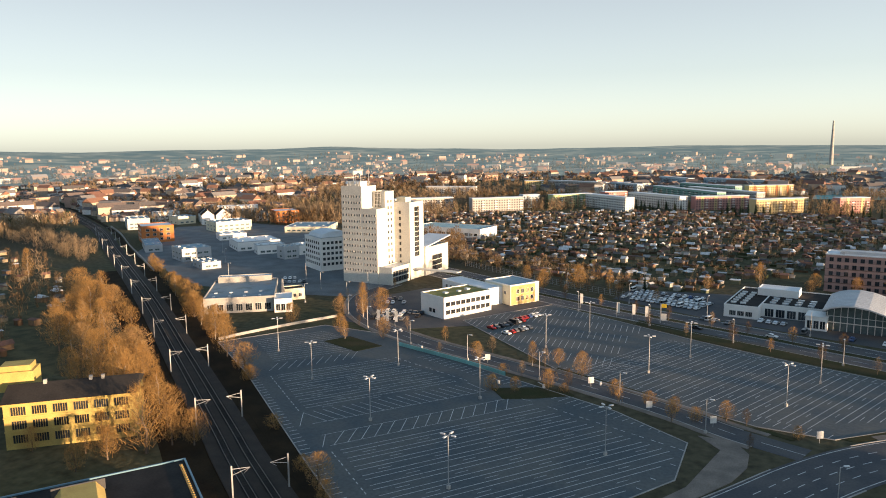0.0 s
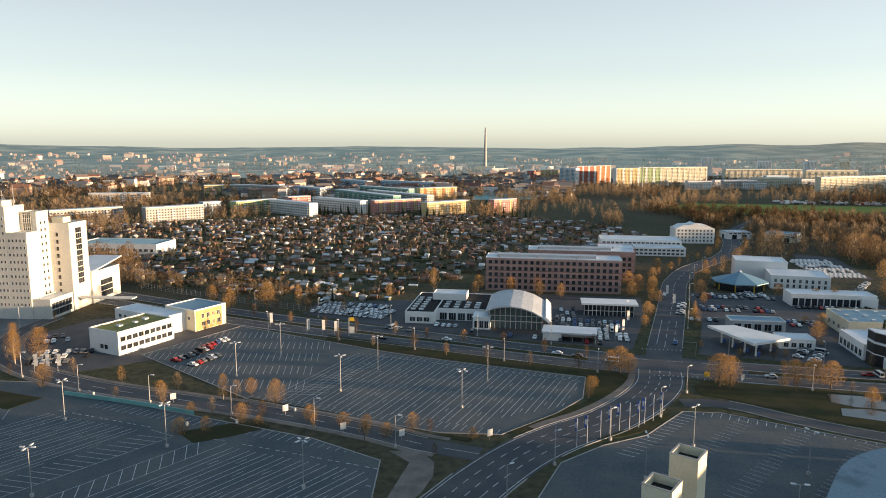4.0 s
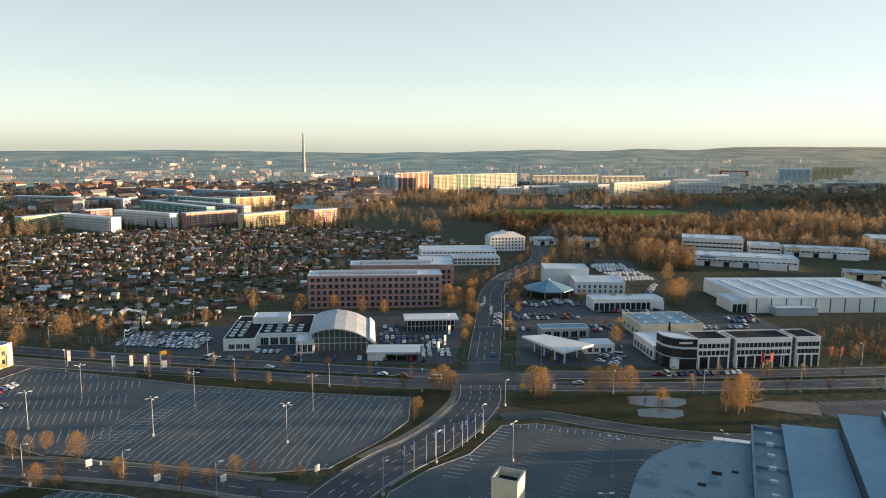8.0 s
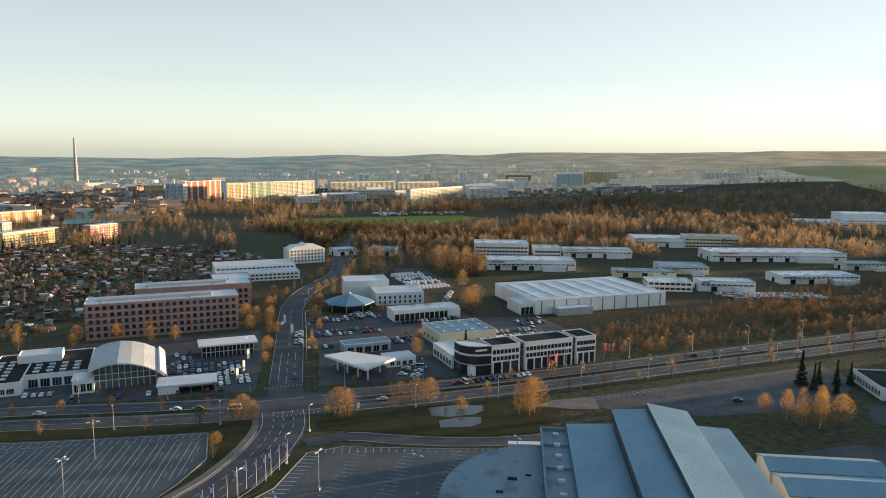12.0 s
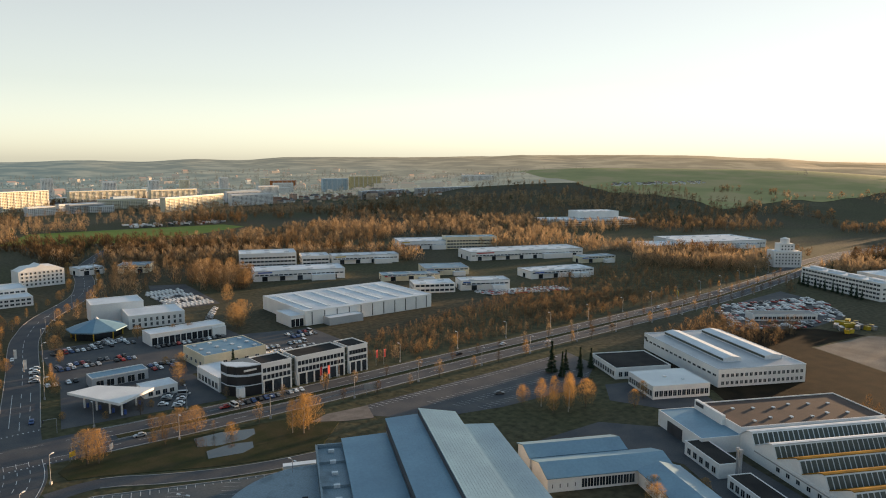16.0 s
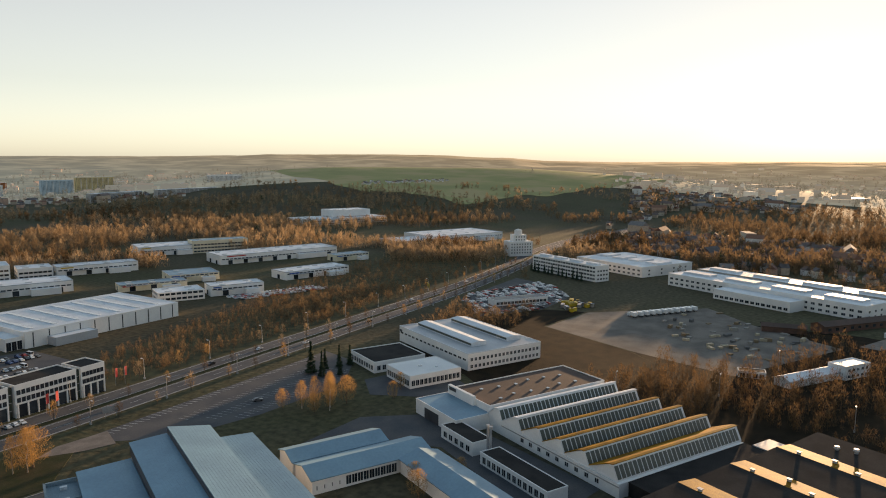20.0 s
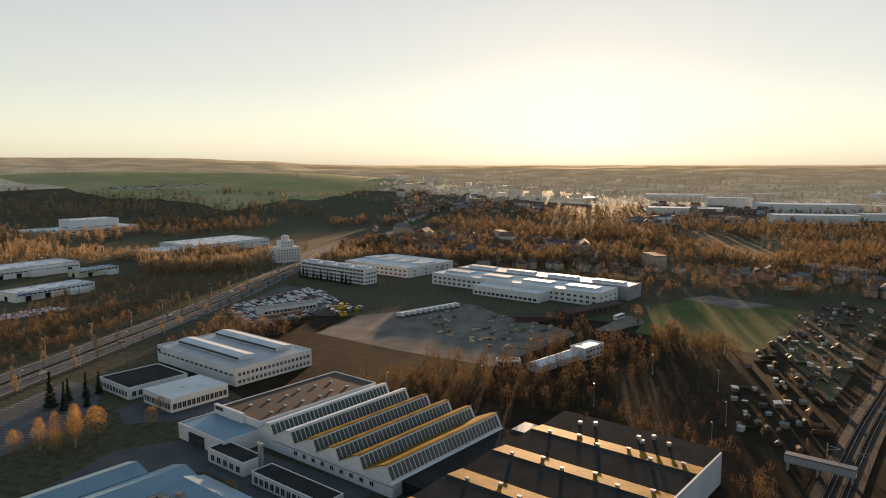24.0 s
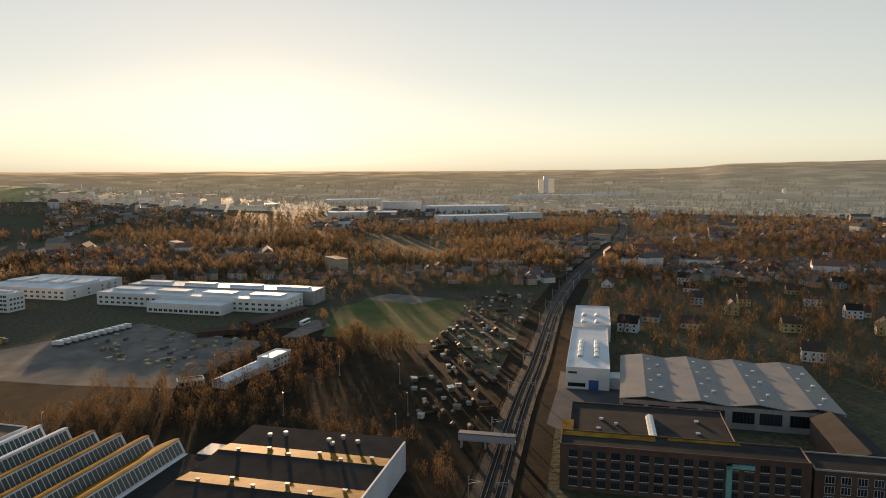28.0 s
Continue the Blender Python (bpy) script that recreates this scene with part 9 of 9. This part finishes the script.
def truck(x, y, ang, label, box_mat, length=7.0, cab=None):
    t = thing("truck", pose(x, y, 0.05, 0, 0, ang), label, "truck", "trucks in the yards")
    bm = boxes((-length / 2, length / 2 - 2.2, -1.2, 1.2, 1.0, 3.4))
    bmesh.ops.bevel(bm, geom=bm.edges[:], offset=0.08, segments=1, affect="EDGES")
    part("cargo_box", bm, box_mat, t)
    bm = bmesh.new()
    prism(bm, [(length / 2 - 2.0, 0.6), (length / 2, 0.6), (length / 2, 1.7), (length / 2 - 0.4, 2.8), (length / 2 - 2.0, 2.8)], -1.15, 1.15)
    c = part("cab", recalc(bm), cab or CARPAINTS[0], t)
    part("windscreen", boxes((length / 2 - 0.32, length / 2 - 0.1, -1.0, 1.0, 1.75, 2.5)), CARGLASS, c)
    part("chassis", boxes((-length / 2, length / 2 - 2.0, -0.9, 0.9, 0.7, 1.0)), DARKFRAME, t)
    for i in (-length * 0.32, length * 0.34):
        for j in (-1, 1):
            part("wheel", WHEEL, None, t, at=pose(i, j * 1.02, 0.48) @ Matrix.Diagonal((1.45, 1.3, 1.45, 1)))


for i in range(11):
    truck(456 + i * 3.9, 111 - i * 3.1, 60, "white delivery truck in a parked row", CARPAINTS[0])
truck(96, 187, 250, "green box truck on the forecourt", GREENPAINT, 7, GREENPAINT)
t = thing("trailer", pose(111, 195, 0.05, 0, 0, -24), "long white box trailer", "trailer")
part("cargo_box", boxes((-5.5, 5.5, -1.25, 1.25, 1.0, 3.6)), CARPAINTS[0], t)
for i in (-3.5, -2.4):
    for j in (-1, 1):
        part("wheel", WHEEL, None, t, at=pose(i, j * 1.0, 0.45) @ Matrix.Diagonal((1.4, 1.3, 1.4, 1)))
part("support_leg", boxes((3.4, 3.7, -0.9, 0.9, 0, 1.0)), STEEL, t)
t = thing("bus", pose(477, -33, 0.05, 0, 0, -30), "white coach parked by the pitch", "bus")
part("body", boxes((-6, 6, -1.25, 1.25, 0.4, 3.2)), CARPAINTS[0], t)
part("window_band", boxes((-5.8, 5.8, -1.28, 1.28, 1.7, 2.7)), CARGLASS, t)
for i in (-4, 4):
    for j in (-1, 1):
        part("wheel", WHEEL, None, t, at=pose(i, j * 1.1, 0.5) @ Matrix.Diagonal((1.5, 1.3, 1.5, 1)))
for i in range(16):
    x, y = 452 + rng.uniform(0, 34), 148 + rng.uniform(-6, 16)
    t = thing("skip_container", pose(x, y, 0.03, 0, 0, rng.uniform(0, 180)), "yellow steel site container on gravel" if i % 3 else "grey steel site container on gravel", "container", "containers in the yard")
    bm = bmesh.new()
    prism(bm, [(-2.4, 0), (2.4, 0), (3.0, 2.4), (-3.0, 2.4)], -1.2, 1.2)
    part("body", recalc(bm), YELLOWPAINT if i % 3 else STEEL, t)
    part("rim", boxes((-3.1, 3.1, -1.3, -1.15, 2.3, 2.5), (-3.1, 3.1, 1.15, 1.3, 2.3, 2.5)), DARKFRAME, t)
V, F = [], []
for i in range(150):
    x, y = rng.uniform(375, 520), rng.uniform(-10, 110)
    if inside(x, y, EXTRA_YARDS[-4]) and math.hypot(x - 455, y - 20) < 70:
        add_box(V, F, pose(x, y, 0, 0, 0, rng.uniform(0, 180)), -rng.uniform(0.6, 3), rng.uniform(0.6, 3), -1, 1, 0, rng.uniform(0.5, 2))
joined("stacked_goods", V, F, island("pallet_goods", [(0.22, 0.16, 0.10), (0.30, 0.28, 0.25), (0.12, 0.12, 0.12), (0.42, 0.36, 0.26)]), "stacks of pallets and material in the yard", "goods")

# flags and signs
t = thing("flagpole", pose(0, 0, 0), "white flagpole with a narrow blue and white flag", "flagpole", "flags along the entry road")
bm = bmesh.new()
tube(bm, (0, 0, 0), (0, 0, 8.5), 0.09, 0.05, 6)
part("pole", bm, LAMPHEAD, t)
bm = bmesh.new()
box(bm, 0.08, 1.1, -0.03, 0.03, 4.6, 8.2)
part("flag", bm, BLUEPAINT, t, "blue cloth flag with a pale field")
part("flag_field", boxes((0.3, 0.9, -0.045, 0.045, 5.6, 7.2)), FRAME, t)
spread(t, [(p[0] + 3.5, p[1] - 3.5, 100 + 20 * (i % 3)) for i, p in enumerate([(-0, 186), (6, 192), (9, 195), (13, 199), (16, 203), (19, 206), (22, 207), (25, 209), (27, 212), (30, 215), (33, 218)])])
t = thing("banner_flag", pose(0, 0, 0), "tall white banner on a steel pole", "banner", "dealer banners")
bm = bmesh.new()
tube(bm, (0, 0, 0), (0, 0, 7), 0.08, 0.06, 6)
part("pole", bm, STEEL, t)
part("cloth", boxes((0.06, 1.3, -0.03, 0.03, 2.2, 6.8)), FRAME, t)
spread(t, [(-105, 290, 20), (-98, 290, 20), (-92, 289, 20), (-126, 299, 20), (26, 301, 30), (30, 301, 30), (-187, 224, 10), (-183, 225, 10), (-179, 226, 10), (34, 312, 30), (40, 352, 20), (38, 330, 20), (66, 372, 0), (66, 395, 0)])
t = thing("banner_flag", pose(0, 0, 0), "red banner flag on a pole", "banner", "office banners")
bm = bmesh.new()
tube(bm, (0, 0, 0), (0, 0, 8), 0.09, 0.06, 6)
part("pole", bm, STEEL, t)
part("cloth", boxes((0.06, 1.5, -0.03, 0.03, 3.8, 7.8)), REDPAINT, t)
spread(t, [(200, 277, 15), (204, 276, 15), (164, 270, 15), (168, 270, 15)])
t = thing("totem_sign", pose(-86, 291, 0, 0, 0, 10), "tall sign pylon with a yellow and a white panel", "sign")
part("post", boxes((-0.25, 0.25, -0.2, 0.2, 0, 8)), STEEL, t)
part("panel", boxes((0.3, 2.4, -0.15, 0.15, 6.6, 8.2)), YELLOWPAINT, t)
part("panel", boxes((0.3, 2.4, -0.15, 0.15, 1, 4)), FRAME, t)
t = thing("town_sign", pose(58, 253, 0, 0, 0, 20), "yellow road sign on two posts", "sign")
part("panel", boxes((-1.1, 1.1, -0.05, 0.05, 1.6, 3.4)), YELLOWPAINT, t)
for x in (-0.9, 0.9):
    part("post", boxes((x - 0.05, x + 0.05, -0.05, 0.05, 0, 1.6)), STEEL, t)
t = thing("direction_sign", pose(174, 244.5, 0, 0, 0, -25), "wide grey back of a road direction sign", "sign")
part("panel", boxes((-3, 3, -0.06, 0.06, 2.0, 4.6)), STEEL, t)
for x in (-2, 2):
    part("post", boxes((x - 0.08, x + 0.08, 0.06, 0.2, 0, 4.4)), STEEL, t)
for x, y in ((70, 252), (440, 240), (545, 246), (628, 258), (-58, 188), (-40, 186), (-120, 203), (-80, 199), (-15, 190)):
    t = thing("info_board", pose(x, y, 0, 0, 0, 40), "white board on two grey posts", "sign", "roadside boards")
    part("panel", boxes((-0.9, 0.9, -0.05, 0.05, 1.2, 3.2)), FRAME, t)
    part("post", boxes((-0.06, 0.06, 0.05, 0.15, 0, 3.1)), STEEL, t)
t = thing("yellow_board", pose(470, 272, 0, 0, 0, 40), "large yellow advertising board by the avenue", "sign")
part("panel", boxes((-4, 4, -0.1, 0.1, 2.4, 6)), YELLOWPAINT, t)
part("post", boxes((-0.2, 0.2, 0.1, 0.4, 0, 5.8)), STEEL, t)
for x, y, a in ((58, 254, 0), (31, 257, 90), (60, 283, 180), (34, 286, 270)):
    t = thing("traffic_light", pose(x, y, 0, 0, 0, a), "grey traffic light mast with an arm", "traffic light", "lights at the junction")
    bm = bmesh.new()
    tube(bm, (0, 0, 0), (0, 0, 5.8), 0.1, 0.08, 6)
    tube(bm, (0, 0, 5.7), (4.5, 0, 5.9), 0.07, 0.05, 6)
    part("mast", bm, STEEL, t)
    part("signal_head", boxes((4.2, 4.6, -0.2, 0.2, 4.9, 5.9)), DARKFRAME, t)
bm, done = paint(avenue)
for i in range(10):
    for x, y, w, d in ((40 + i * 1.7, 256, 0.8, 4.0), (40 + i * 1.7, 290, 0.8, 3.5)):
        slab(bm, [(x, y), (x + w * 0.5, y), (x + w * 0.5, y + 0.8), (x, y + 0.8)], 0.075, 0.09)
done()

# railway
rail = thing("railway_track", Matrix(), "two railway tracks on dark stony ballast", "railway", kind="structure")
bm = bmesh.new()
ribbon(bm, rail_line, -6.5, 6.5, -0.2, 0.3)
part("ballast", recalc(bm), BALLAST, rail)
RAILSTEEL = mat("rail_steel", (0.16, 0.13, 0.11), (0.24, 0.20, 0.17), rough=0.4, metal=0.6, scale=4, bump=0)
for o in (-3.0, -1.5, 1.5, 3.0):
    bm = bmesh.new()
    ribbon(bm, rail_line, o - 0.06, o + 0.06, 0.3, 0.5)
    part("rail", recalc(bm), RAILSTEEL, rail)
V, F = [], []
for c in (-2.25, 2.25):
    s = sides(rail_line, c)
    for p, q in zip(s, s[1:]):
        if math.hypot(p.x, p.y) < 420:
            d = q - p
            for k in range(11):
                c_ = p + d * (k / 11)
                add_box(V, F, pose(c_.x, c_.y, 0, 0, 0, math.degrees(math.atan2(d.y, d.x))), -0.13, 0.13, -1.25, 1.25, 0.29, 0.36)
ob = joined("sleeper", V, F, DARKROOF, "", "", rail)
bm = bmesh.new()
ribbon(bm, rail_line, 8.5, 12.5, -0.2, 0.08)
# The path shares the litter tone darkened for shade.
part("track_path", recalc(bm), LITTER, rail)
for off, turn in ((6.2, 180), (-6.2, 0)):
    s = sides(rail_line, off)
    run = 0.0
    for p, q in zip(s, s[1:]):
        run += (q - p).length
        if run > 46 and math.hypot(p.x, p.y) < 700 and math.hypot(p.x, p.y) > 110:
            run = 0.0
            d = math.degrees(math.atan2((q - p).y, (q - p).x))
            t = thing("catenary_mast", pose(p.x, p.y, 0, 0, 0, d + 90 + (180 if off > 0 else 0)), "grey steel overhead line mast with bracket arm", "mast", "overhead line masts")
            part("post", boxes((-0.16, 0.16, -0.16, 0.16, 0, 8.2)), STEEL, t)
            bm = bmesh.new()
            tube(bm, (0, 0, 7.4), (4.0, 0, 7.0), 0.07, 0.06, 5)
            tube(bm, (0, 0, 6.0), (4.0, 0, 7.0), 0.07, 0.06, 5)
            tube(bm, (4.0, 0, 7.0), (2.6, 0, 5.9), 0.05, 0.05, 5)
            part("bracket", bm, STEEL, t)
t = thing("foot_bridge", pose(249, -71, 0, 0, 0, -118), "covered grey footbridge shelter by the tracks", "bridge")
part("roof", boxes((0, 21, -1.6, 1.6, 5.4, 5.9)), ROOFGREY, t)
part("deck", boxes((0, 21, -1.4, 1.4, 2.9, 3.3)), CONCRETE, t)
part("side_panel", boxes((0, 21, -1.5, -1.4, 3.3, 5.4)), GREYMETAL, t)
for x in (1, 10, 20):
    part("pier", boxes((x - 0.3, x + 0.3, -1.2, 1.2, 0, 2.9)), CONCRETE, t)
t = thing("boundary_wall", Matrix(), "long pale wall along the tracks", "wall")
bm = bmesh.new()
ribbon(bm, rail_line[72:110], 13.4, 13.7, 0, 1.6)
part("panel", recalc(bm), CONCRETE, t)
t = thing("ramp_wall", Matrix(), "low teal painted ramp wall by the access road", "wall")
bm = bmesh.new()
ribbon(bm, smooth_line([(-160, 204), (-130, 199), (-108, 194)], 3), 0.15, -0.15, 0, 1.4)
part("panel", recalc(bm), TEALPANEL, t)
t = thing("lot_wall", Matrix(), "low pale concrete wall round the parking lot corner", "wall")
bm = bmesh.new()
ribbon(bm, smooth_line([(-226, 172), (-224, 185), (-219, 204), (-212, 226)], 3), 0.2, -0.2, 0, 1.1)
part("panel", recalc(bm), CONCRETE, t)
t = thing("field_fence", Matrix(), "thin grey wire fence with posts by the gardens", "fence")
bm = bmesh.new()
for p in smooth_line([(-235, 372), (-150, 340), (-95, 326)], 3.2):
    box(bm, p.x - 0.05, p.x + 0.05, p.y - 0.05, p.y + 0.05, 0, 3.2)
ob = part("post_row", bm, STEEL, t)
ob["kind"] = "stuff"
bm = bmesh.new()
for z in (0.2, 1.2, 2.2, 3.1):
    ribbon(bm, smooth_line([(-235, 372), (-150, 340), (-95, 326)], 3.2), 0.02, -0.02, z, z + 0.05)
ob = part("wire", recalc(bm), STEEL, t)
for x, y in ((-106, 186), (-92, 190), (-150, 205), (-78, 202)):
    t = thing("ticket_barrier", pose(x, y, 0, 0, 0, 60), "white parking ticket barrier with a raised arm", "barrier", "parking barriers")
    part("cabinet", boxes((-0.3, 0.3, -0.3, 0.3, 0, 1.2)), LAMPHEAD, t)
    part("arm", boxes((-0.06, 0.06, 0.3, 3.4, 0.9, 1.05)), LAMPHEAD, t)
